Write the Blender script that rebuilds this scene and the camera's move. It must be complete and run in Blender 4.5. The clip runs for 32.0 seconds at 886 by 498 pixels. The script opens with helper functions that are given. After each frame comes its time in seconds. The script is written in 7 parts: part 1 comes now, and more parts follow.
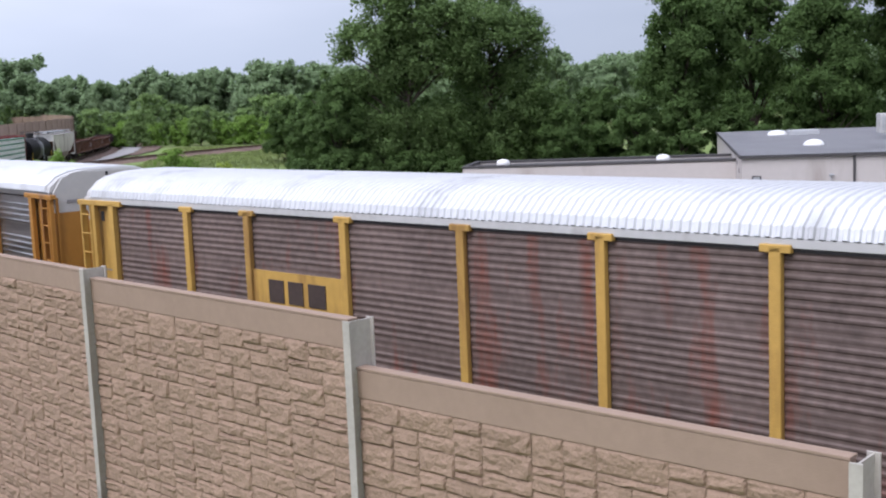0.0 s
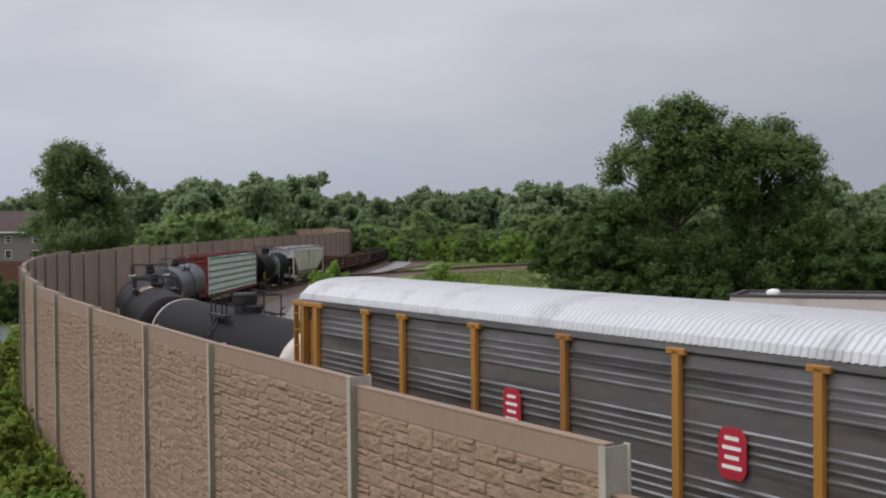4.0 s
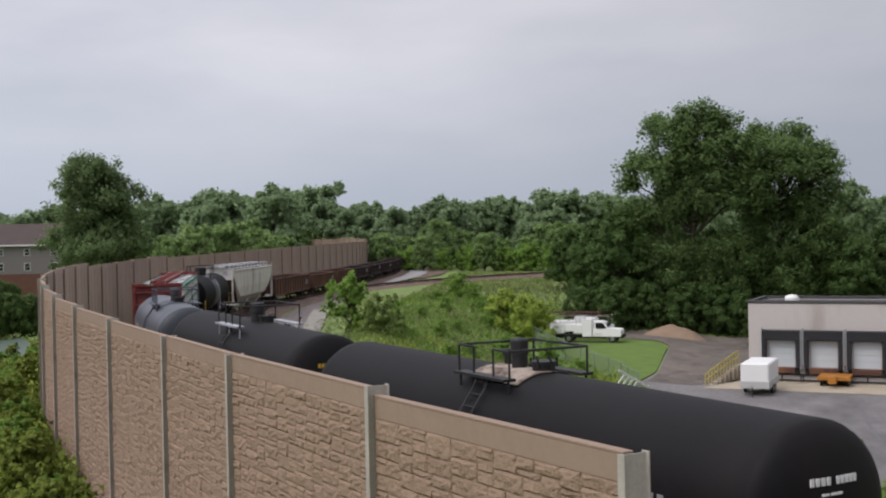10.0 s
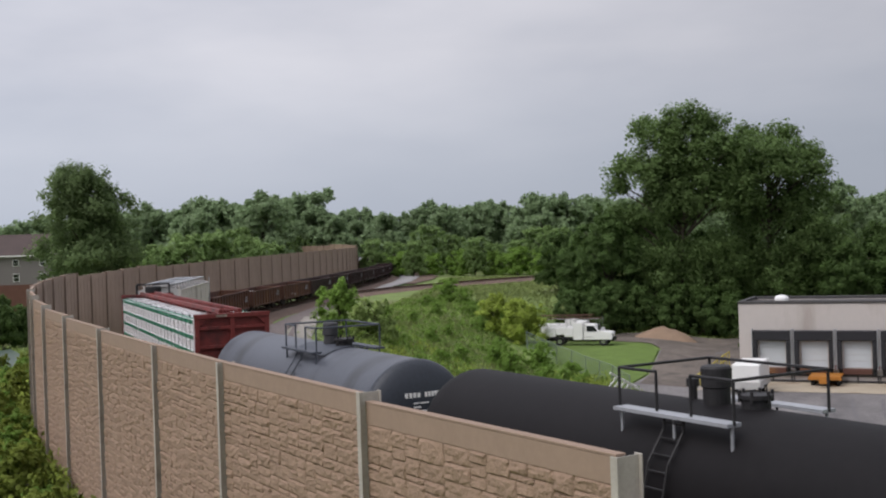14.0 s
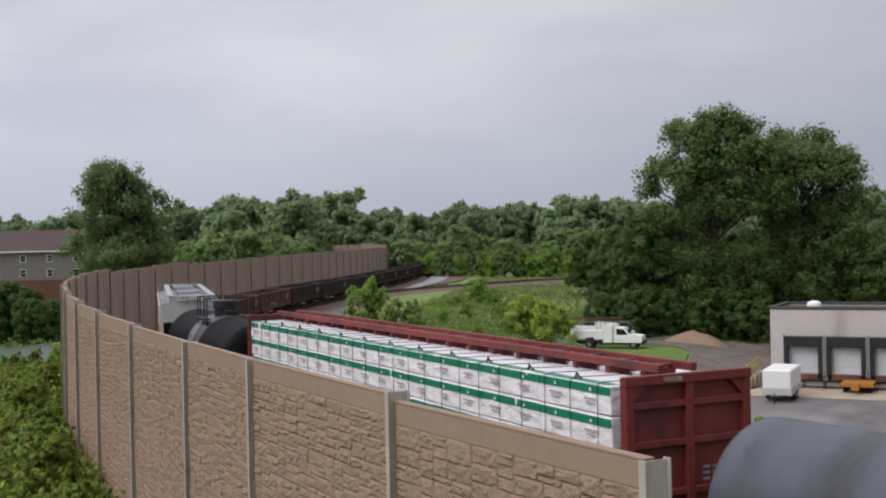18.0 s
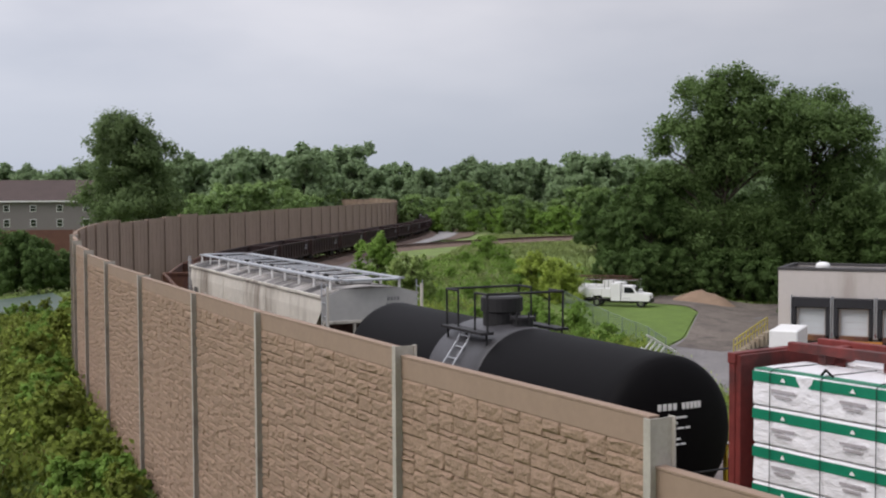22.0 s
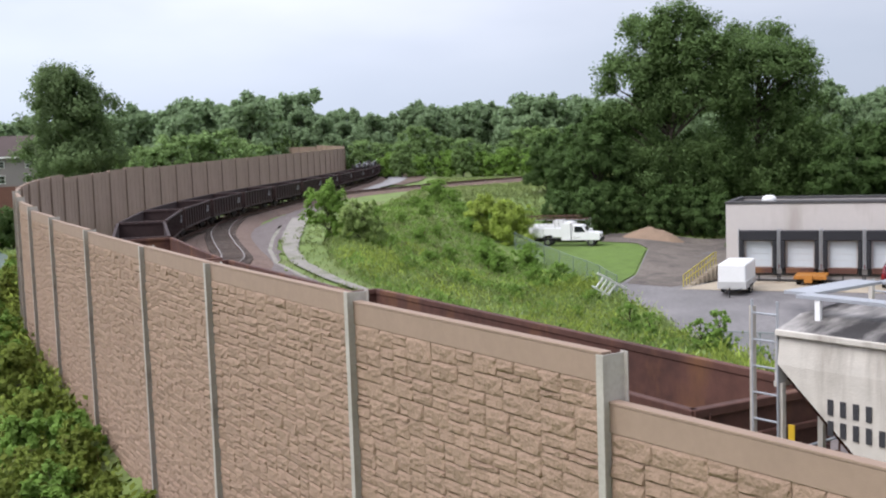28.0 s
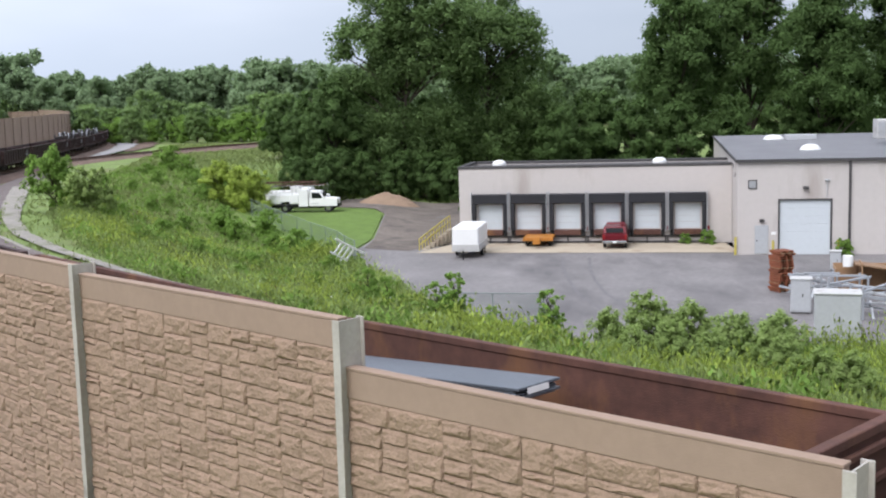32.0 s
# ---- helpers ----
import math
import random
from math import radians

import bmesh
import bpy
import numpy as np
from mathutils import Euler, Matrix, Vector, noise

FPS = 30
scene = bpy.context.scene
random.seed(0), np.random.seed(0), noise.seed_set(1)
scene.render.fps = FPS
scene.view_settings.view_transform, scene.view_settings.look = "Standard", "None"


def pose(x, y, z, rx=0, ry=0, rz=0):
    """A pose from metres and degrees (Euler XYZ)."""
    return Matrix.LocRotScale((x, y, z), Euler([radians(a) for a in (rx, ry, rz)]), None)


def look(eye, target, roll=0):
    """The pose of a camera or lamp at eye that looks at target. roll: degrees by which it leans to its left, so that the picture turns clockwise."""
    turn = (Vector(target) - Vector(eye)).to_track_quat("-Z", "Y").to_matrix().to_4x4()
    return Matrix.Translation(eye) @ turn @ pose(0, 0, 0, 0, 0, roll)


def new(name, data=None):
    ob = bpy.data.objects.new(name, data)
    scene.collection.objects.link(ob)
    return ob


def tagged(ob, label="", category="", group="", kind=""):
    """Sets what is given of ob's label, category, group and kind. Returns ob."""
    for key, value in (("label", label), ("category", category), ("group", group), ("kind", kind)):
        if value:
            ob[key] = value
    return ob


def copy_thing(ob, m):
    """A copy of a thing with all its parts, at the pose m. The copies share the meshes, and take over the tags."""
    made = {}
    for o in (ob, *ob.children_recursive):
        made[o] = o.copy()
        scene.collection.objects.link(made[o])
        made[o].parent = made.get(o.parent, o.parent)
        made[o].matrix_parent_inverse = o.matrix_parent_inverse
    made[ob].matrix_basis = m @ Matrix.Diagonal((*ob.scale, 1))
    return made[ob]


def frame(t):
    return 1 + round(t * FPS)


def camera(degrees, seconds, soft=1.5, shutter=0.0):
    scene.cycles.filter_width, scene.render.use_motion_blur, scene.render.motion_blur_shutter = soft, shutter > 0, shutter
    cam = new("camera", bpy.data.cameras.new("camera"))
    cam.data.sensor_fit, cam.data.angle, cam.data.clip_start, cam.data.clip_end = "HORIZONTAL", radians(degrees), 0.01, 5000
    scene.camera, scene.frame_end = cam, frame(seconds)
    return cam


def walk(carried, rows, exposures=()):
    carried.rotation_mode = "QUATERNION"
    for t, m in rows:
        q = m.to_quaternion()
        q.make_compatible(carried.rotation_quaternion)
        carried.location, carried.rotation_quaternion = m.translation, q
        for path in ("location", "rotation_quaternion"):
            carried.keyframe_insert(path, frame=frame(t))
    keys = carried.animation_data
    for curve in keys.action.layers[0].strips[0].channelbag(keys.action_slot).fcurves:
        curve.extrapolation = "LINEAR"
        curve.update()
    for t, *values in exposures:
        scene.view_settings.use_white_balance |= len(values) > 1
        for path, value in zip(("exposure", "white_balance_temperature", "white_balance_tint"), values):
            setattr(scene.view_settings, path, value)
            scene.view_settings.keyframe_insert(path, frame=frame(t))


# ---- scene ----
cam = camera(41.75, 32.0, soft=2.1)
EYE = 7.2
# seconds, yaw, pitch, roll of the tripod head
PATH = [
    (0.0, -1.04, -7.41, 2.36),
    (0.1, 2.75, -6.06, 1.55),
    (0.3, 9.27, -3.47, 0.59),
    (0.5, 11.57, -2.01, 1.09),
    (1.0, 9.61, -0.31, 0.77),
    (1.5, 8.64, 0.79, 1.40),
    (2.0, 8.62, 0.51, 0.71),
    (2.5, 9.70, -0.43, 1.05),
    (3.0, 11.62, -0.94, 0.65),
    (3.5, 11.97, -1.20, 0.39),
    (5.5, 12.12, -0.65, 1.46),
    (6.0, 12.52, -0.77, 1.24),
    (6.5, 12.86, -0.99, 1.10),
    (7.0, 13.07, -1.27, 0.81),
    (7.5, 13.12, -1.33, 0.50),
    (8.0, 13.28, -1.04, 0.31),
    (8.5, 13.47, -0.91, 0.63),
    (9.0, 13.62, -0.93, 0.75),
    (9.5, 13.30, -0.85, 1.55),
    (10.0, 12.80, -0.67, 1.11),
    (10.5, 12.38, -0.31, 0.77),
    (11.0, 12.11, -0.23, 0.55),
    (11.5, 12.16, -0.43, 0.44),
    (12.0, 12.50, -0.58, 0.82),
    (12.5, 12.72, -0.49, 0.99),
    (13.0, 12.80, -0.35, 1.40),
    (13.5, 12.40, -0.24, 2.03),
    (14.0, 12.30, -0.43, 1.88),
    (14.5, 12.48, -0.45, 1.07),
    (16.5, 13.76, 0.04, 1.71),
    (17.0, 13.82, -0.05, 1.53),
    (17.5, 13.86, -0.08, 1.07),
    (18.0, 13.80, -0.36, 1.14),
    (18.5, 13.91, -1.20, 0.85),
    (19.0, 14.16, -1.81, 0.89),
    (19.5, 14.41, -1.99, 0.72),
    (20.0, 14.42, -1.97, 0.53),
    (20.5, 14.25, -2.00, 0.98),
    (21.0, 14.23, -2.29, 1.15),
    (21.5, 14.23, -2.54, 0.94),
    (22.0, 14.26, -2.54, 0.30),
    (22.5, 14.13, -2.31, 0.21),
    (23.0, 13.91, -2.52, 0.88),
    (23.5, 13.88, -2.83, 1.06),
    (24.0, 13.83, -3.13, 0.97),
    (24.5, 13.84, -3.17, 0.37),
    (25.0, 13.82, -3.12, 0.41),
    (25.5, 13.52, -3.32, 0.54),
    (27.5, 12.33, -4.84, 1.08),
    (28.0, 11.72, -5.32, 1.99),
    (28.5, 8.44, -6.12, 2.10),
    (28.6, 6.23, -6.41, 2.29),
    (29.0, 1.13, -6.75, 1.08),
    (29.5, 1.10, -6.57, 1.05),
    (30.0, 3.17, -6.21, 1.90),
    (30.5, 7.34, -5.26, 1.59),
    (31.0, 10.14, -5.23, 1.27),
    (31.5, 5.03, -6.05, 0.92),
    (31.6, 4.20, -6.13, 0.90),
    (31.7, 3.59, -6.20, 0.92),
    (31.8, 2.59, -6.30, 1.02),
    (31.9, 1.11, -6.42, 1.22),
    (32.0, -1.17, -7.40, 1.61),
]
# the operator sways a little while panning at the end: seconds, and metres in x, y, z
SWAY = [(25.5, 0, 0, 0), (27.5, 0, 0.04, -0.025), (28.0, 0.005, 0.07, -0.024), (28.5, 0.045, 0.07, -0.023), (29.0, 0.054, 0.13, -0.03), (29.5, 0.042, 0.09, -0.02),
        (30.0, 0.017, 0.08, -0.012), (30.5, -0.013, 0.08, -0.01), (31.0, -0.033, 0.11, -0.02), (31.5, -0.012, 0.10, -0.018), (32.0, 0.042, 0.147, -0.027)]


def sway(t):
    return [float(np.interp(t, [q[0] for q in SWAY], [q[c] for q in SWAY])) for c in (1, 2, 3)]


walk(cam, [(t, pose(sway(t)[0], sway(t)[1], EYE + sway(t)[2], 90 + p, r, y)) for t, y, p, r in PATH],
     exposures=[(0, 0.74, 5950, 17), (0.3, 0.66, 6100, 16), (1.0, 0.5, 6500, 14), (2.0, 0.32, 6500, 14), (3.5, 0.16, 6500, 14), (5.5, 0.02, 6500, 14), (6.0, 0.02, 6500, 14), (7.0, 0.14, 6500, 14), (9.0, 0.24, 6500, 14), (17.0, 0.2, 6500, 14), (21.0, 0.28, 6500, 14),
                (25.5, 0.45, 6560, 14), (28.0, 0.83, 6200, 14), (29.0, 0.88, 6150, 13), (32.0, 0.88, 6150, 12)])

# ---- world and light: an even overcast sky ----
world = bpy.data.worlds.new("overcast_sky")
scene.world = world
world.use_nodes = True
wn, wl = world.node_tree.nodes, world.node_tree.links
wn.clear()
w_out, w_bg, w_mix = wn.new("ShaderNodeOutputWorld"), wn.new("ShaderNodeBackground"), wn.new("ShaderNodeMixRGB")
w_sky = wn.new("ShaderNodeTexSky")
w_sky.sky_type, w_sky.sun_disc = "NISHITA", False
w_sky.sun_elevation, w_sky.sun_rotation = radians(48), radians(-140)
w_tint = wn.new("ShaderNodeVectorMath"); w_tint.operation = "SCALE"; w_tint.inputs["Scale"].default_value = 0.09
w_co, w_map = wn.new("ShaderNodeTexCoord"), wn.new("ShaderNodeMapping")
w_map.inputs["Scale"].default_value = (1.0, 1.0, 3.2)
w_n, w_ramp = wn.new("ShaderNodeTexNoise"), wn.new("ShaderNodeValToRGB")
w_n.inputs["Scale"].default_value, w_n.inputs["Detail"].default_value, w_n.inputs["Roughness"].default_value = 2.1, 5.0, 0.5
w_ramp.color_ramp.elements[0].position, w_ramp.color_ramp.elements[1].position = 0.30, 0.72
w_ramp.color_ramp.elements[0].color, w_ramp.color_ramp.elements[1].color = (0.41, 0.437, 0.495, 1), (0.675, 0.68, 0.71, 1)
w_sep, w_hor, w_hmix = wn.new("ShaderNodeSeparateXYZ"), wn.new("ShaderNodeMapRange"), wn.new("ShaderNodeMixRGB")
w_hor.inputs["From Min"].default_value, w_hor.inputs["From Max"].default_value = 0.0, 0.16
w_hmix.inputs["Color1"].default_value = (0.36, 0.41, 0.49, 1)
w_mix.inputs["Fac"].default_value = 0.92
wl.new(w_co.outputs["Generated"], w_map.inputs["Vector"])
wl.new(w_map.outputs["Vector"], w_n.inputs["Vector"])
wl.new(w_n.outputs["Fac"], w_ramp.inputs["Fac"])
wl.new(w_co.outputs["Generated"], w_sep.inputs[0])
wl.new(w_sep.outputs["Z"], w_hor.inputs["Value"])
wl.new(w_hor.outputs["Result"], w_hmix.inputs["Fac"])
wl.new(w_ramp.outputs["Color"], w_hmix.inputs["Color2"])
wl.new(w_sky.outputs["Color"], w_tint.inputs[0])
wl.new(w_tint.outputs["Vector"], w_mix.inputs["Color1"])
wl.new(w_hmix.outputs["Color"], w_mix.inputs["Color2"])
w_side, w_dim = wn.new("ShaderNodeMapRange"), wn.new("ShaderNodeVectorMath")
w_dim.operation = "SCALE"
w_side.inputs["From Min"].default_value, w_side.inputs["From Max"].default_value = -0.7, 0.45
w_side.inputs["To Min"].default_value, w_side.inputs["To Max"].default_value = 1.16, 0.68
wl.new(w_sep.outputs["X"], w_side.inputs["Value"])
wl.new(w_mix.outputs["Color"], w_dim.inputs[0])
wl.new(w_side.outputs["Result"], w_dim.inputs["Scale"])
w_bg.inputs["Strength"].default_value = 1.0
# an overcast sky is about twice as bright overhead as at the horizon
w_up, w_zen = wn.new("ShaderNodeMapRange"), wn.new("ShaderNodeVectorMath")
w_zen.operation = "SCALE"
w_up.inputs["From Min"].default_value, w_up.inputs["From Max"].default_value = 0.2, 1.0
w_up.inputs["To Min"].default_value, w_up.inputs["To Max"].default_value = 1.0, 2.3
wl.new(w_sep.outputs["Z"], w_up.inputs["Value"])
wl.new(w_dim.outputs["Vector"], w_zen.inputs[0])
wl.new(w_up.outputs["Result"], w_zen.inputs["Scale"])
wl.new(w_zen.outputs["Vector"], w_bg.inputs["Color"])
wl.new(w_bg.outputs["Background"], w_out.inputs["Surface"])
sun = new("sun", bpy.data.lights.new("sun", "SUN"))
sun.data.energy, sun.data.angle, sun.data.color = 1.5, radians(40), (1.0, 0.97, 0.93)
sun.matrix_world = look((0, 0, 60), (38, 45, -5))


# ---- materials ----
def mat(name, color, rough=0.7, metal=0.0, spread=0.25, scale=4.0, bump=0.15, bump_scale=30.0, stretch=(1, 1, 1),
        stain=None, stain_scale=0.8, stain_amount=0.5, stain_stretch=None, rand=0.0, island=False, spec=0.4, leaf=0.0, tilt=0.0):
    """A procedural surface: base colour varied at two scales, optional stains of a second colour, fine relief."""
    m = bpy.data.materials.new(name)
    m.use_nodes = True
    n, l = m.node_tree.nodes, m.node_tree.links
    b = n["Principled BSDF"]
    b.inputs["Roughness"].default_value, b.inputs["Metallic"].default_value = rough, metal
    b.inputs["Specular IOR Level"].default_value = spec
    co, mp = n.new("ShaderNodeTexCoord"), n.new("ShaderNodeMapping")
    mp.inputs["Scale"].default_value = stretch
    mp.inputs["Rotation"].default_value = (0, radians(tilt), 0)
    l.new(co.outputs["Object"], mp.inputs["Vector"])
    big, fine, mul = n.new("ShaderNodeTexNoise"), n.new("ShaderNodeTexNoise"), n.new("ShaderNodeMixRGB")
    big.inputs["Scale"].default_value, big.inputs["Detail"].default_value = scale * 0.25, 4
    fine.inputs["Scale"].default_value, fine.inputs["Detail"].default_value = scale * 3, 5
    for q in (big, fine):
        l.new(mp.outputs["Vector"], q.inputs["Vector"])
    mul.blend_type, mul.inputs["Fac"].default_value = "MIX", 0.5
    l.new(big.outputs["Fac"], mul.inputs["Color1"]); l.new(fine.outputs["Fac"], mul.inputs["Color2"])
    ramp = n.new("ShaderNodeValToRGB")
    lo = [c * (1 - spread) for c in color]; hi = [min(1, c * (1 + spread)) for c in color]
    ramp.color_ramp.elements[0].position, ramp.color_ramp.elements[1].position = 0.32, 0.68
    ramp.color_ramp.elements[0].color, ramp.color_ramp.elements[1].color = (*lo, 1), (*hi, 1)
    l.new(mul.outputs["Color"], ramp.inputs["Fac"])
    out = ramp.outputs["Color"]
    if stain:
        sn, sr, sm = n.new("ShaderNodeTexNoise"), n.new("ShaderNodeValToRGB"), n.new("ShaderNodeMixRGB")
        smp = n.new("ShaderNodeMapping"); smp.inputs["Scale"].default_value = stain_stretch or stretch
        l.new(co.outputs["Object"], smp.inputs["Vector"])
        sn.inputs["Scale"].default_value, sn.inputs["Detail"].default_value, sn.inputs["Roughness"].default_value = stain_scale, 6, 0.62
        l.new(smp.outputs["Vector"], sn.inputs["Vector"])
        sr.color_ramp.elements[0].position, sr.color_ramp.elements[1].position = 0.62 - 0.25 * stain_amount, 0.78 - 0.22 * stain_amount
        l.new(sn.outputs["Fac"], sr.inputs["Fac"]); l.new(sr.outputs["Color"], sm.inputs["Fac"])
        l.new(out, sm.inputs["Color1"]); sm.inputs["Color2"].default_value = (*stain, 1)
        out = sm.outputs["Color"]
    if rand or island:
        hs = n.new("ShaderNodeHueSaturation")
        mr = n.new("ShaderNodeMapRange"); mr.inputs["To Min"].default_value, mr.inputs["To Max"].default_value = 1 - rand, 1 + rand
        src = n.new("ShaderNodeNewGeometry").outputs["Random Per Island"] if island else n.new("ShaderNodeObjectInfo").outputs["Random"]
        l.new(src, mr.inputs["Value"]); l.new(mr.outputs["Result"], hs.inputs["Value"]); l.new(out, hs.inputs["Color"])
        out = hs.outputs["Color"]
    l.new(out, b.inputs["Base Color"])
    if bump:
        bn, bt = n.new("ShaderNodeBump"), n.new("ShaderNodeTexNoise")
        bt.inputs["Scale"].default_value, bt.inputs["Detail"].default_value = bump_scale, 5
        bn.inputs["Strength"].default_value, bn.inputs["Distance"].default_value = min(1.0, bump), 0.05 * max(1.0, bump)
        l.new(mp.outputs["Vector"], bt.inputs["Vector"]); l.new(bt.outputs["Fac"], bn.inputs["Height"])
        l.new(bn.outputs["Normal"], b.inputs["Normal"])
    if leaf:
        b.inputs["Transmission Weight"].default_value = 0.0
        tr, ad = n.new("ShaderNodeBsdfTranslucent"), n.new("ShaderNodeMixShader")
        ad.inputs["Fac"].default_value = leaf
        l.new(out, tr.inputs["Color"])
        l.new(b.outputs["BSDF"], ad.inputs[1]); l.new(tr.outputs["BSDF"], ad.inputs[2])
        l.new(ad.outputs["Shader"], n["Material Output"].inputs["Surface"])
    return m


M = {}
M["stone"] = mat("cast_stone", (0.272, 0.186, 0.13), 0.9, spread=0.12, scale=7, bump=1.0, bump_scale=13, rand=0.06)
M["stone_joined"] = mat("cast_stone_far", (0.272, 0.186, 0.13), 0.9, spread=0.12, scale=7, bump=1.0, bump_scale=13, rand=0.06, island=True)
M["panel"] = mat("panel_concrete", (0.265, 0.188, 0.138), 0.85, spread=0.08, scale=3, bump=0.12, bump_scale=60)
M["panel_back"] = mat("panel_back_concrete", (0.33, 0.245, 0.192), 0.9, spread=0.18, scale=2, bump=0.3, bump_scale=20, stretch=(1, 1, 0.25))
M["post"] = mat("galvanised_post", (0.375, 0.345, 0.305), 0.6, 0.1, spread=0.14, scale=5, bump=0.08, stain=(0.158, 0.144, 0.13), stain_amount=0.25)
M["post_back"] = mat("weathered_post", (0.3, 0.225, 0.18), 0.8, spread=0.15, scale=5, bump=0.08)
M["ballast"] = mat("ballast", (0.165, 0.112, 0.088), 0.95, spread=0.45, scale=16, bump=1.0, bump_scale=22, stain=(0.10, 0.068, 0.056), stain_scale=0.3, stain_amount=0.4)
M["rail"] = mat("rusty_rail", (0.0936, 0.0446, 0.0302), 0.6, 0.5, spread=0.25, scale=6)
M["railtop"] = mat("polished_rail_head", (0.374, 0.338, 0.302), 0.35, 0.8, spread=0.1, scale=6, bump=0)
M["tie"] = mat("weathered_tie", (0.10, 0.076, 0.062), 0.9, spread=0.35, scale=8, bump=0.5, island=True, rand=0.3)
M["asphalt"] = mat("worn_asphalt", (0.165, 0.153, 0.15), 0.7, spread=0.3, scale=0.9, bump=0.4, bump_scale=40, stain=(0.082, 0.076, 0.077), stain_scale=0.14, stain_amount=0.55, stain_stretch=(1, 0.45, 1))
M["gravel"] = mat("pale_gravel", (0.255, 0.235, 0.205), 0.95, spread=0.3, scale=5, bump=0.8, bump_scale=25, stain=(0.13, 0.14, 0.07), stain_scale=0.5, stain_amount=0.4)
M["concrete"] = mat("stained_concrete", (0.367, 0.312, 0.234), 0.85, spread=0.14, scale=1.6, bump=0.2, stain=(0.234, 0.172, 0.117), stain_scale=0.35, stain_amount=0.35)
M["galv"] = mat("galvanised_sheet", (0.40, 0.40, 0.405), 0.3, 0.85, spread=0.2, scale=2, bump=0.08, bump_scale=4, stretch=(0.3, 1, 1), stain=(0.17, 0.168, 0.165), stain_scale=0.9, stain_amount=0.45, stain_stretch=(0.15, 1, 3.0))
M["galv_roof"] = mat("bare_metal_roof", (0.60, 0.605, 0.61), 0.38, 0.4, spread=0.08, scale=1.2, bump=0.1, bump_scale=5, stain=(0.42, 0.42, 0.42), stain_scale=0.7, stain_amount=0.28)
M["rack_brown"] = mat("sun_burnt_sheet", (0.14, 0.103, 0.09), 0.7, 0.25, spread=0.34, scale=2, bump=0.08, stain=(0.17, 0.055, 0.036), stain_scale=1.0, stain_amount=0.33, stain_stretch=(1.5, 1, 0.32))
M["yellow"] = mat("mustard_paint", (0.446, 0.274, 0.0648), 0.55, spread=0.12, scale=2, stain=(0.216, 0.115, 0.036), stain_scale=1.2, stain_amount=0.3, stain_stretch=(1, 1, 0.2))
M["orange"] = mat("ochre_paint", (0.36, 0.169, 0.0324), 0.5, spread=0.08, scale=2, stain=(0.187, 0.0864, 0.0288), stain_scale=1.0, stain_amount=0.25, stain_stretch=(1, 1, 0.2))
M["endwhite"] = mat("car_end_white", (0.446, 0.439, 0.425), 0.6, spread=0.08, scale=2, stain=(0.259, 0.238, 0.216), stain_scale=0.8, stain_amount=0.25)
M["black_tank"] = mat("black_tank_paint", (0.0098, 0.0088, 0.0095), 0.62, spread=0.18, scale=1.5, bump=0.04, stain=(0.016, 0.0135, 0.013), stain_scale=0.5, stain_amount=0.25, stain_stretch=(0.4, 0.3, 0.3), spec=0.13)
M["black_fresh"] = mat("fresh_black_tank_paint", (0.0048, 0.0044, 0.0048), 0.6, spread=0.15, scale=1.5, bump=0.04, spec=0.07)
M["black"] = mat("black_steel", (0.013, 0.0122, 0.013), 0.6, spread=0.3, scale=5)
M["grey_tank"] = mat("blue_grey_tank_paint", (0.070, 0.077, 0.094), 0.45, spread=0.10, scale=1.5, bump=0.04, stain=(0.036, 0.038, 0.044), stain_scale=0.6, stain_amount=0.3, stain_stretch=(1, 0.25, 0.25))
M["white_paint"] = mat("white_paint", (0.74, 0.735, 0.72), 0.45, spread=0.04, scale=2, bump=0.03)
M["cream"] = mat("cream_tank_end", (0.576, 0.533, 0.475), 0.5, spread=0.05, scale=2, bump=0.03)
M["red_car"] = mat("oxide_red_paint", (0.15, 0.024, 0.02), 0.6, spread=0.28, scale=2, stain=(0.05, 0.016, 0.014), stain_scale=0.8, stain_amount=0.45)
M["wrap"] = mat("plastic_wrap", (0.8, 0.79, 0.8), 0.3, spread=0.05, scale=2, bump=1.0, bump_scale=4.5, stretch=(0.9, 1, 1.6), tilt=38, spec=0.5)
M["green"] = mat("green_wrap_band", (0.007, 0.185, 0.10), 0.35, spread=0.12, scale=2, bump=0.5, bump_scale=2.6)
M["ink"] = mat("dark_ink", (0.036, 0.036, 0.0396), 0.7, spread=0.1, bump=0)
M["brown_ink"] = mat("dark_brown_ink", (0.05, 0.034, 0.028), 0.7, spread=0.25, scale=5, bump=0)
M["print"] = mat("faint_print", (0.40, 0.37, 0.38), 0.6, spread=0.1, bump=0)
M["ink_soft"] = mat("grey_ink", (0.216, 0.209, 0.216), 0.7, spread=0.1, bump=0)
M["hopper"] = mat("dirty_white_hopper", (0.53, 0.495, 0.435), 0.6, spread=0.12, scale=1.4, stain=(0.17, 0.135, 0.105), stain_scale=0.7, stain_amount=0.38, stain_stretch=(1, 1, 0.15))
M["hopper_roof"] = mat("sooty_hopper_roof", (0.38, 0.355, 0.33), 0.7, spread=0.22, scale=1.4, stain=(0.03, 0.026, 0.025), stain_scale=0.9, stain_amount=0.85, stain_stretch=(1.2, 0.35, 1))
M["grey_paint"] = mat("pale_grey_paint", (0.374, 0.382, 0.392), 0.55, spread=0.08, scale=2)
M["walkway"] = mat("walkway_steel", (0.346, 0.36, 0.382), 0.5, 0.3, spread=0.12, scale=3)
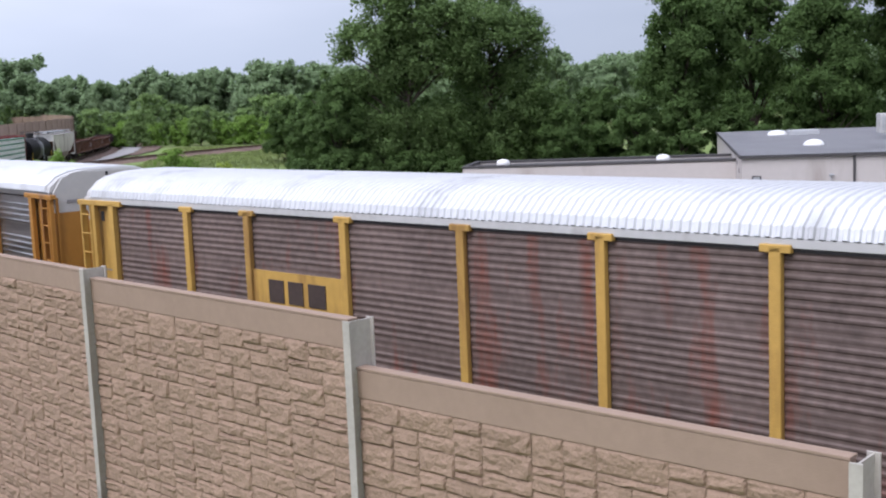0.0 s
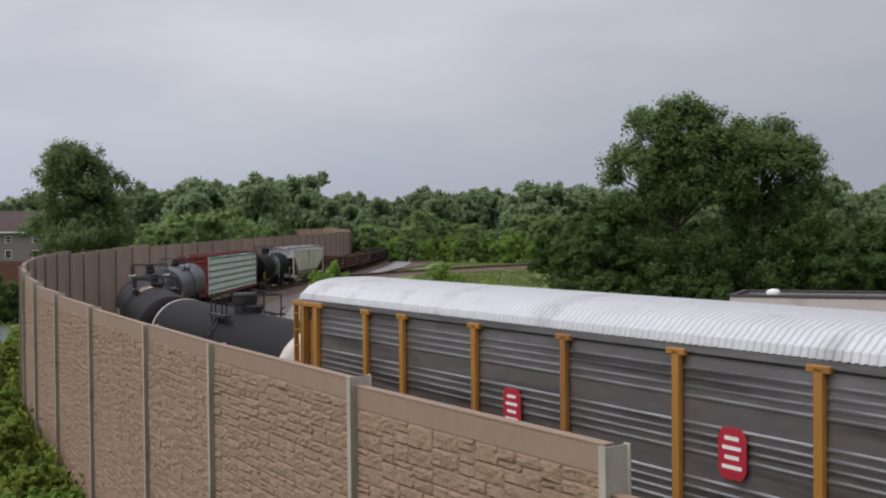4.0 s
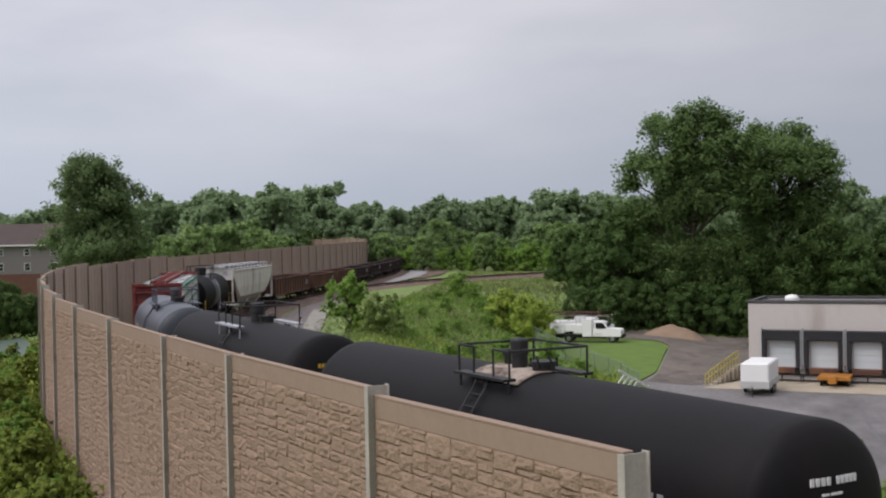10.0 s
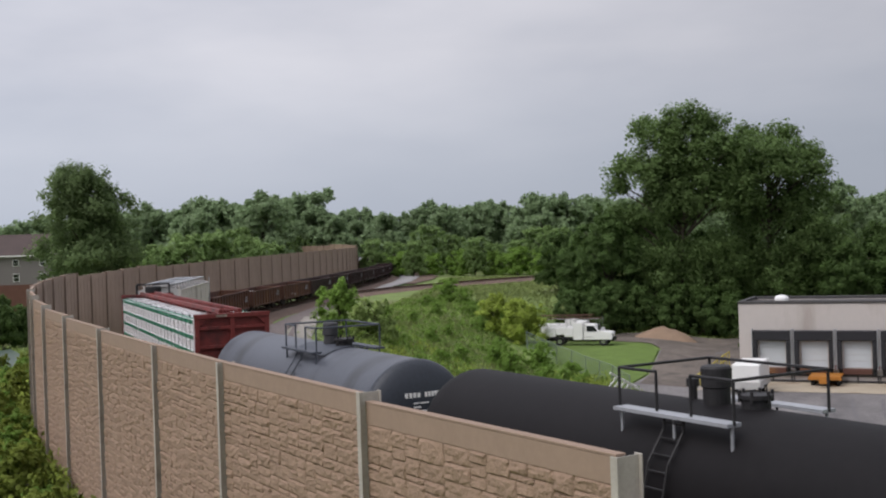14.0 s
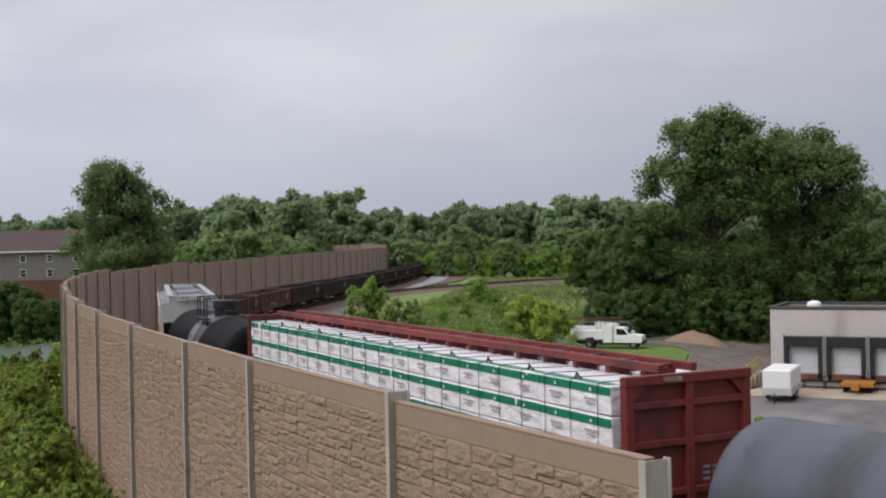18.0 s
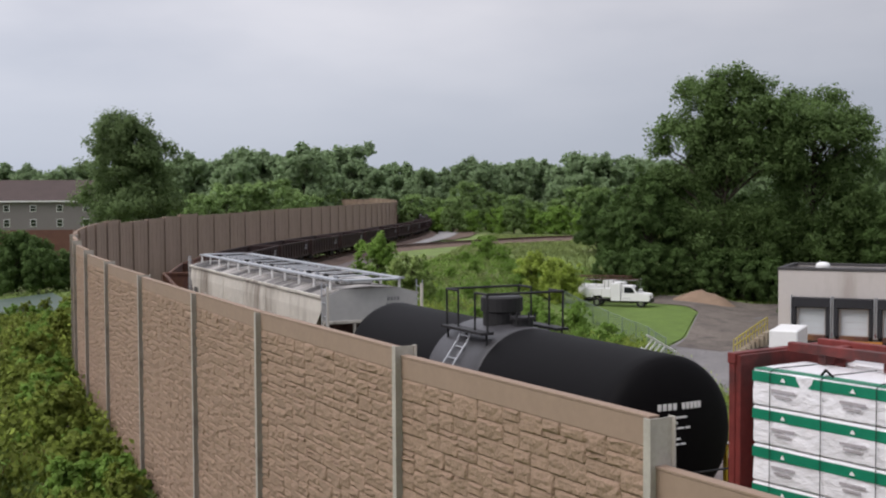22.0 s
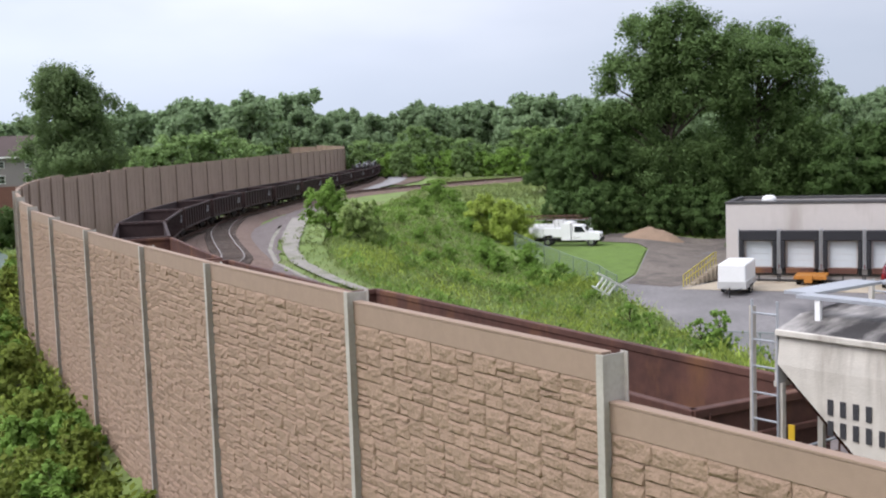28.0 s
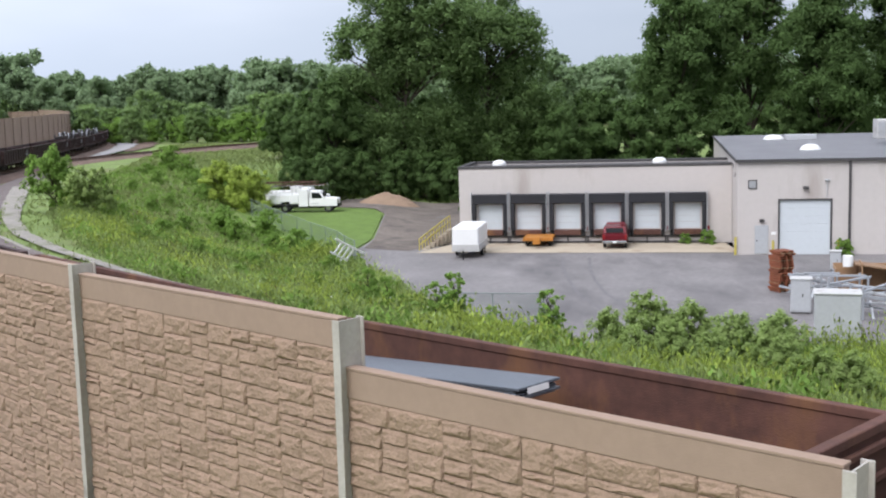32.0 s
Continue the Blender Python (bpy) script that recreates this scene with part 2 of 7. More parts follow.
M["rust"] = mat("rusted_gondola", (0.084, 0.038, 0.028), 0.8, 0.1, spread=0.35, scale=1.3, bump=0.2, stain=(0.165, 0.078, 0.036), stain_scale=0.6, stain_amount=0.45, stain_stretch=(1, 1, 0.5))
M["rust_dark"] = mat("dark_gondola", (0.036, 0.0205, 0.0195), 0.8, 0.1, spread=0.3, scale=1.3, bump=0.2, stain=(0.06, 0.032, 0.027), stain_scale=0.5, stain_amount=0.35)
M["undercarriage"] = mat("grimy_steel", (0.0216, 0.0173, 0.0158), 0.85, spread=0.3, scale=4)
M["wheel"] = mat("wheel_steel", (0.072, 0.0504, 0.0396), 0.6, 0.5, spread=0.3, scale=4)
M["building"] = mat("putty_siding", (0.47, 0.432, 0.408), 0.7, spread=0.04, scale=0.8, bump=0.05, stain=(0.36, 0.317, 0.288), stain_scale=0.3, stain_amount=0.25, stain_stretch=(1, 1, 0.2))
M["roof"] = mat("grey_roofing", (0.33, 0.33, 0.345), 0.8, spread=0.08, scale=1.0)
M["dark_trim"] = mat("dark_trim", (0.054, 0.0504, 0.0504), 0.6, spread=0.1)
M["dock_pad"] = mat("dock_seal_vinyl", (0.0158, 0.0158, 0.0194), 0.55, spread=0.2, scale=3)
M["door_white"] = mat("door_panel_white", (0.504, 0.533, 0.554), 0.5, spread=0.04, scale=1, bump=0.02)
M["yellow_safety"] = mat("safety_yellow", (0.432, 0.36, 0.072), 0.55, spread=0.12)
M["orange_metal"] = mat("machine_orange", (0.36, 0.144, 0.0216), 0.6, spread=0.2)
M["red_truck"] = mat("dark_red_carpaint", (0.122, 0.00864, 0.0144), 0.25, 0.2, spread=0.06, bump=0)
M["glass"] = mat("dark_glass", (0.0144, 0.0166, 0.0187), 0.08, spread=0.1, bump=0, spec=0.7)
M["tyre"] = mat("tyre_rubber", (0.0144, 0.0144, 0.0144), 0.85, spread=0.2)
M["chrome"] = mat("chrome", (0.432, 0.432, 0.432), 0.25, 0.9, spread=0.05, bump=0)
M["red_light"] = mat("red_lens", (0.216, 0.0072, 0.00864), 0.3, spread=0.1, bump=0)
M["dirt"] = mat("soil_heap", (0.245, 0.169, 0.115), 0.95, spread=0.2, scale=3, bump=0.6)
M["wood"] = mat("timber", (0.259, 0.158, 0.0864), 0.8, spread=0.25, scale=4, rand=0.25)
M["brickred"] = mat("red_clay", (0.216, 0.072, 0.036), 0.85, spread=0.25, scale=6, rand=0.2)
M["bark"] = mat("bark", (0.072, 0.0562, 0.0432), 0.95, spread=0.3, scale=5, bump=0.8, bump_scale=10, stretch=(1, 1, 0.3))
M["house_wall"] = mat("house_siding", (0.165, 0.148, 0.145), 0.8, spread=0.06, scale=1)
M["house_roof"] = mat("brown_shingle", (0.075, 0.054, 0.05), 0.9, spread=0.15, scale=2)
M["mesh_green"] = mat("fence_wire", (0.216, 0.259, 0.245), 0.5, 0.5, spread=0.15)
M["water"] = mat("pond_water", (0.04, 0.07, 0.045), 0.45, spread=0.15, scale=1, bump=0.1)


def leafmat(name, color, spread=0.35):
    return mat(name, color, 0.62, spread=spread, scale=0.35, bump=0, island=True, rand=0.2, leaf=0.5, spec=0.1)


M["leaf_big"] = leafmat("broadleaf", (0.13, 0.198, 0.068))
M["leaf_left"] = leafmat("maple_leaf", (0.155, 0.22, 0.09))
M["leaf_mid"] = leafmat("woodland_leaf", (0.104, 0.168, 0.053))
# aerial haze is mixed into this paler, low-contrast green
M["leaf_far"] = leafmat("hazed_distant_leaf", (0.235, 0.32, 0.17), 0.15)
M["leaf_young"] = leafmat("young_tree_leaf", (0.225, 0.325, 0.12))
M["leaf_bright"] = leafmat("young_leaf", (0.22, 0.35, 0.075))
M["leaf_yellow"] = leafmat("yellow_green_leaf", (0.34, 0.43, 0.085))
M["leaf_weed"] = leafmat("weed_leaf", (0.285, 0.375, 0.125))
M["leaf_vine"] = leafmat("vine_leaf", (0.225, 0.278, 0.058))
M["leaf_grass"] = leafmat("grass_blade", (0.27, 0.33, 0.12))
M["leaf_russet"] = leafmat("russet_stalk", (0.17, 0.11, 0.055))
M["flower"] = mat("white_umbels", (0.54, 0.547, 0.504), 0.7, spread=0.05, bump=0)


# ---- mesh helpers ----
def finish(name, bm, material, smooth=False):
    me = bpy.data.meshes.new(name)
    bm.to_mesh(me); bm.free()
    for m_ in (material if isinstance(material, (list, tuple)) else [material]):
        me.materials.append(m_)
    if smooth:
        for p in me.polygons:
            p.use_smooth = True
    return me


def part(name, bm, material, parent, label="", smooth=False):
    """Links a bmesh as one mesh object under a thing or part."""
    ob = new(name, finish(name, bm, material, smooth))
    ob.parent = parent
    if label:
        tagged(ob, label)
    return ob


def thing(name, label, category, group="", kind=""):
    return tagged(new(name), label, category, group, kind)


def solo(name, bm, material, label, category, group="", kind="", smooth=False):
    return tagged(new(name, finish(name, bm, material, smooth)), label, category, group, kind)


def box(bm, x0, x1, y0, y1, z0, z1, bevel=0.0, m=None):
    geo = bmesh.ops.create_cube(bm, size=1, matrix=(m or Matrix()) @ Matrix.Translation(((x0 + x1) / 2, (y0 + y1) / 2, (z0 + z1) / 2)) @ Matrix.Diagonal((x1 - x0, y1 - y0, z1 - z0, 1)))
    if bevel:
        es = {e for v in geo["verts"] for e in v.link_edges}
        bmesh.ops.bevel(bm, geom=list(es), offset=bevel, segments=1, affect="EDGES", profile=0.7)
    return bm


def rod(bm, a, b, r, seg=8, r2=None):
    a, b = Vector(a), Vector(b)
    q = (b - a).to_track_quat("Z", "Y").to_matrix().to_4x4()
    bmesh.ops.create_cone(bm, cap_ends=True, segments=seg, radius1=r, radius2=r if r2 is None else r2, depth=(b - a).length, matrix=Matrix.Translation((a + b) / 2) @ q)
    return bm


def lathe(bm, profile, seg=24, axis="x"):
    """A body turned round an axis from (along, radius) pairs."""
    rings = []
    for h, r in profile:
        ring = []
        for i in range(seg):
            a = 2 * math.pi * i / seg
            c, s = r * math.cos(a), r * math.sin(a)
            ring.append(bm.verts.new((h, c, s) if axis == "x" else (c, s, h)))
        rings.append(ring)
    for p, q in zip(rings, rings[1:]):
        for i in range(seg):
            bm.faces.new((p[i], p[(i + 1) % seg], q[(i + 1) % seg], q[i]))
    bm.faces.new(rings[0][::-1]); bm.faces.new(rings[-1])
    bmesh.ops.recalc_face_normals(bm, faces=bm.faces)
    return bm


def extrude_profile(bm, pts, x0, x1, close=True):
    """A prism along x over the (y, z) outline."""
    a = [bm.verts.new((x0, y, z)) for y, z in pts]; b = [bm.verts.new((x1, y, z)) for y, z in pts]
    n = len(pts)
    for i in range(n if close else n - 1):
        bm.faces.new((a[i], a[(i + 1) % n], b[(i + 1) % n], b[i]))
    if close:
        bm.faces.new(a[::-1]); bm.faces.new(b)
        bmesh.ops.recalc_face_normals(bm, faces=bm.faces)
    return bm


def raw(name, verts, faces, material, smooth=False):
    me = bpy.data.meshes.new(name)
    me.from_pydata(verts, [], faces)
    me.materials.append(material)
    if smooth:
        for p in me.polygons:
            p.use_smooth = True
    return me


def B():
    return bmesh.new()


def letters(text, size, material, parent, m, name="lettering", depth=0.004):
    """Writing with the built-in font, as a thin mesh."""
    cu = bpy.data.curves.new(name, "FONT")
    cu.body, cu.size, cu.extrude, cu.align_x, cu.align_y = text, size, depth, "CENTER", "CENTER"
    tmp = bpy.data.objects.new(name, cu)
    scene.collection.objects.link(tmp)
    me = bpy.data.meshes.new_from_object(tmp.evaluated_get(bpy.context.evaluated_depsgraph_get()))
    bpy.data.objects.remove(tmp); bpy.data.curves.remove(cu)
    me.materials.clear(); me.materials.append(material)
    ob = new(name, me)
    ob.parent, ob.matrix_local = parent, m
    return ob


def bars(bm, x0, z0, widths, h, gap, m):
    """A row of plain bars that stands for a line of small print, in the plane x-z of m."""
    x = x0
    for w_ in widths:
        box(bm, x, x + w_, -0.004, 0.004, z0, z0 + h, m=m)
        x += w_ + gap
    return bm

# ---- the plan: railway line, wall line and ground ----
KNOTS = [-340, -60, -20, 10, 30, 50, 65, 80, 95, 110, 130, 160, 200, 240, 280, 330, 400, 560]
TURN = [52.0, 52.0, 51.5, 39.93, 38.56, 28.75, 21.93, 16.49, 11.57, 8.65, 5.75, 8.02, 8.01, 14.06, 25.03, 38.95, 46, 46]
S = np.arange(-340, 560.01, 0.5)
TH = np.radians(np.interp(S, KNOTS, TURN))
_dx, _dy = -np.sin(TH), np.cos(TH)
LX = np.concatenate([[0], np.cumsum((_dx[1:] + _dx[:-1]) / 2 * 0.5)])
LY = np.concatenate([[0], np.cumsum((_dy[1:] + _dy[:-1]) / 2 * 0.5)])
_i0 = int(np.argmin(np.abs(S)))
LX += 0.69 - LX[_i0]
LY += 20.20 - LY[_i0]


def line(s, off=0.0):
    """The point at s metres along the line, off metres to its far side, and the heading there."""
    th = float(np.interp(s, S, TH))
    return float(np.interp(s, S, LX)) + off * math.cos(th), float(np.interp(s, S, LY)) + off * math.sin(th), th


def smooth(a, b, x):
    u = np.clip((np.asarray(x, float) - a) / (b - a), 0, 1)
    return u * u * (3 - 2 * u)


_thin = slice(None, None, 8)
def line_offset(x, y):
    """Signed distance from the line (+ on the far side), and s."""
    x, y = np.atleast_1d(np.asarray(x, float)), np.atleast_1d(np.asarray(y, float))
    best, bs = np.full(x.shape, 1e9), np.zeros(x.shape)
    sgn = np.zeros(x.shape)
    for s_, px, py, th in zip(S[_thin], LX[_thin], LY[_thin], TH[_thin]):
        d = np.hypot(x - px, y - py)
        k = d < best
        best = np.where(k, d, best); bs = np.where(k, s_, bs)
        sgn = np.where(k, np.sign((x - px) * math.cos(th) + (y - py) * math.sin(th)), sgn)
    return best * sgn, bs


LOT = -5.2


def ground_z(x, y):
    o, s = line_offset(x, y)
    x, y = np.atleast_1d(np.asarray(x, float)), np.atleast_1d(np.asarray(y, float))
    bank = -0.75 + 0 * x
    # the yard beyond the line lies lower; it climbs again towards the branch line
    deep = LOT + 1.0 * smooth(100, 120, y) * smooth(3, -6, x) + 4.3 * smooth(128, 185, y)
    deep = deep + (-1.0 - deep) * smooth(-14, -32, x) 
    z = bank + (deep - bank) * smooth(8, 30, o) * (o > 0)
    # outside the wall the field falls away towards the viewer
    out = -0.9 - 2.2 * smooth(34, 6, s) - 1.2 * smooth(-6.5, -30, o)
    z = np.where(o < 0, bank + (out - bank) * smooth(-5.2, -7.5, o), z)
    return z


def gz(x, y):
    return float(ground_z(x, y)[0])


# ---- ground ----
def ground_sheet():
    xs = np.concatenate([[-3000, -1400, -700, -420], np.arange(-300, -110, 12), np.arange(-110, 60, 2.0), np.arange(60, 140, 10), [180, 300, 600, 1400, 3000]])
    ys = np.concatenate([[-3000, -1200, -400, -120, -40], np.arange(-20, 150, 2.0), np.arange(150, 330, 8), [360, 420, 520, 700, 1100, 1800, 3000]])
    gx, gy = np.meshgrid(xs, ys)
    z = ground_z(gx.ravel(), gy.ravel())
    far = np.hypot(gx.ravel(), gy.ravel())
    z = z + 0.10 * np.array([noise.noise((a * 0.13, b * 0.13, 0)) for a, b in zip(gx.ravel(), gy.ravel())]) * (far < 400)
    o, s_ = line_offset(gx.ravel(), gy.ravel())
    lot = (gx.ravel() > -6) & (gx.ravel() < 70) & (gy.ravel() > 52) & (gy.ravel() < 135)
    z = np.where(lot | (np.abs(o) < 6), np.minimum(z, ground_z(gx.ravel(), gy.ravel())) - 0.03, z)
    nx, ny = len(xs), len(ys)
    faces = [(j * nx + i, j * nx + i + 1, (j + 1) * nx + i + 1, (j + 1) * nx + i) for j in range(ny - 1) for i in range(nx - 1)]
    m = mat("meadow", (0.135, 0.19, 0.048), 0.95, spread=0.35, scale=1.2, bump=0.8, bump_scale=6, stain=(0.13, 0.115, 0.055), stain_scale=0.09, stain_amount=0.35)
    tagged(new("ground", raw("ground", list(zip(gx.ravel().tolist(), gy.ravel().tolist(), z.tolist())), faces, m, True)), "uneven green meadow with dry patches", "ground", kind="structure")


ground_sheet()


def patch(name, outline, z_lift, material, label, category, step=2.0, kind="structure"):
    """A flat-lying sheet over the ground inside an outline, following its height."""
    bm = B()
    vs = [bm.verts.new((x, y, 0)) for x, y in outline]
    bm.faces.new(vs)
    bmesh.ops.triangulate(bm, faces=bm.faces)
    for _ in range(5):
        long = [e for e in bm.edges if e.calc_length() > step]
        if not long:
            break
        bmesh.ops.subdivide_edges(bm, edges=long, cuts=1)
        bmesh.ops.triangulate(bm, faces=[f for f in bm.faces if len(f.verts) > 4])
    z = ground_z([v.co.x for v in bm.verts], [v.co.y for v in bm.verts])
    for v, q in zip(bm.verts, z):
        v.co.z = q + z_lift
    bmesh.ops.recalc_face_normals(bm, faces=bm.faces)
    if sum(f.normal.z for f in bm.faces) < 0:
        bmesh.ops.reverse_faces(bm, faces=bm.faces)
    return solo(name, bm, material, label, category, kind=kind)


def ribbon(name, pts, material, label, category, lift, kind="structure"):
    """A strip along a centre line: (x, y, half width) rows."""
    fine = []
    for p, q in zip(pts, pts[1:]):
        n = max(1, int(math.hypot(q[0] - p[0], q[1] - p[1]) / 2))
        fine += [tuple(p[c] + (q[c] - p[c]) * j / n for c in range(3)) for j in range(n)]
    pts = fine + [pts[-1]]
    verts, faces = [], []
    for i, (x, y, w) in enumerate(pts):
        w *= 1 + 0.22 * noise.noise((x * 0.4, y * 0.4, 7))
        a, b = pts[max(0, i - 1)], pts[min(len(pts) - 1, i + 1)]
        d = Vector((b[0] - a[0], b[1] - a[1])).normalized()
        for k in (-1, -0.35, 0.35, 1):
            px, py = x - d.y * w * k, y + d.x * w * k
            verts.append((px, py, gz(px, py) + lift))
        if i:
            for k in range(3):
                q = 4 * i + k
                faces.append((q - 4, q - 3, q + 1, q))
    return tagged(new(name, raw(name, verts, faces, material, True)), label, category, kind=kind)


# ---- railway tracks ----
def rails_along(pts, label, foot=3.1):
    """Two rails, their ties and the ballast bed along (x, y) points."""
    P = [Vector((x, y, 0)) for x, y in pts]
    N = []
    for i in range(len(P)):
        d = (P[min(i + 1, len(P) - 1)] - P[max(i - 1, 0)]).normalized()
        N.append(Vector((-d.y, d.x, 0)))
    track = thing("railway_track", label, "railway track", kind="structure")
    prof = [(-0.07, -0.17), (0.07, -0.17), (0.02, -0.14), (0.036, -0.035), (0.036, 0.0), (-0.036, 0.0), (-0.036, -0.035), (-0.02, -0.14)]
    for side in (-1, 1):
        verts, faces = [], []
        for p, n in zip(P, N):
            for a, z in prof:
                q = p + n * (side * 0.755 + a)
                verts.append((q.x, q.y, z))
        k = len(prof)
        for i in range(len(P) - 1):
            for j in range(k):
                faces.append((i * k + j, i * k + (j + 1) % k, (i + 1) * k + (j + 1) % k, (i + 1) * k + j))
        me = raw("rail", verts, faces, M["rail"])
        me.materials.append(M["railtop"])
        for f in me.polygons:
            if f.index % k == 4:
                f.material_index = 1
        ob = new("rail", me); ob.parent = track
    # ties, laid at even steps
    verts, faces = [], []
    cum = 0.0
    for i in range(len(P) - 1):
        seg = (P[i + 1] - P[i]).length
        while cum < seg:
            c = P[i] + (P[i + 1] - P[i]) * (cum / seg)
            n = N[i]; d = Vector((n.y, -n.x, 0))
            b0 = len(verts)
            wig = random.uniform(-0.05, 0.05)
            for sx, sy in ((-1, -1), (1, -1), (1, 1), (-1, 1)):
                q = c + n * (sx * 1.3 + wig) + d * (sy * 0.115)
                verts += [(q.x, q.y, -0.34), (q.x, q.y, -0.165)]
            faces += [(b0 + 1, b0 + 3, b0 + 5, b0 + 7), (b0, b0 + 2, b0 + 3, b0 + 1), (b0 + 2, b0 + 4, b0 + 5, b0 + 3), (b0 + 4, b0 + 6, b0 + 7, b0 + 5), (b0 + 6, b0, b0 + 1, b0 + 7)]
            cum += 0.53
        cum -= seg
    ob = tagged(new("ties", raw("ties", verts, faces, M["tie"])), kind="stuff"); ob.parent = track
    verts, faces = [], []
    for i, (p, n) in enumerate(zip(P, N)):
        for a, z in ((-foot, -0.83), (-foot * 0.6, -0.30), (-0.755, -0.24), (0, -0.215), (0.755, -0.24), (foot * 0.6, -0.30), (foot, -0.83)):
            q = p + n * a
            verts.append((q.x, q.y, z + 0.02 * noise.noise((q.x, q.y, 3))))
        if i:
            for j in range(6):
                q = 7 * i + j
                faces.append((q - 7, q, q + 1, q - 6))
    ob = new("ballast_bed", raw("ballast_bed", verts, faces, M["ballast"], True)); ob.parent = track
    return track


def curve_through(ctrl, step=1.5):
    """A smooth line through control points."""
    c = [Vector((*p, 0)) for p in ctrl]
    c = [2 * c[0] - c[1], *c, 2 * c[-1] - c[-2]]
    out = []
    for i in range(1, len(c) - 2):
        n = max(2, int((c[i + 1] - c[i]).length / step))
        for j in range(n):
            t = j / n
            q = 0.5 * ((2 * c[i]) + (c[i + 1] - c[i - 1]) * t + (2 * c[i - 1] - 5 * c[i] + 4 * c[i + 1] - c[i + 2]) * t * t + (3 * c[i] - c[i - 1] - 3 * c[i + 1] + c[i + 2]) * t ** 3)
            out.append((q.x, q.y))
    out.append((c[-2].x, c[-2].y))
    return out


rails_along([line(s)[:2] for s in np.arange(-130, 420, 1.5)], "main railway track with rusty rails on brown ballast")
near = [line(s, 4.1)[:2] for s in (-130, -90, -60, -30, 0, 20, 40, 52)]
rails_along(curve_through(near + [(-29.4, 72.1), (-35.0, 84.2), (-40.0, 95.5), (-44.8, 109.2), (-48.6, 122.0), (-50.6, 134.0)]), "second curved track that joins the main one")
rails_along(curve_through([(-51.0, 150.0), (-50.3, 166.0), (-47.0, 181.0), (-41.0, 195.7), (-35.0, 208.0), (-27.0, 220.5), (-14.0, 238.0), (6, 262), (40, 300)]), "branch track that curves off through the grass", foot=2.2)

# ---- the noise wall: steel posts and cast-stone panels ----
WALL = -6.2
# s of each post and the top of the panel that follows it
POSTS = [(-15.6, 3.72), (-9.6, 4.2), (-4.0, 4.74), (1.74, 4.84), (8.15, 4.84), (13.5, 4.82), (20.5, 4.88), (27.0, 4.98), (32.5, 5.15), (38.0, 5.35),
         (43.7, 5.45), (49.4, 5.50), (55.0, 5.55), (60.4, 5.60), (65.6, 5.66), (70.6, 5.42), (75.8, 5.45), (81.3, 5.50), (87.2, 5.60), (92.8, 5.72), (98.7, 5.52), (104.6, 5.55),
         (110.5, 5.60), (116.4, 5.66), (122.5, 5.72), (128.6, 5.78)]
for i_ in range(12):
    POSTS.append((134.8 + 6.1 * i_, 5.84 + 0.035 * i_))
for i_ in range(22):
    s_ = 208.0 + 6.1 * i_
    POSTS.append((s_, 6.26 if s_ < 254 else 6.66 + (s_ - 262) * 0.0118 if s_ < 305 else 6.8))


def steel_post(bm, h):
    """An H-section standing on z 0: flanges face both sides of the wall."""
    for y0, y1 in ((-0.19, -0.17), (0.17, 0.19)):
        box(bm, -0.058, 0.058, y0, y1, 0, h, 0.003)
    box(bm, -0.009, 0.009, -0.17, 0.17, 0, h - 0.012)


def ashlar(width, height, rnd):
    """Broken-coursed ashlar: (x, z, w, h) of stones that fill a panel face."""
    ux, uz = 0.13, 0.085
    nx, nz = int(width / ux), int(height / uz)
    ux, uz = width / nx, height / nz
    free = np.ones((nz, nx), bool)
    out = []
    for j in range(nz):
        for i in range(nx):
            if not free[j, i]:
                continue
            run = 1
            while i + run < nx and free[j, i + run] and run < 8:
                run += 1
            w = min(rnd.choice((3, 3, 3, 4, 4, 5)), run)
            if 0 < run - w < 3 and run < 8:
                w = run
            h = min(rnd.choice((1, 2, 2, 2, 3, 3, 3) if w > 2 else (2, 2, 2)), nz - j)
            if nz - j - h == 1:
                h += 1
            free[j:j + h, i:i + w] = False
            out.append((i * ux, j * uz, w * ux, h * uz))
    return out


STONES = {}


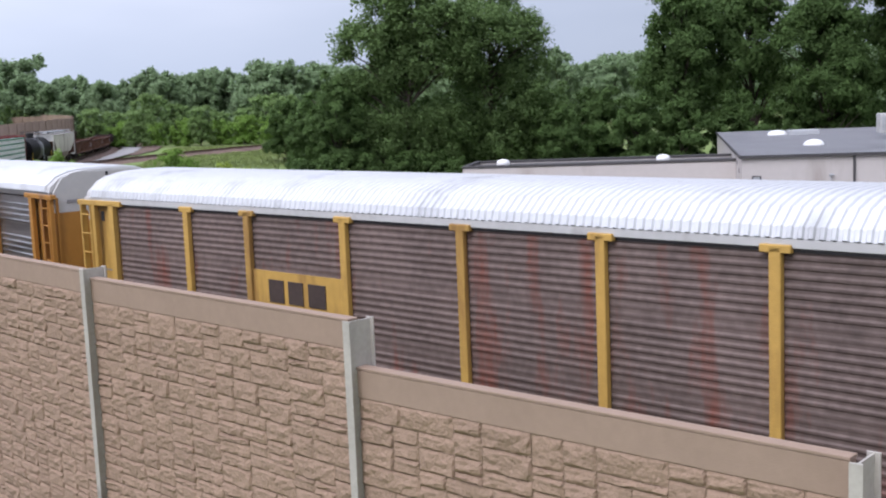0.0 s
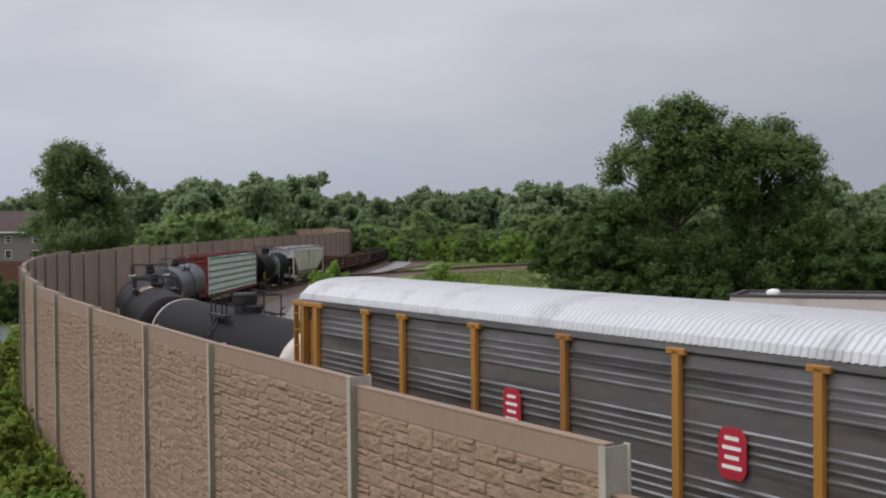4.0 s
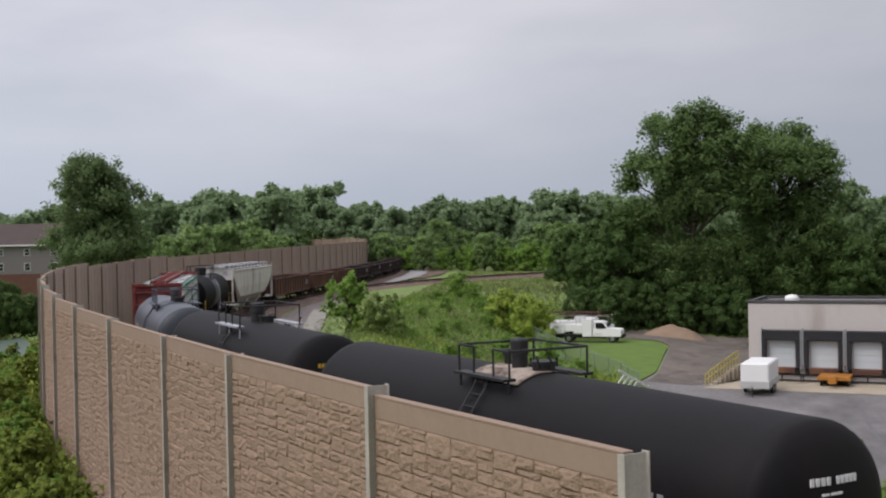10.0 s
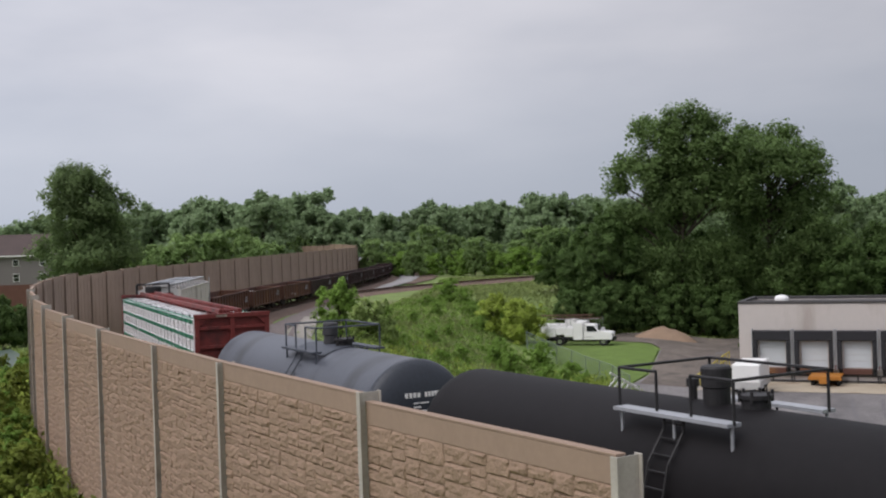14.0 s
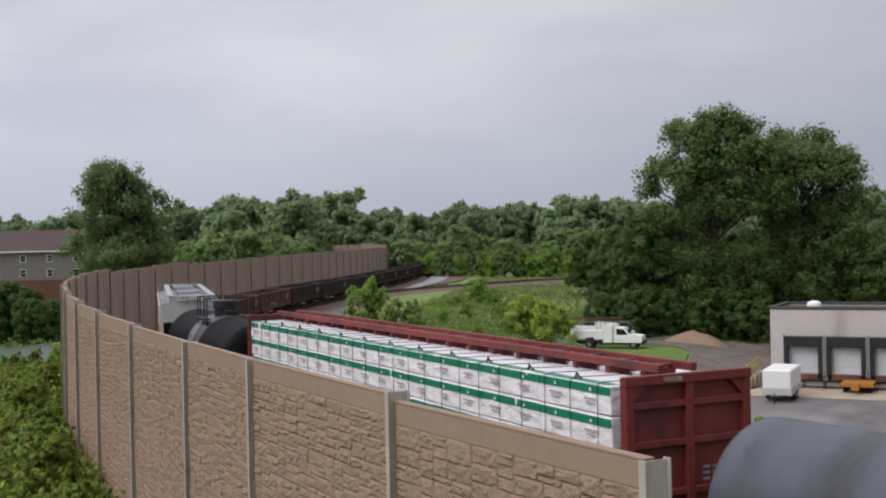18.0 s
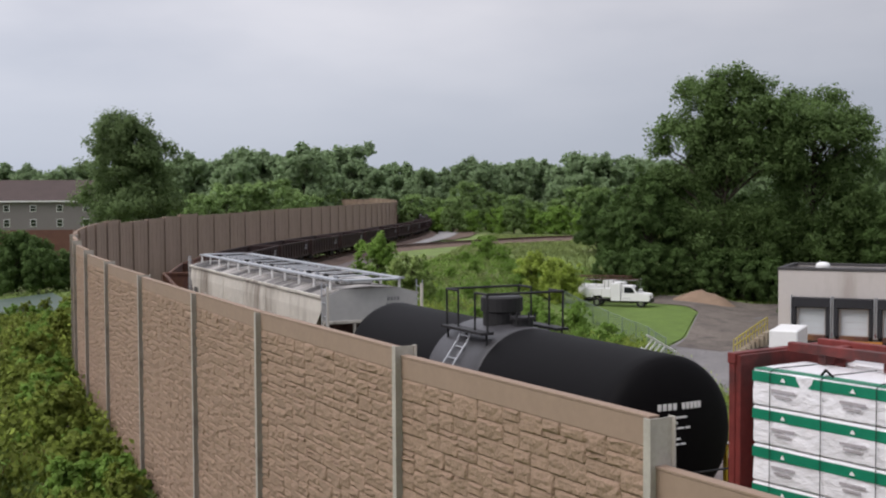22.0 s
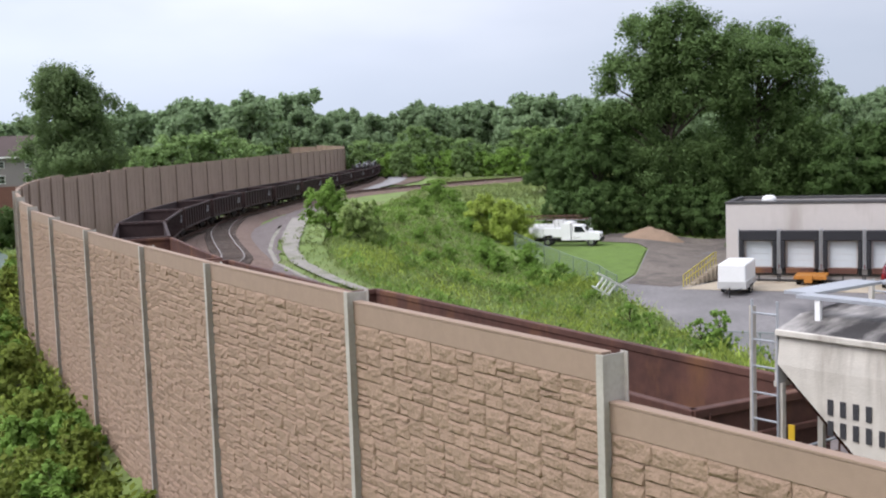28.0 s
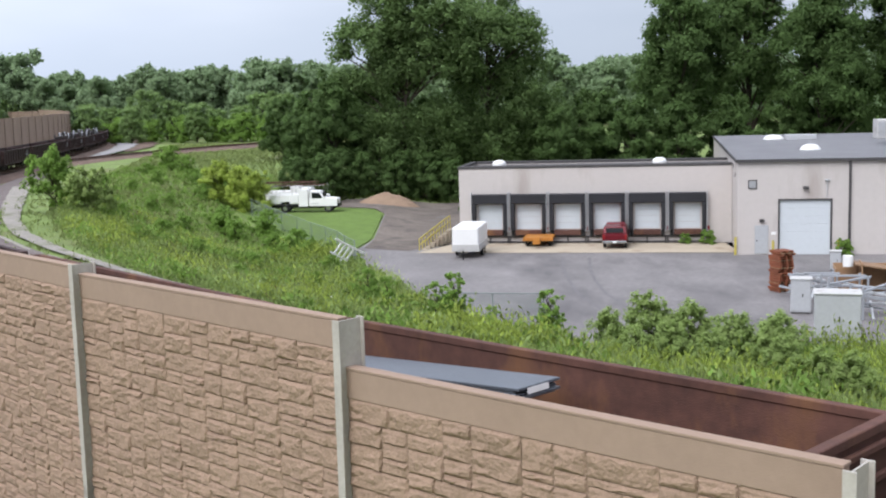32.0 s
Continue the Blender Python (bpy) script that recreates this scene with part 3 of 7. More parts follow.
def stone_mesh(w, h, v):
    """A rock-faced stone with a chamfered, uneven front; it stands on x-z and faces -y."""
    key = (round(w / 0.13), round(h / 0.085), v)
    if key not in STONES:
        rnd = random.Random(key[0] * 101 + key[1] * 17 + v)
        g, c = 0.004, min(0.03, h * 0.2)
        nc = max(3, round(w / 0.13)); nr = 2 if h < 0.2 else 3
        tx = [g, g + c] + [g + c + (w - 2 * g - 2 * c) * i / nc for i in range(1, nc)] + [w - g - c, w - g]
        tz = [g, g + c] + [g + c + (h - 2 * g - 2 * c) * i / nr for i in range(1, nr)] + [h - g - c, h - g]
        nx, nz = len(tx) - 1, len(tz) - 1
        verts, faces = [], []
        lean_x, lean_z = rnd.uniform(-0.02, 0.02), rnd.uniform(-0.008, 0.026)
        peak_x, peak_z = rnd.uniform(0.25, 0.75), rnd.uniform(0.45, 0.75)
        for j in range(nz + 1):
            for i in range(nx + 1):
                edge = i in (0, nx) or j in (0, nz)
                x, z = tx[i], tz[j]
                swell = 0.022 * max(0.0, 1 - 1.5 * abs(i / nx - peak_x) - 1.1 * abs(j / nz - peak_z))
                y = -0.012 - (rnd.uniform(0.0, 0.007) if edge else 0.016 + swell + lean_x * (i / nx - 0.5) + lean_z * (0.5 - j / nz) + rnd.uniform(-0.009, 0.013))
                if not edge:
                    x += rnd.uniform(-0.022, 0.022); z += rnd.uniform(-0.016, 0.016)
                verts.append((x, y, z))
        for j in range(nz):
            for i in range(nx):
                q = j * (nx + 1) + i
                faces.append((q, q + 1, q + nx + 2, q + nx + 1))
        rim = [i for i in range(nx + 1)] + [j * (nx + 1) + nx for j in range(1, nz + 1)] + [nz * (nx + 1) + i for i in range(nx - 1, -1, -1)] + [j * (nx + 1) for j in range(nz - 1, 0, -1)]
        b0 = len(verts)
        verts += [(verts[r][0], 0.01, verts[r][2]) for r in rim]
        for k in range(len(rim)):
            k2 = (k + 1) % len(rim)
            faces.append((rim[k], b0 + k, b0 + k2, rim[k2]))
        STONES[key] = raw("stone", verts, faces, M["stone"])
    return STONES[key]


def build_wall():
    rnd = random.Random(5)
    pts = [line(s, WALL) for s, _ in POSTS]
    for k, ((s, top), (x, y, th)) in enumerate(zip(POSTS, pts)):
        # post: the taller of its two panels, plus a little
        side = max(top, POSTS[k - 1][1] if k else top)
        base = gz(x, y) - 0.8
        bm = B(); steel_post(bm, side + (0.03 if k < 3 else 0.08 if k == 3 else 0.03) - base)
        post = solo("wall_post", bm, M["post"] if s < 44 else M["post_back"], "galvanised steel H-section post of the noise wall", "post", "noise wall posts", "structure")
        post.matrix_world = pose(x + 0.05 * math.sin(th), y - 0.05 * math.cos(th), base, 0, 0, math.degrees(th) + 90)
        if k + 1 == len(pts):
            break
        x2, y2, _ = pts[k + 1]
        d = Vector((x2 - x, y2 - y)); L = d.length - 0.04
        ang_ = math.degrees(math.atan2(d.y, d.x))
        # local x runs along the wall, -y towards the outside; the outside is on the left of the line
        near_face = s < 42
        panel = thing("wall_panel", "tan cast-stone noise wall panel with a smooth cap band" if near_face else "plain brown back of a noise wall panel", "wall panel", "noise wall panels", "structure")
        panel.matrix_world = pose(x2, y2, 0, 0, 0, ang_ + 180)
        base = min(gz(x, y), gz(x2, y2)) - 0.8
        band = 0.325
        bm = B(); box(bm, 0.05, L - 0.01, -0.03, 0.06, base, top - 0.004)
        part("slab", bm, [M["panel"] if near_face or s > 250 else M["panel_back"]], panel)
        bm = B(); box(bm, 0.045, L - 0.005, -0.062, -0.031, top - band, top - 0.004, 0.006) if near_face else box(bm, 0.045, L - 0.005, 0.061, 0.075, top - 0.3, top, 0.004)
        part("cap_band", bm, M["panel"] if near_face or s > 250 else M["panel_back"], panel, "smooth tan cap band")
        bm = B(); box(bm, 0.045, L - 0.005, -0.07, 0.08, top, top + 0.03, 0.004)
        part("coping", bm, M["panel"], panel)
        if not near_face:
            bm = B()
            n = 4
            for i in range(1, n):
                box(bm, L * i / n - 0.03, L * i / n + 0.03, 0.061, 0.075, base, top - 0.31)
            part("rib", bm, M["panel_back"], panel)
            continue
        low = max(base, top - 6.5)
        if k <= 1:
            low = top - 2.2
        elif k == 2:
            low = top - 3.9
        H = top - band - low
        stones = ashlar(L - 0.06, H, rnd)
        single = k in (1, 2, 3, 4, 5)
        stones.sort(key=lambda q: -q[1])
        joined_v, joined_f = [], []
        for j, (sx, sz, w, h) in enumerate(stones):
            me = stone_mesh(w, h, rnd.randrange(3))
            if single and j < 290:
                ob = new("stone", me)
                ob.parent = panel
                ob.location = (0.05 + sx, -0.031, low + sz)
                ob.scale = (w / (round(w / 0.13) * 0.13), rnd.uniform(0.75, 1.25), h / (round(h / 0.085) * 0.085))
            else:
                b0 = len(joined_v)
                joined_v += [(0.05 + sx + v.co.x, -0.031 + v.co.y, low + sz + v.co.z) for v in me.vertices]
                joined_f += [tuple(b0 + q for q in f.vertices) for f in me.polygons]
        if joined_v:
            ob = tagged(new("stonework", raw("stonework", joined_v, joined_f, M["stone_joined"])), kind="stuff")
            ob.parent = panel


build_wall()

# ---- the train ----
CARS = []   # thing, s of its middle at the start, half the distance between its bogies
SPEED = 6.33


def bogie(parent, x):
    b = new("bogie"); b.parent = parent; b.location = (x, 0, 0)
    bm = B()
    for y in (-0.98, 0.98):
        box(bm, -1.25, 1.25, y - 0.09, y + 0.09, 0.42, 0.62, 0.03)
        box(bm, -0.45, 0.45, y - 0.11, y + 0.11, 0.3, 0.78, 0.04)
        for a in (-0.88, 0.88):
            box(bm, a - 0.17, a + 0.17, y - 0.12, y + 0.12, 0.33, 0.62, 0.03)
    box(bm, -0.2, 0.2, -1.05, 1.05, 0.5, 0.82, 0.03)
    part("side_frame", bm, M["undercarriage"], b)
    for a in (-0.88, 0.88):
        bm = B()
        rod(bm, (a, -0.8, 0.457), (a, 0.8, 0.457), 0.08, 8)
        for y in (-0.755, 0.755):
            rod(bm, (a, y - 0.065, 0.457), (a, y + 0.065, 0.457), 0.457, 20)
            rod(bm, (a, y * 0.93 - 0.02, 0.457), (a, y * 0.93 + 0.02, 0.457), 0.485, 20)
        part("wheelset", bm, M["wheel"], b)
    return b


def coupler(parent, x, sgn):
    bm = B()
    box(bm, min(x, x + sgn * 0.75), max(x, x + sgn * 0.75), -0.09, 0.09, 0.76, 0.96, 0.02)
    box(bm, min(x + sgn * 0.55, x + sgn * 0.85), max(x + sgn * 0.55, x + sgn * 0.85), -0.17, 0.17, 0.7, 1.0, 0.04)
    part("coupler", bm, M["undercarriage"], parent)


def ladder(parent, pts_a, pts_b, rungs, material, r=0.018, name="ladder", split=True):
    """Two stiles and their rungs; near cars have each rung as a piece of its own."""
    bm = B()
    a0, a1, b0, b1 = (Vector(p) for p in (*pts_a, *pts_b))
    rod(bm, a0, a1, r, 6); rod(bm, b0, b1, r, 6)
    if not split:
        for i in range(rungs):
            t = (i + 0.5) / rungs
            rod(bm, a0.lerp(a1, t), b0.lerp(b1, t), r * 0.9, 6)
        return part(name, bm, material, parent)
    lad = part(name, bm, material, parent)
    bm = B(); rod(bm, a0, b0, r * 0.9, 6)
    me = finish("rung", bm, material)
    for i in range(rungs):
        ob = new("rung", me); ob.parent, ob.location = lad, (a1 - a0) * ((i + 0.5) / rungs)
    return lad


def autorack(L, side, paint, label, logo, inner, rib=0.17):
    """An enclosed car carrier: corrugated sides between posts, end doors and a ribbed, curved roof."""
    car = thing("autorack_car", label, "rail car", "train cars")
    h = L / 2
    W, EAVE, TOP = 1.53, 5.12, 5.78
    bm = B(); box(bm, -h + 0.4, h - 0.4, -1.35, 1.35, 0.75, 1.15, 0.05); box(bm, -h, h, -0.35, 0.35, 0.6, 0.98, 0.04)
    part("underframe", bm, M["undercarriage"], car)
    # post positions along the side, in metres from the middle
    U = h - 1.6
    posts = [-U, *inner, U]
    for sy in (-1, 1):
        # corrugated side sheet of each bay
        for a, b in zip(posts, posts[1:]):
            verts, faces = [], []
            zs, ys = [], []
            if side is M["galv"]:
                # four raised ribs, then a flat band, from the eave down
                rows = [(EAVE - d_ - 0.89 * k_, 0.034) for k_ in range(5) for d_ in (0.27, 0.42, 0.57, 0.72)]
            else:
                rows = [(EAVE - 0.12 - rib * k_, 0.022 if k_ % 9 < 7 else 0.008) for k_ in range(int(3.8 / rib))]
            zs.append(1.15); ys.append(W - 0.07)
            for z, up_ in sorted(q_ for q_ in rows if q_[0] > 1.25):
                for dz, dy in ((-0.045, 0.0), (-0.02, 0.9), (0.012, 1.0), (0.04, 0.0)):
                    zs.append(z + dz); ys.append(W - 0.07 + dy * up_)
            zs.append(EAVE); ys.append(W - 0.07)
            for z_, y_ in zip(zs, ys):
                verts += [(a + 0.05, sy * y_, z_), (b - 0.05, sy * y_, z_)]
            for i in range(len(zs) - 1):
                q = 2 * i
                faces.append((q, q + 1, q + 3, q + 2) if sy < 0 else (q, q + 2, q + 3, q + 1))
            ob = new("side_sheet", raw("side_sheet", verts, faces, side)); ob.parent = car
        for i, p in enumerate(posts[1:-1]):
            bm = B()
            box(bm, p - 0.085, p + 0.085, sy * W - 0.06, sy * W + 0.05, 1.0, EAVE + 0.02, 0.012)
            box(bm, p - 0.22, p + 0.22, sy * W - 0.06, sy * W + 0.065, EAVE - 0.06, EAVE + 0.05, 0.012)
            part("side_post", bm, paint, car)
        # the shadow line below the eave, added as a thin black strip
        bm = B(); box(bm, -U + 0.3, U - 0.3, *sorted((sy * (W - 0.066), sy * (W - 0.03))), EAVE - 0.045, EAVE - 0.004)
        part("eave_shadow_strip", bm, M["black"], car, "black strip that stands for the shadow gap under the eave")
        bm = B(); box(bm, -h + 0.25, h - 0.25, min(sy * W, sy * (W - 0.1)), max(sy * W, sy * (W - 0.1)), EAVE, EAVE + 0.13, 0.01)
        part("eave_rail", bm, M["galv"] if side is M["galv"] else M["endwhite"], car)
        # end bays: posts, door pocket, top bar and ladder
        for e in (-1, 1):
            x0, x1 = sorted((e * U, e * (h - 0.12)))
            bm = B(); box(bm, x0 + 0.05, x1 - 0.05, sy * (W - 0.16) - 0.03, sy * (W - 0.16) + 0.03, 1.0, EAVE - 0.02)
            pocket = part("door_pocket", bm, paint, car)
            bm = B(); xm = (x0 + x1) / 2; yo = sy * (W - 0.13)
            box(bm, xm - 0.09, xm + 0.03, *sorted((yo, yo + sy * 0.012)), EAVE - 0.42, EAVE - 0.2); part("dark_vent", bm, M["ink"], pocket)
            for zq in (2.95, 3.25, 3.55):
                bm = B(); box(bm, xm - 0.28, xm + 0.2, *sorted((yo, yo + sy * 0.008)), zq, zq + 0.03); part("placard_line", bm, M["ink_soft"], pocket)
            for a0, a1 in ((U, U + 0.2), (h - 0.78, h - 0.64), (h - 0.22, h - 0.12)):
                bm = B(); box(bm, *sorted((e * a0, e * a1)), sy * W - 0.06, sy * W + 0.05, 0.95, EAVE)
                part("pocket_post", bm, paint, car)
            bm = B(); box(bm, *sorted((e * (U - 0.3), e * (h - 0.02))), sy * W - 0.06, sy * W + 0.09, EAVE - 0.05, EAVE + 0.07, 0.012)
            part("top_bar", bm, paint, car)
            ladder(car, ((e * (h - 0.62), sy * (W + 0.07), 1.1), (e * (h - 0.62), sy * (W + 0.07), EAVE - 0.05)), ((e * (h - 0.2), sy * (W + 0.07), 1.1), (e * (h - 0.2), sy * (W + 0.07), EAVE - 0.05)), 9, paint)
    # ribbed roof
    seg = [(-W, EAVE + 0.13), (-W + 0.04, EAVE + 0.28), (-W + 0.30, EAVE + 0.50), (-W + 0.62, TOP - 0.05), (-0.55, TOP), (0, TOP + 0.01), (0.55, TOP), (W - 0.62, TOP - 0.05), (W - 0.30, EAVE + 0.50), (W - 0.04, EAVE + 0.28), (W, EAVE + 0.13)]
    verts, faces = [], []
    xs = []
    x = -h + 0.55
    while x < h - 0.55:
        xs += [(x, 0), (x + 0.022, 0.028), (x + 0.075, 0.028), (x + 0.098, 0)]
        x += 0.15
    k = len(seg)
    for x, up in xs:
        for y, z in seg:
            n = Vector((0, y, (z - 4.2) * 0.9)).normalized()
            verts.append((x, y + n.y * up, z + n.z * up))
    for i in range(len(xs) - 1):
        for j in range(k - 1):
            q = i * k + j
            faces.append((q, q + k, q + k + 1, q + 1))
    ob = new("roof", raw("roof", verts, faces, M["galv_roof"])); ob.parent = car
    for e in (-1, 1):
        bm = B(); extrude_profile(bm, seg, *sorted((e * (h - 0.62), e * (h - 0.55))))
        part("roof_end_hoop", bm, M["galv_roof"], car)
        bm = B(); extrude_profile(bm, [(y * 0.985, z - 0.03) for y, z in seg], *sorted((e * (h - 0.54), e * (h - 0.31))))
        part("roof_end_cap", bm, M["endwhite"], car, "white cap at the end of the roof")
        # end doors: rounded white upper part, painted lower part
        bm = B()
        pr = [(-W + 0.1, 4.72), (-W + 0.1, EAVE + 0.1), (-W + 0.33, EAVE + 0.45), (-0.9, TOP - 0.07), (0.9, TOP - 0.07), (W - 0.33, EAVE + 0.45), (W - 0.1, EAVE + 0.1), (W - 0.1, 4.72)]
        extrude_profile(bm, pr, *sorted((e * (h - 0.3), e * (h - 0.22))))
        part("end_door_top", bm, M["endwhite"], car, "white upper end door")
        bm = B(); box(bm, *sorted((e * (h - 0.3), e * (h - 0.22))), -W + 0.1, W - 0.1, 1.0, 4.718)
        part("end_door", bm, paint, car)
        bm = B(); box(bm, *sorted((e * (h - 0.215), e * (h - 0.2))), -0.03, 0.03, 1.0, TOP - 0.1)
        part("door_seam", bm, M["black"], car)
        my = pose(e * (h - 0.205), 0, 0, 0, 0, 90 * e)
        for xk, wk in ((-1.1, 0.34), (-0.7, 0.4), (0.3, 0.34), (0.7, 0.4)):
            bm = B(); bars(bm, xk, 4.95, (wk,), 0.08, 0.06, my); part("stencil", bm, M["ink_soft"], car)
        bogie(car, e * 10.2)
        coupler(car, e * h, e)
    if logo == "panel":
        # the painted board between two posts, with plain dark shapes
        a, b = posts[2] + 0.1, posts[3] - 0.1
        bm = B(); box(bm, a, b, -W - 0.01, -W + 0.02, 3.05, 4.02)
        plate = part("painted_board", bm, paint, car, "yellow board with dark blocks")
        bm = B()
        c = (a + b) / 2
        for x0, x1 in ((-0.84, -0.38), (-0.24, 0.2), (0.36, 0.86)):
            box(bm, c + x0, c + x1, -W - 0.03, -W - 0.011, 3.42, 3.86, 0.0)
        box(bm, c - 0.9, c + 0.9, -W - 0.03, -W - 0.011, 3.14, 3.24)
        part("mark", bm, M["brown_ink"], plate)
    else:
        for pa, pb, zz in ((posts[3] - 0.2, posts[4] - 0.2, 3.55), (posts[5] - 0.25, posts[6] - 0.25, 3.62)):
            c = pa + 0.5 * (pb - pa)
            bm = B()
            mm = Matrix.Translation((c, -W + 0.015, zz))
            rim = ((-0.30, -0.26), (-0.20, -0.40), (0.20, -0.40), (0.30, -0.26), (0.30, 0.26), (0.20, 0.40), (-0.20, 0.40), (-0.30, 0.26))
            fr = [bm.verts.new(mm @ Vector((a_, -0.02, b_))) for a_, b_ in rim]; bk = [bm.verts.new(mm @ Vector((a_, 0.0, b_))) for a_, b_ in rim]
            bm.faces.new(fr); bm.faces.new(bk[::-1])
            for q_ in range(8):
                bm.faces.new((fr[q_], bk[q_], bk[(q_ + 1) % 8], fr[(q_ + 1) % 8]))
            dec = part("decal", bm, M["red_decal"], car, "red and white decal")
            for zq, w_ in ((0.24, 0.3), (0.09, 0.4), (-0.06, 0.3), (-0.21, 0.42)):
                bm = B(); box(bm, -w_ / 2, w_ / 2, -0.03, -0.021, zq - 0.03, zq + 0.03, 0.0, mm)
                part("bar", bm, M["white_paint"], dec)
    return car


M["red_decal"] = mat("red_decal", (0.39, 0.0225, 0.0375), 0.5, spread=0.08)


def tank_profile(h, r):
    out = [(-h, 0.02)]
    for i in range(1, 8):
        a = math.pi / 2 * i / 7
        out.append((-h + 0.46 * (1 - math.cos(a)), r * math.sin(a)))
    out += [(-h + 0.75, r)]
    n = max(2, int((2 * h - 1.5) / 1.6))
    out += [(-h + 0.75 + (2 * h - 1.5) * i / n, r) for i in range(1, n + 1)]
    out += [(h - 0.46 * (1 - math.cos(math.pi / 2 * i / 7)), r * math.sin(math.pi / 2 * i / 7)) for i in range(7, 0, -1)]
    out.append((h, 0.02))
    return out


def tank_car(L, shell, label, style):
    """A tank car: shell with dished ends, top platform with rails and a valve housing, ladders, underframe."""
    car = thing("tank_car", label, "tank car", "train cars")
    h, r, zc = L / 2, style.get("r", 1.5), 2.70
    bm = B(); lathe(bm, tank_profile(h, r), 40)
    bmesh.ops.translate(bm, verts=bm.verts, vec=(0, 0, zc))
    tank = part("tank", bm, shell, car, smooth=True)
    for e in (-1, 1):
        if style.get("cap_end") == e:
            bm = B()
            pr = [(p, q + 0.012) for p, q in tank_profile(h + 0.012, r) if p > h - 0.5]
            lathe(bm, pr, 40); bmesh.ops.translate(bm, verts=bm.verts, vec=(0, 0, zc))
            if e < 0:
                bmesh.ops.rotate(bm, verts=bm.verts, cent=(0, 0, 0), matrix=Matrix.Rotation(math.pi, 3, "Z"))
            part("painted_end", bm, style.get("cap_mat", M["cream"]), car, style.get("cap_label", "cream-painted tank end"), True)
        if e in style.get("rims", ()):
            bm = B(); lathe(bm, [(e * (h - 0.5) - 0.06, r + 0.001), (e * (h - 0.5) - 0.05, r + 0.016), (e * (h - 0.5) + 0.05, r + 0.016), (e * (h - 0.5) + 0.06, r + 0.001)], 40)
            bmesh.ops.translate(bm, verts=bm.verts, vec=(0, 0, zc))
            part("reflective_rim", bm, M["cream"], car, "pale rim stripe", True)
        # saddle, stub sill, end platform and grab rails
        bm = B()
        box(bm, *sorted((e * (h - 3.1), e * (h + 0.45))), -0.32, 0.32, 0.72, 1.18, 0.03)
        box(bm, *sorted((e * (h - 2.6), e * (h - 1.7))), -1.15, 1.15, 1.0, 1.62, 0.05)
        box(bm, *sorted((e * (h - 0.35), e * (h + 0.4))), -1.45, 1.45, 1.08, 1.14)
        part("stub_sill", bm, M["undercarriage"], car)
        bm = B()
        for y in (-1.42, 1.42):
            rod(bm, (e * (h + 0.35), y, 1.14), (e * (h + 0.35), y, 2.1), 0.02, 6)
            rod(bm, (e * (h - 0.3), y, 1.14), (e * (h - 0.3), y, 2.1), 0.02, 6)
            rod(bm, (e * (h - 0.3), y, 2.1), (e * (h + 0.35), y, 2.1), 0.02, 6)
        rod(bm, (e * (h + 0.35), -1.42, 2.1), (e * (h + 0.35), 1.42, 2.1), 0.02, 6)
        part("grab_rail", bm, style.get("rail_mat", M["black"]), car)
        for y in (-1.44, 1.44):
            bm = B(); box(bm, e * (h - 0.42) - 0.05, e * (h - 0.42) + 0.05, y - 0.02, y + 0.02, 1.5, 2.35)
            part("yellow_strip", bm, M["yellow_mark"], car, "yellow reflective strip")
        bogie(car, e * (h - 2.2)); coupler(car, e * (h + 0.4), e)
    # band round the middle
    top = zc + r
    if style.get("band"):
        bm = B(); lathe(bm, [(-1.25, r + 0.002), (-1.2, r + 0.022), (1.2, r + 0.022), (1.25, r + 0.002)], 40)
        bmesh.ops.translate(bm, verts=bm.verts, vec=(style.get("px", 0), 0, zc))
        part("centre_band", bm, style["band"], car, smooth=True)
    px, pl, pw = style.get("px", 0.0), style.get("pl", 2.6), style.get("pw", 2.3)
    pm = style.get("rail_mat", M["black"])
    if style.get("deck"):
        bm = B()
        for a in range(9):
            t0, t1 = math.radians(-32 + a * 7.1), math.radians(-32 + (a + 1) * 7.1)
            q = [bm.verts.new((x, (r + 0.03) * math.sin(t), zc + (r + 0.03) * math.cos(t))) for x, t in ((px - pl / 2, t0), (px + pl / 2, t0), (px + pl / 2, t1), (px - pl / 2, t1))]
            bm.faces.new(q)
        bmesh.ops.recalc_face_normals(bm, faces=bm.faces)
        part("rubber_pad", bm, style["deck"], car, "stained pale pad under the fittings")
    bm = B()
    for y in (-pw / 2, pw / 2):
        box(bm, px - pl / 2, px + pl / 2, y - 0.16, y + 0.16, top - 0.12, top - 0.06)
        for x in (px - pl / 2 + 0.05, px, px + pl / 2 - 0.05):
            rod(bm, (x, y, top - 0.55), (x, y, top - 0.1), 0.03, 6)
    part("platform", bm, style.get("deck_mat", pm), car)
    rail_h = style.get("rail_h", 0.62)
    for y in (-pw / 2, pw / 2):
        gap = 0.42
        for a, b in (((px - pl / 2), (px - gap)), ((px + gap), (px + pl / 2))) if y < 0 or style.get("arched") else (((px - pl / 2), (px + pl / 2)),):
            bm = B(); rod(bm, (a, y, top + rail_h), (b, y, top + rail_h), 0.028, 6)
            run = part("handrail", bm, pm, car)
            for x in (a, b):
                bm = B(); rod(bm, (x, y, top - 0.1), (x, y, top + rail_h), 0.028, 6); part("rail_post", bm, pm, run)
    for x in (px - pl / 2, px + pl / 2):
        bm = B(); rod(bm, (x, -pw / 2, top + rail_h), (x, pw / 2, top + rail_h), 0.028, 6)
        part("end_rail", bm, pm, car)
    bm = B(); lathe(bm, [(top - 0.1, 0.5), (top + 0.28, 0.5), (top + 0.3, 0.56), (top + 0.62, 0.56), (top + 0.66, 0.5), (top + 0.68, 0.02)], 24, "z")
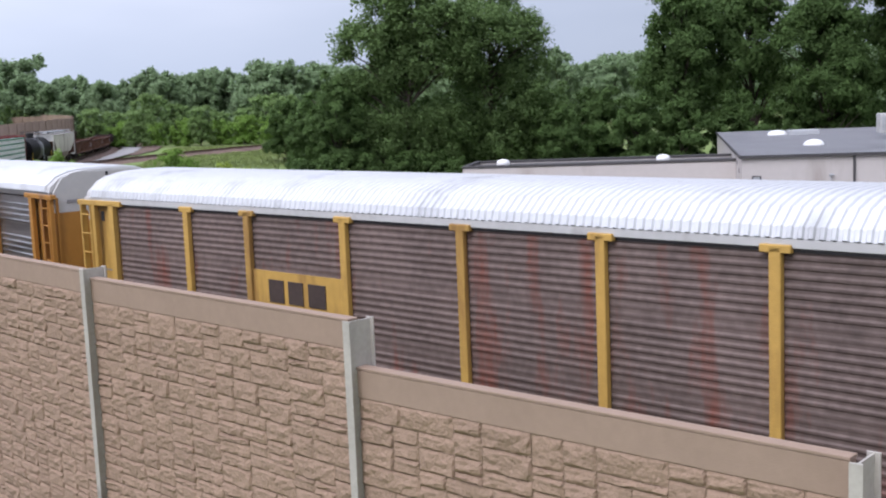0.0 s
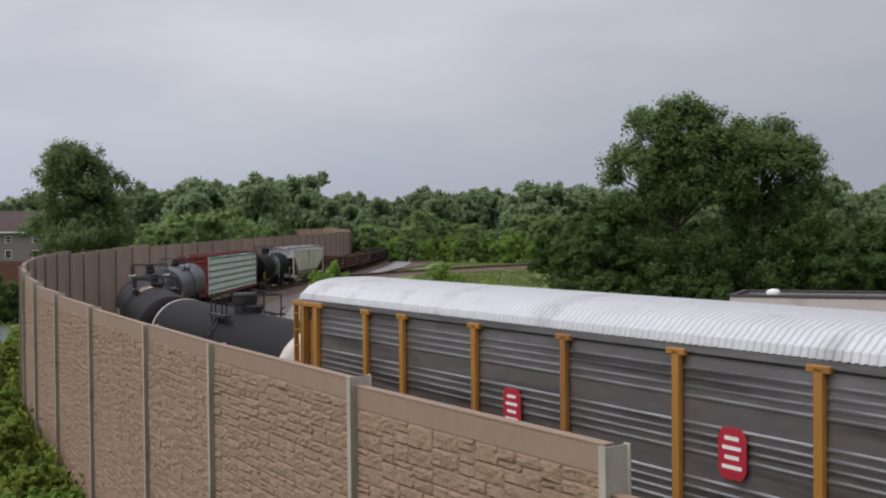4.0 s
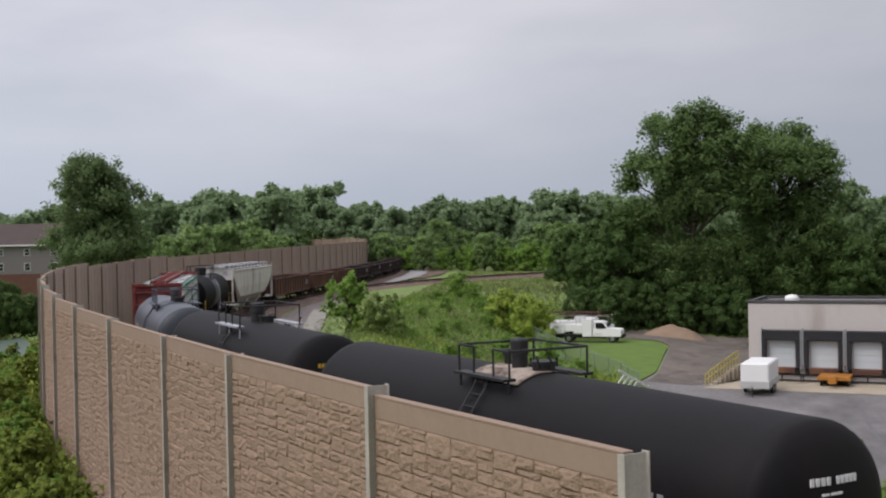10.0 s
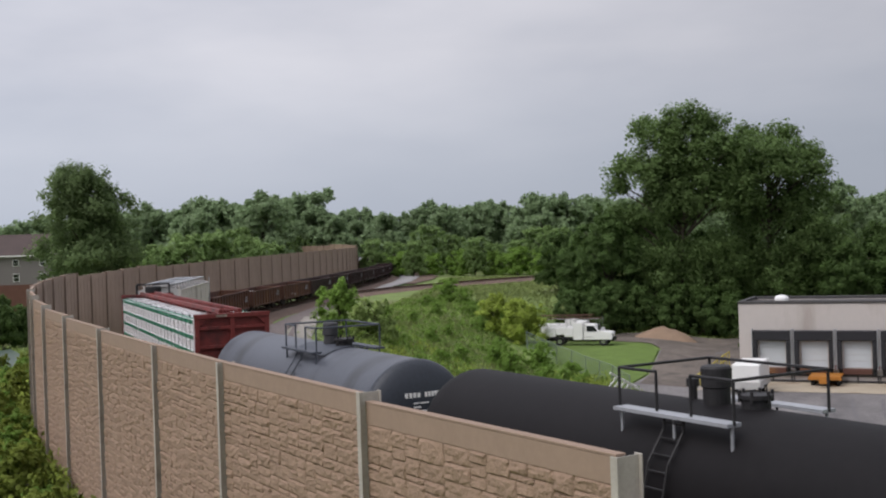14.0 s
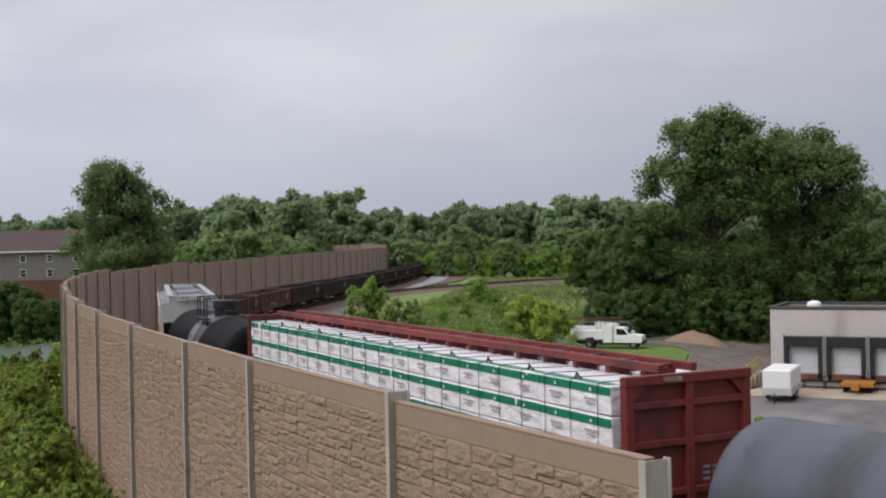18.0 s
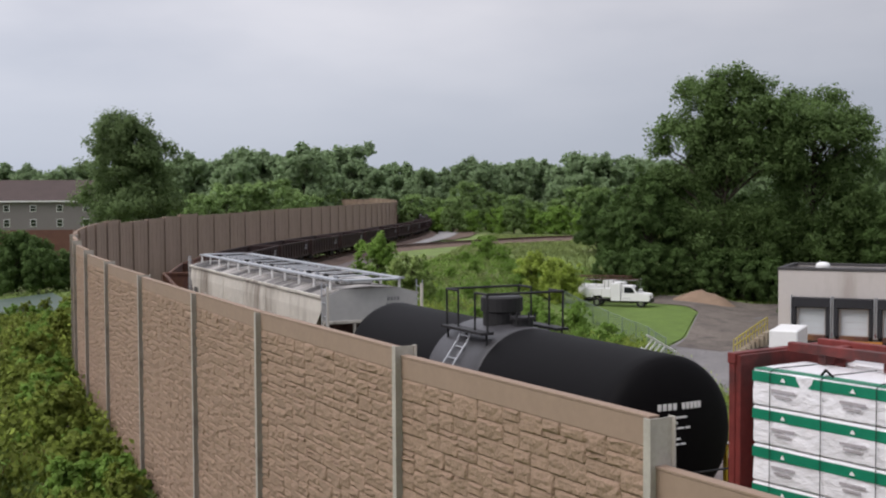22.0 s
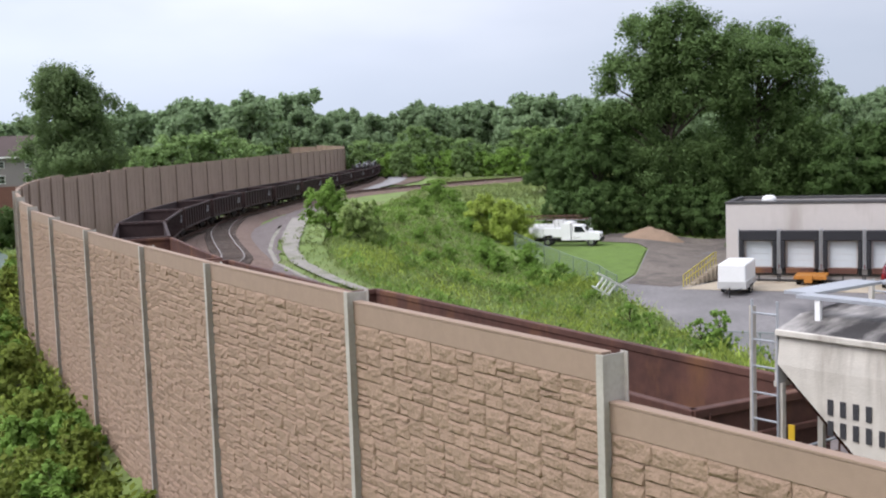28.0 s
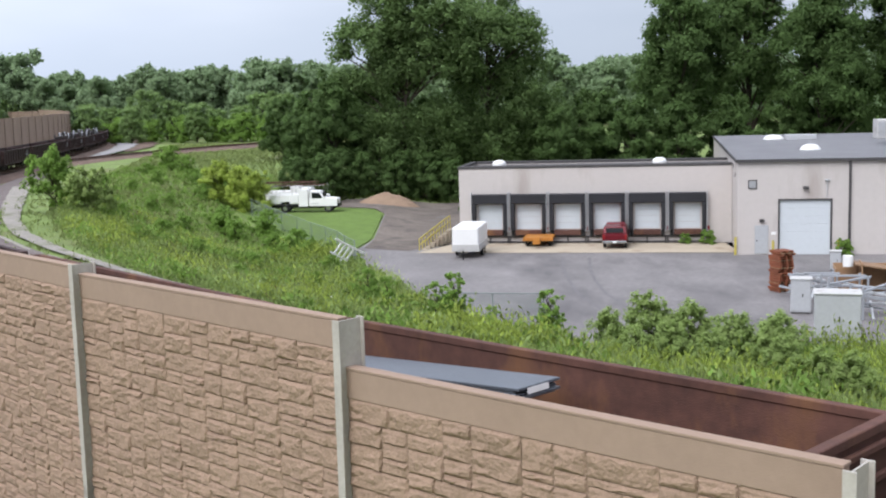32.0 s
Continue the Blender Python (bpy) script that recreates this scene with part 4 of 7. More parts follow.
    bmesh.ops.scale(bm, verts=bm.verts, vec=(style.get("dome", 0.85),) * 2 + (1,))
    bmesh.ops.translate(bm, verts=bm.verts, vec=(px - 0.1, 0, 0))
    part("valve_housing", bm, style.get("housing", M["black"]), car, smooth=False)
    bm = B(); rod(bm, (px + 0.72, 0.1, top - 0.05), (px + 0.72, 0.1, top + 0.18), 0.25, 18); rod(bm, (px + 0.72, 0.1, top + 0.16), (px + 0.72, 0.1, top + 0.23), 0.3, 18)
    for i in range(6):
        a = i * math.pi / 3
        rod(bm, (px + 0.72 + 0.28 * math.cos(a), 0.1 + 0.28 * math.sin(a), top + 0.1), (px + 0.72 + 0.28 * math.cos(a), 0.1 + 0.28 * math.sin(a), top + 0.3), 0.03, 6)
    part("manway", bm, M["black"], car)
    bm = B(); rod(bm, (px - 0.85, 0.15, top - 0.05), (px - 0.85, 0.15, top + 0.26), 0.08, 12); rod(bm, (px - 0.85, 0.15, top + 0.22), (px - 0.85, 0.15, top + 0.36), 0.12, 12)
    part("relief_valve", bm, M["black"], car)
    for sy in (-1, 1):
        y0 = sy * (r + 0.12)
        bm = B()
        pts = [(y0, 1.3), (y0, zc + 0.1), (sy * (r * 0.92 + 0.1), zc + 0.65), (sy * (r * 0.68 + 0.1), zc + 1.15), (sy * pw / 2, top - 0.1)]
        for x in (px - 0.24, px + 0.24):
            for a, b in zip(pts, pts[1:]):
                rod(bm, (x, *a), (x, *b), 0.025, 6)
        lad = part("ladder", bm, style.get("ladder_mat", pm), car)
        bm = B(); rod(bm, (px - 0.24, 0, 0), (px + 0.24, 0, 0), 0.02, 6)
        rung = finish("rung", bm, style.get("ladder_mat", pm))
        for a, b in zip(pts, pts[1:]):
            n = max(1, round((Vector(b) - Vector(a)).length / 0.34))
            for i in range(n):
                t = (i + 0.5) / n
                ob = new("rung", rung); ob.parent, ob.location = lad, (0, a[0] + (b[0] - a[0]) * t, a[1] + (b[1] - a[1]) * t)
    for x in style.get("strips", (-h * 0.5, h * 0.5)):
        bm = B(); box(bm, x - 0.05, x + 0.05, -r - 0.014, -r + 0.04, zc - 0.42, zc - 0.06)
        part("yellow_strip", bm, M["yellow_mark"], car, "yellow reflective strip")
    # end and side lettering: reporting marks are plain bars
    ink = style.get("ink", M["white_paint"])
    for e in (-1, 1):
        bm = B()
        marks = [(-0.46 + 0.11 * i, 0.52, 0.075, 0.12) for i in range(4)] + [(0.08 + 0.095 * i, 0.52, 0.065, 0.12) for i in range(5)]
        for i, ws in enumerate(((0.14, 0.24), (0.2,), (0.17, 0.14, 0.1), (0.14,), (0.26,), (0.24, 0.1))):
            q = -0.25
            for w_ in ws:
                marks.append((q, 0.36 - 0.10 * i, w_, 0.035)); q += w_ + 0.04
        for y, z, w_, hh in marks:
            # each bar follows the dished end
            dish = 0.46 * (1 - math.sqrt(max(0, 1 - (math.hypot(y + w_ / 2, z + hh / 2) / r) ** 2)))
            x = e * (h - dish + (0.02 if style.get("cap_end") == e else 0.006))
            box(bm, x - 0.012, x + 0.012, *sorted((e * y, e * (y + w_))), zc + z, zc + z + hh)
        tagged(part("end_stencil", bm, ink, car), kind="stuff")
    bm = B()
    for e in (-1, 1):
        for j, (dx, zz, hh) in enumerate(((0.0, 0.0, 0.36),)):
            for i in range(9):
                if i == 3:
                    continue
                x = e * (h * 0.62) - 1.2 + i * 0.27
                box(bm, x, x + 0.17, -r - 0.012, -r + 0.05, zc - 0.25, zc + 0.1)
    part("side_stencil", bm, style.get("ink_side", M["ink_soft"]), car)
    return car


M["yellow_mark"] = mat("yellow_reflector", (0.54, 0.352, 0.0225), 0.5, spread=0.06, bump=0)
M["yellow_ink"] = mat("yellow_stencil", (0.525, 0.338, 0.03), 0.6, spread=0.05, bump=0)
M["grey_band"] = mat("worn_grey_band", (0.05, 0.048, 0.052), 0.42, spread=0.2, scale=2, stain=(0.028, 0.027, 0.028), stain_scale=0.8, stain_amount=0.5, stain_stretch=(1, 0.3, 0.3))
M["deck_tan"] = mat("stained_pad", (0.34, 0.28, 0.225), 0.8, spread=0.2, scale=2, stain=(0.07, 0.04, 0.03), stain_scale=1.6, stain_amount=0.75)


def centrebeam(L):
    """A centre-beam flat car loaded with wrapped lumber on both sides."""
    car = thing("centrebeam_car", "oxide-red centre-beam flat car with tall end bulkheads", "flat car", "train cars")
    h, TOP = L / 2, 4.85
    bm = B(); box(bm, -h, h, -1.42, 1.42, 0.95, 1.2, 0.02); box(bm, -h, h, -0.3, 0.3, 0.55, 0.95, 0.03)
    part("deck", bm, M["red_car"], car)
    n = 18
    for i in range(n + 1):
        x = -h + 0.9 + (L - 1.8) * i / n
        bm = B(); box(bm, x - 0.07, x + 0.07, -0.13, 0.13, 1.2, TOP - 0.12); box(bm, x - 0.07, x + 0.07, -0.36, 0.36, 4.57, TOP - 0.13)
        part("beam_post", bm, M["red_car"], car)
        bm = B(); box(bm, x - 0.06, x + 0.06, -0.30, 0.30, TOP - 0.11, TOP - 0.03, 0.01)
        part("cross_bar", bm, M["red_car"], car)
        if i < n:
            bm = B(); step = (L - 1.8) / n; rod(bm, (x, -0.3 + 0.6 * (i % 2), TOP - 0.08), (x + step, 0.3 - 0.6 * (i % 2), TOP - 0.08), 0.03, 6)
            part("lacing_bar", bm, M["red_car"], car)
    for y in (-0.37, 0.37):
        bm = B(); box(bm, -h + 0.3, h - 0.3, y - 0.07, y + 0.07, TOP - 0.13, TOP + 0.02, 0.01)
        part("top_chord", bm, M["red_car"], car)
    for e in (-1, 1):
        x = e * (h - 0.12)
        bm = B(); box(bm, x - 0.05, x + 0.05, -1.38, 1.38, 1.2, TOP - 0.14)
        bulk = part("bulkhead", bm, M["red_car"], car)
        xo = x + e * 0.11
        for y in (-1.32, 0.0, 1.32):
            bm = B(); box(bm, xo - 0.06, xo + 0.06, y - 0.085, y + 0.085, 1.0, TOP - 0.14, 0.01); part("stiffener", bm, M["red_car"], bulk)
        for z in (1.7, 2.6, 3.5, 4.2):
            bm = B(); box(bm, xo - 0.04, xo + 0.04, -1.36, 1.36, z - 0.06, z + 0.06, 0.01); part("cross_rib", bm, M["red_car"], bulk)
        bm = B(); box(bm, xo - 0.08, xo + 0.08, -1.42, 1.42, TOP - 0.28, TOP - 0.11, 0.01); part("head_beam", bm, M["red_car"], bulk)
        for sy in (-1, 1):
            bm = B(); v = [bm.verts.new((xo + d_, sy * yy, zz)) for d_ in (-0.03, 0.03) for yy, zz in ((1.28, TOP - 0.28), (1.28, TOP - 0.62), (0.93, TOP - 0.28))]
            for f in ((0, 1, 2), (3, 5, 4), (0, 3, 4, 1), (1, 4, 5, 2), (2, 5, 3, 0)):
                bm.faces.new([v[i] for i in f])
            part("gusset", bm, M["red_car"], bulk)
        bm = B(); mm = pose(xo + e * 0.085, 0, 0, 0, 0, 90 * e)
        box(bm, -0.62, -0.2, -0.004, 0.004, TOP - 0.24, TOP - 0.15, m=mm)
        part("number_plate", bm, M["deck_tan"], bulk, "worn tan plate")
        mk = pose(xo - e * 0.054, 0, 0, 0, 0, 90 * e)
        for zq in (2.95, 2.84, 2.73):
            bm = B(); bars(bm, 0.35, zq, (0.16, 0.3, 0.12), 0.05, 0.06, mk); tagged(part("end_stencil", bm, M["ink_soft"], bulk), kind="stuff")
        bogie(car, e * (h - 2.5)); coupler(car, e * h, e)
    # lumber packs: nine along, six high, on each side
    xs = [-h + 0.42 + (L - 0.84) * i / 9 for i in range(10)]
    zs = [1.21, 1.64, 2.23, 2.81, 3.39, 3.98, 4.56]
    for sy in (-1, 1):
        for a, b in zip(xs, xs[1:]):
            for z0, z1 in zip(zs, zs[1:]):
                jx, jy = random.uniform(-0.005, 0.005), random.uniform(-0.015, 0.02)
                y0, y1 = sorted((sy * 0.2, sy * (1.40 + jy)))
                pk = new("lumber_pack"); pk.parent = car
                tagged(pk, "stack of lumber in white plastic wrap with a green band")
                bm = B(); box(bm, a + 0.006 + jx, b - 0.006 + jx, y0, y1, z0 + 0.012, z1 - 0.006, 0.025)
                bmesh.ops.subdivide_edges(bm, edges=[e_ for e_ in bm.edges if e_.calc_length() > 0.4], cuts=4, use_grid_fill=True)
                for v in bm.verts:
                    q = noise.noise((v.co.x * 1.7 + a * 3, v.co.z * 2.3, sy * 3.0)) * 0.03
                    v.co.y += sy * q
                part("wrap", bm, M["wrap"], pk)
                bm = B(); yb = sy * (1.412 + jy)
                box(bm, a + 0.012 + jx, b - 0.012 + jx, min(yb, yb - sy * 0.02), max(yb, yb - sy * 0.02) + 0.012 * (sy > 0), z1 - 0.20, z1 - 0.045)
                if z1 > 4.4:
                    box(bm, a + 0.03 + jx, b - 0.03 + jx, *sorted((sy * (1.17), sy * 1.40)), z1 - 0.014, z1 - 0.006)
                part("green_band", bm, M["green"], pk)
                if sy < 0:
                    mm = Matrix.Translation((0, -1.436 - jy, 0))
                    for k in range(2):
                        xk = a + 0.3 + (b - a) * k / 2
                        bm = B(); bars(bm, xk + 0.1, z0 + 0.26, (0.44,), 0.04, 0.05, mm); part("print", bm, M["print"], pk)
                        bm = B(); bars(bm, xk + 0.16, z0 + 0.18, (0.30,), 0.035, 0.05, mm); part("print", bm, M["print"], pk)
                        xk = a + (b - a) * (k + 0.5) / 2
                        bm = B(); v = [bm.verts.new((xk + q, -1.435 - jy, z1 - w_)) for q, w_ in ((-0.05, 0.155), (0.05, 0.155), (0, 0.085))]
                        bm.faces.new(v); part("tree_mark", bm, M["white_paint"], pk)
        bm = B()
        for i in range(24):
            x = -h + 0.8 + (L - 1.6) * i / 23
            rod(bm, (x, sy * 1.445, 1.1), (x, sy * 1.445, zs[-1] - 0.03), 0.008, 4)
            rod(bm, (x, sy * 1.445, zs[-1] - 0.03), (x, sy * 1.30, zs[-1] + 0.02), 0.008, 4); rod(bm, (x, sy * 1.3, zs[-1] + 0.02), (x, sy * 0.14, TOP - 0.3), 0.008, 4)
        part("tie_cable", bm, M["black"], car)
        for i in range(12):
            x = -h + 1.7 + (L - 3.4) * i / 11
            bm = B(); rod(bm, (x - 0.11, sy * 1.26, zs[-1] + 0.0), (x, sy * 1.30, zs[-1] + 0.10), 0.02, 5); rod(bm, (x + 0.11, sy * 1.26, zs[-1] + 0.0), (x, sy * 1.30, zs[-1] + 0.10), 0.02, 5)
            part("corner_guard", bm, M["black"], car)
    return car


M["hopper_hatch"] = mat("sooty_hatch_cover", (0.42, 0.41, 0.40), 0.6, spread=0.15, scale=2, stain=(0.06, 0.055, 0.05), stain_scale=1.3, stain_amount=0.55)


def hopper_car(L):
    """A covered hopper: curved ribless sides, sooty roof with running boards, hatch, open end frames."""
    car = thing("covered_hopper", "dirty white covered hopper car with sooty roof", "hopper car", "train cars")
    h = L / 2
    prof = [(-0.55, 1.05), (-1.42, 1.75), (-1.56, 2.7), (-1.56, 3.8), (-1.50, 4.27), (1.50, 4.27), (1.56, 3.8), (1.56, 2.7), (1.42, 1.75), (0.55, 1.05)]
    b = h - 0.52
    bm = B(); extrude_profile(bm, prof, -b, b)
    for v in bm.verts:
        v.co.x *= 0.56 if v.co.z < 1.2 else 0.64 if v.co.z < 1.8 else 0.86 if v.co.z < 3 else 1.0
    part("body", bm, M["hopper"], car)
    for i in range(1, 6):
        x = -b + 2 * b * i / 6
        for sy in (-1, 1):
            bm = B()
            for (y0, z0), (y1, z1) in zip(prof[1:4], prof[2:5]):
                rod(bm, (x, sy * abs(y0) * 1.003, z0), (x, sy * abs(y1) * 1.003, z1), 0.014, 6)
            part("weld_seam", bm, M["hopper"], car)
    bm = B(); extrude_profile(bm, [(-1.55, 4.25), (-1.58, 4.30), (-0.95, 4.47), (0, 4.53), (0.95, 4.47), (1.58, 4.30), (1.55, 4.25)], -h + 0.5, h - 0.5)
    part("roof", bm, M["hopper_roof"], car)
    for sy in (-1, 1):
        bm = B(); box(bm, -h + 0.5, h - 0.5, sy * 1.57 - 0.03, sy * 1.57 + 0.03, 4.22, 4.31, 0.012)
        part("eave_rail", bm, M["hopper"], car)
        bm = B(); box(bm, -h + 0.55, h - 0.55, sy * 1.02 - 0.14, sy * 1.02 + 0.14, 4.72, 4.77)
        part("running_board", bm, M["walkway"], car)
        for i in range(12):
            x = -h + 0.9 + (L - 1.8) * i / 11
            bm = B(); box(bm, x - 0.045, x + 0.045, sy * 1.12 - 0.025, sy * 1.12 + 0.025, 4.40, 4.72)
            part("board_bracket", bm, M["white_paint"], car)
    for i in range(6):
        x0 = -h + 1.5 + (L - 3.0) * i / 6
        bm = B(); box(bm, x0 + 0.06, x0 + (L - 3.0) / 6 - 0.06, -0.5, 0.5, 4.5, 4.73, 0.05)
        hatch = part("roof_hatch", bm, M["hopper_hatch"], car, "sooty pale roof hatch cover")
        for k in range(3):
            xx = x0 + 0.3 + k * 0.9
            bm = B(); rod(bm, (xx, -0.56, 4.74), (xx, 0.56, 4.77), 0.025, 6); box(bm, xx - 0.08, xx + 0.08, -0.62, -0.5, 4.6, 4.79, 0.01); part("clamp", bm, M["walkway"] if (i + k) % 3 else M["black"], hatch)
    for e in (-1, 1):
        bm = B()
        extrude_profile(bm, [(-1.54, 3.52), (-1.54, 4.24), (-0.95, 4.46), (0.95, 4.46), (1.54, 4.24), (1.54, 3.52)], *sorted((e * (h - 0.515), e * (h - 0.46))))
        part("end_sheet", bm, M["endwhite"], car, "pale end sheet")
        bm = B()
        for y in (-1.45, -0.5, 0.5, 1.45):
            box(bm, *sorted((e * (h - 0.55), e * (h - 0.46))), y - 0.04, y + 0.04, 1.1, 3.5)
        for y in (-1.5, 1.5):
            box(bm, *sorted((e * (h - 0.07), e * h)), y - 0.035, y + 0.035, 1.1, 4.6)
            rod(bm, (e * (h - 0.05), y, 2.5), (e * (h - 0.9), y, 1.2), 0.05, 6)
        box(bm, *sorted((e * (h - 2.6), e * h)), -1.5, 1.5, 1.02, 1.16)
        part("end_frame", bm, M["hopper"], car)
        bm = B()
        v = [bm.verts.new(p) for p in ((e * (h - 0.62), -1.49, 3.6), (e * (h - 0.62), 1.49, 3.6), (e * (h - 3.2), 1.3, 1.15), (e * (h - 3.2), -1.3, 1.15))]
        bm.faces.new(v)
        bmesh.ops.solidify(bm, geom=bm.faces[:], thickness=0.04)
        part("slope_sheet", bm, M["rust"], car)
        for y in (-1.53, 1.53):
            ladder(car, ((e * (h - 0.05), y, 1.15), (e * (h - 0.05), y, 4.7)), ((e * (h - 0.5), y, 1.15), (e * (h - 0.5), y, 4.7)), 9, M["walkway"])
        bm = B(); box(bm, *sorted((e * (h - 0.5), e * (h - 0.4))), -1.5, 1.5, 3.44, 3.53, 0.01); part("end_ledge", bm, M["hopper"], car)
        bm = B(); rod(bm, (e * (h - 0.4), -0.55, 1.75), (e * (h - 0.22), -0.55, 1.75), 0.27, 18); rod(bm, (e * (h - 0.24), -0.55, 1.75), (e * (h - 0.16), -0.55, 1.75), 0.07, 10); part("hand_brake_drum", bm, M["rust"], car, "rusty brake drum under the end sheet")
        bm = B(); rod(bm, (e * (h - 0.05), -1.5, 2.25), (e * (h - 0.05), 1.5, 2.25), 0.025, 6); part("end_grab_rail", bm, M["walkway"], car)
        bm = B(); mm = pose(e * (h - 0.455), 0, 0, 0, 0, 90 * e)
        bars(bm, 0.55, 4.08, (0.07,) * 4, 0.11, 0.035, mm); bars(bm, 0.5, 3.9, (0.07,) * 6, 0.11, 0.03, mm)
        part("end_stencil", bm, M["ink_soft"], car)
        bm = B(); box(bm, *sorted((e * (h - 0.62), e * (h - 0.12))), -0.875, 0.875, 4.722, 4.768)
        part("roof_crosswalk", bm, M["walkway"], car)
        bm = B(); box(bm, *sorted((e * (h - 0.3), e * (h + 0.1))), -1.2, 1.2, 1.16, 1.2)
        part("end_platform", bm, M["walkway"], car)
        bogie(car, e * (h - 2.1)); coupler(car, e * h, e)
    for i in range(3):
        x = -b * 0.62 + b * 0.62 * i
        bm = B(); v = bmesh.ops.create_cone(bm, cap_ends=True, segments=4, radius1=0.5, radius2=1.35, depth=0.85, matrix=Matrix.Translation((x, 0, 0.9)) @ Matrix.Rotation(math.pi / 4, 4, "Z"))
        part("discharge_gate", bm, M["hopper"], car)
    bm = B(); mm = Matrix.Translation((0, -1.575, 0))
    for z, ws in ((3.2, (0.09,) * 4), (2.9, (0.09,) * 6)):
        bars(bm, -b + 0.85, z, ws, 0.22, 0.11, mm)
    part("side_stencil", bm, M["ink"], car)
    bm = B()
    for i in range(4):
        box(bm, -b + 0.2 + i * 4.2, -b + 0.3 + i * 4.2, -1.585, -1.565, 2.4, 2.95)
    part("yellow_strip", bm, M["yellow_mark"], car, "yellow reflective strip")
    return car


def gondola(L, material, label, load=None, T=2.43):
    """An open gondola: ribbed sides, heavy top chord, floor and ends."""
    car = thing("gondola_car", label, "gondola car", "train cars")
    h, W = L / 2, 1.55
    bm = B(); box(bm, -h, h, -W + 0.05, W - 0.05, 1.0, 1.12); box(bm, -h, h, -0.3, 0.3, 0.6, 1.0, 0.03)
    part("floor", bm, material, car)
    for sy in (-1, 1):
        bm = B(); box(bm, -h, h, sy * (W - 0.09) - 0.025, sy * (W - 0.09) + 0.025, 0.95, T)
        part("side_sheet", bm, material, car)
        bm = B(); box(bm, -h - 0.02, h + 0.02, sy * (W - 0.06) - 0.085, sy * (W - 0.06) + 0.085, T - 0.06, T + 0.09, 0.015)
        part("top_chord", bm, material, car)
        bm = B(); box(bm, -h, h, sy * (W - 0.03) - 0.05, sy * (W - 0.03) + 0.05, 0.86, 1.04, 0.01)
        part("side_sill", bm, material, car)
        n = max(10, int(L / 1.25))
        bm = B(); box(bm, -0.07, 0.07, sy * (W - 0.01) - 0.055, sy * (W - 0.01) + 0.055, 1.0, T - 0.05)
        rib = finish("rib", bm, material)
        for i in range(n + 1):
            ob = new("rib", rib); ob.parent = car; ob.location.x = -h + 0.12 + (L - 0.24) * i / n
    for e in (-1, 1):
        bm = B(); box(bm, *sorted((e * (h - 0.06), e * h)), -W + 0.06, W - 0.06, 0.95, T)
        part("end_sheet", bm, material, car)
        bm = B(); box(bm, *sorted((e * (h - 0.13), e * (h + 0.06))), -W + 0.02, W - 0.02, T - 0.06, T + 0.09, 0.015)
        for z in (1.3, 1.75, 2.2):
            box(bm, *sorted((e * h, e * (h + 0.09))), -W + 0.1, W - 0.1, z - 0.06, z + 0.06, 0.02)
        part("end_chord", bm, material, car)
        for y in (-W + 0.1, W - 0.1):
            ladder(car, ((e * (h + 0.1), y - 0.2, 0.9), (e * (h + 0.1), y - 0.2, T)), ((e * (h + 0.1), y + 0.2, 0.9), (e * (h + 0.1), y + 0.2, T)), 6, material, split=False)
        bogie(car, e * (h - 1.9)); coupler(car, e * h, e)
    bm = B(); mm = Matrix.Translation((0, -W - 0.056, 0))
    mm2 = Matrix.Translation((0, W + 0.056, 0))
    for m_ in (mm, mm2):
        bars(bm, -h + 1.5, 1.9, (0.16,) * 4, 0.24, 0.06, m_); bars(bm, -h + 1.5, 1.6, (0.16,) * 6, 0.24, 0.06, m_)
    part("side_stencil", bm, M["ink_soft"], car)
    if load == "plate":
        # a tilted stack of sheets on timber blocks
        tilt = pose(1.4, 0, 2.38, 0, -3.7, 0)
        bundle = new("steel_bundle"); bundle.parent = car
        tagged(bundle, "bundle of blue-grey steel sheet")
        for k in range(5):
            bm = B(); dx = random.uniform(-0.06, 0.06)
            box(bm, -7.6, dx, -0.42 + 0.02 * (k % 2), 0.66 - 0.015 * (k % 3), -0.052 * (k + 1), -0.052 * k - 0.006, 0.004, m=tilt)
            part("sheet", bm, M["plate_grey"], bundle)
        bm = B(); box(bm, 0.062, 0.066, -0.2, 0.35, -0.14, -0.03, m=tilt)
        part("tag", bm, M["white_paint"], bundle, "white paper tag")
        for x, top in ((0.6, 2.04), (-2.8, 1.82), (-5.6, 1.64)):
            bm = B(); box(bm, x - 0.12, x + 0.12, -0.6, 0.8, 1.121, top, 0.01)
            part("timber_block", bm, M["wood"], car)
    if load == "scrap":
        bm = B()
        for i in range(26):
            x, y = random.uniform(-h + 0.5, h - 0.5), random.uniform(-1.1, 1.1)
            box(bm, -0.5, 0.5, -0.3, 0.3, -0.06, 0.06, m=pose(x, y, random.uniform(1.2, 1.35), random.uniform(-15, 15), random.uniform(-15, 15), random.uniform(0, 180)))
        part("scrap", bm, M["scrap_pale"], car, "loose pale scrap on the floor")
    if load == "heap":
        for i in range(7):
            x = -h + 1.4 + (L - 2.8) * i / 6
            bm = B(); lathe(bm, [(-0.75, 0.15), (-0.72, 0.78), (-0.6, 0.8), (-0.55, 0.3), (0.55, 0.3), (0.6, 0.8), (0.72, 0.78), (0.75, 0.15)], 18)
            bmesh.ops.transform(bm, verts=bm.verts, matrix=pose(x, random.uniform(-0.2, 0.2), T + 0.25, 0, random.uniform(-8, 8), 90 + random.uniform(-15, 15)))
            part("coil", bm, M["walkway"] if i % 3 == 1 else M["undercarriage"], car, "steel wheel assembly above the rim")
    return car


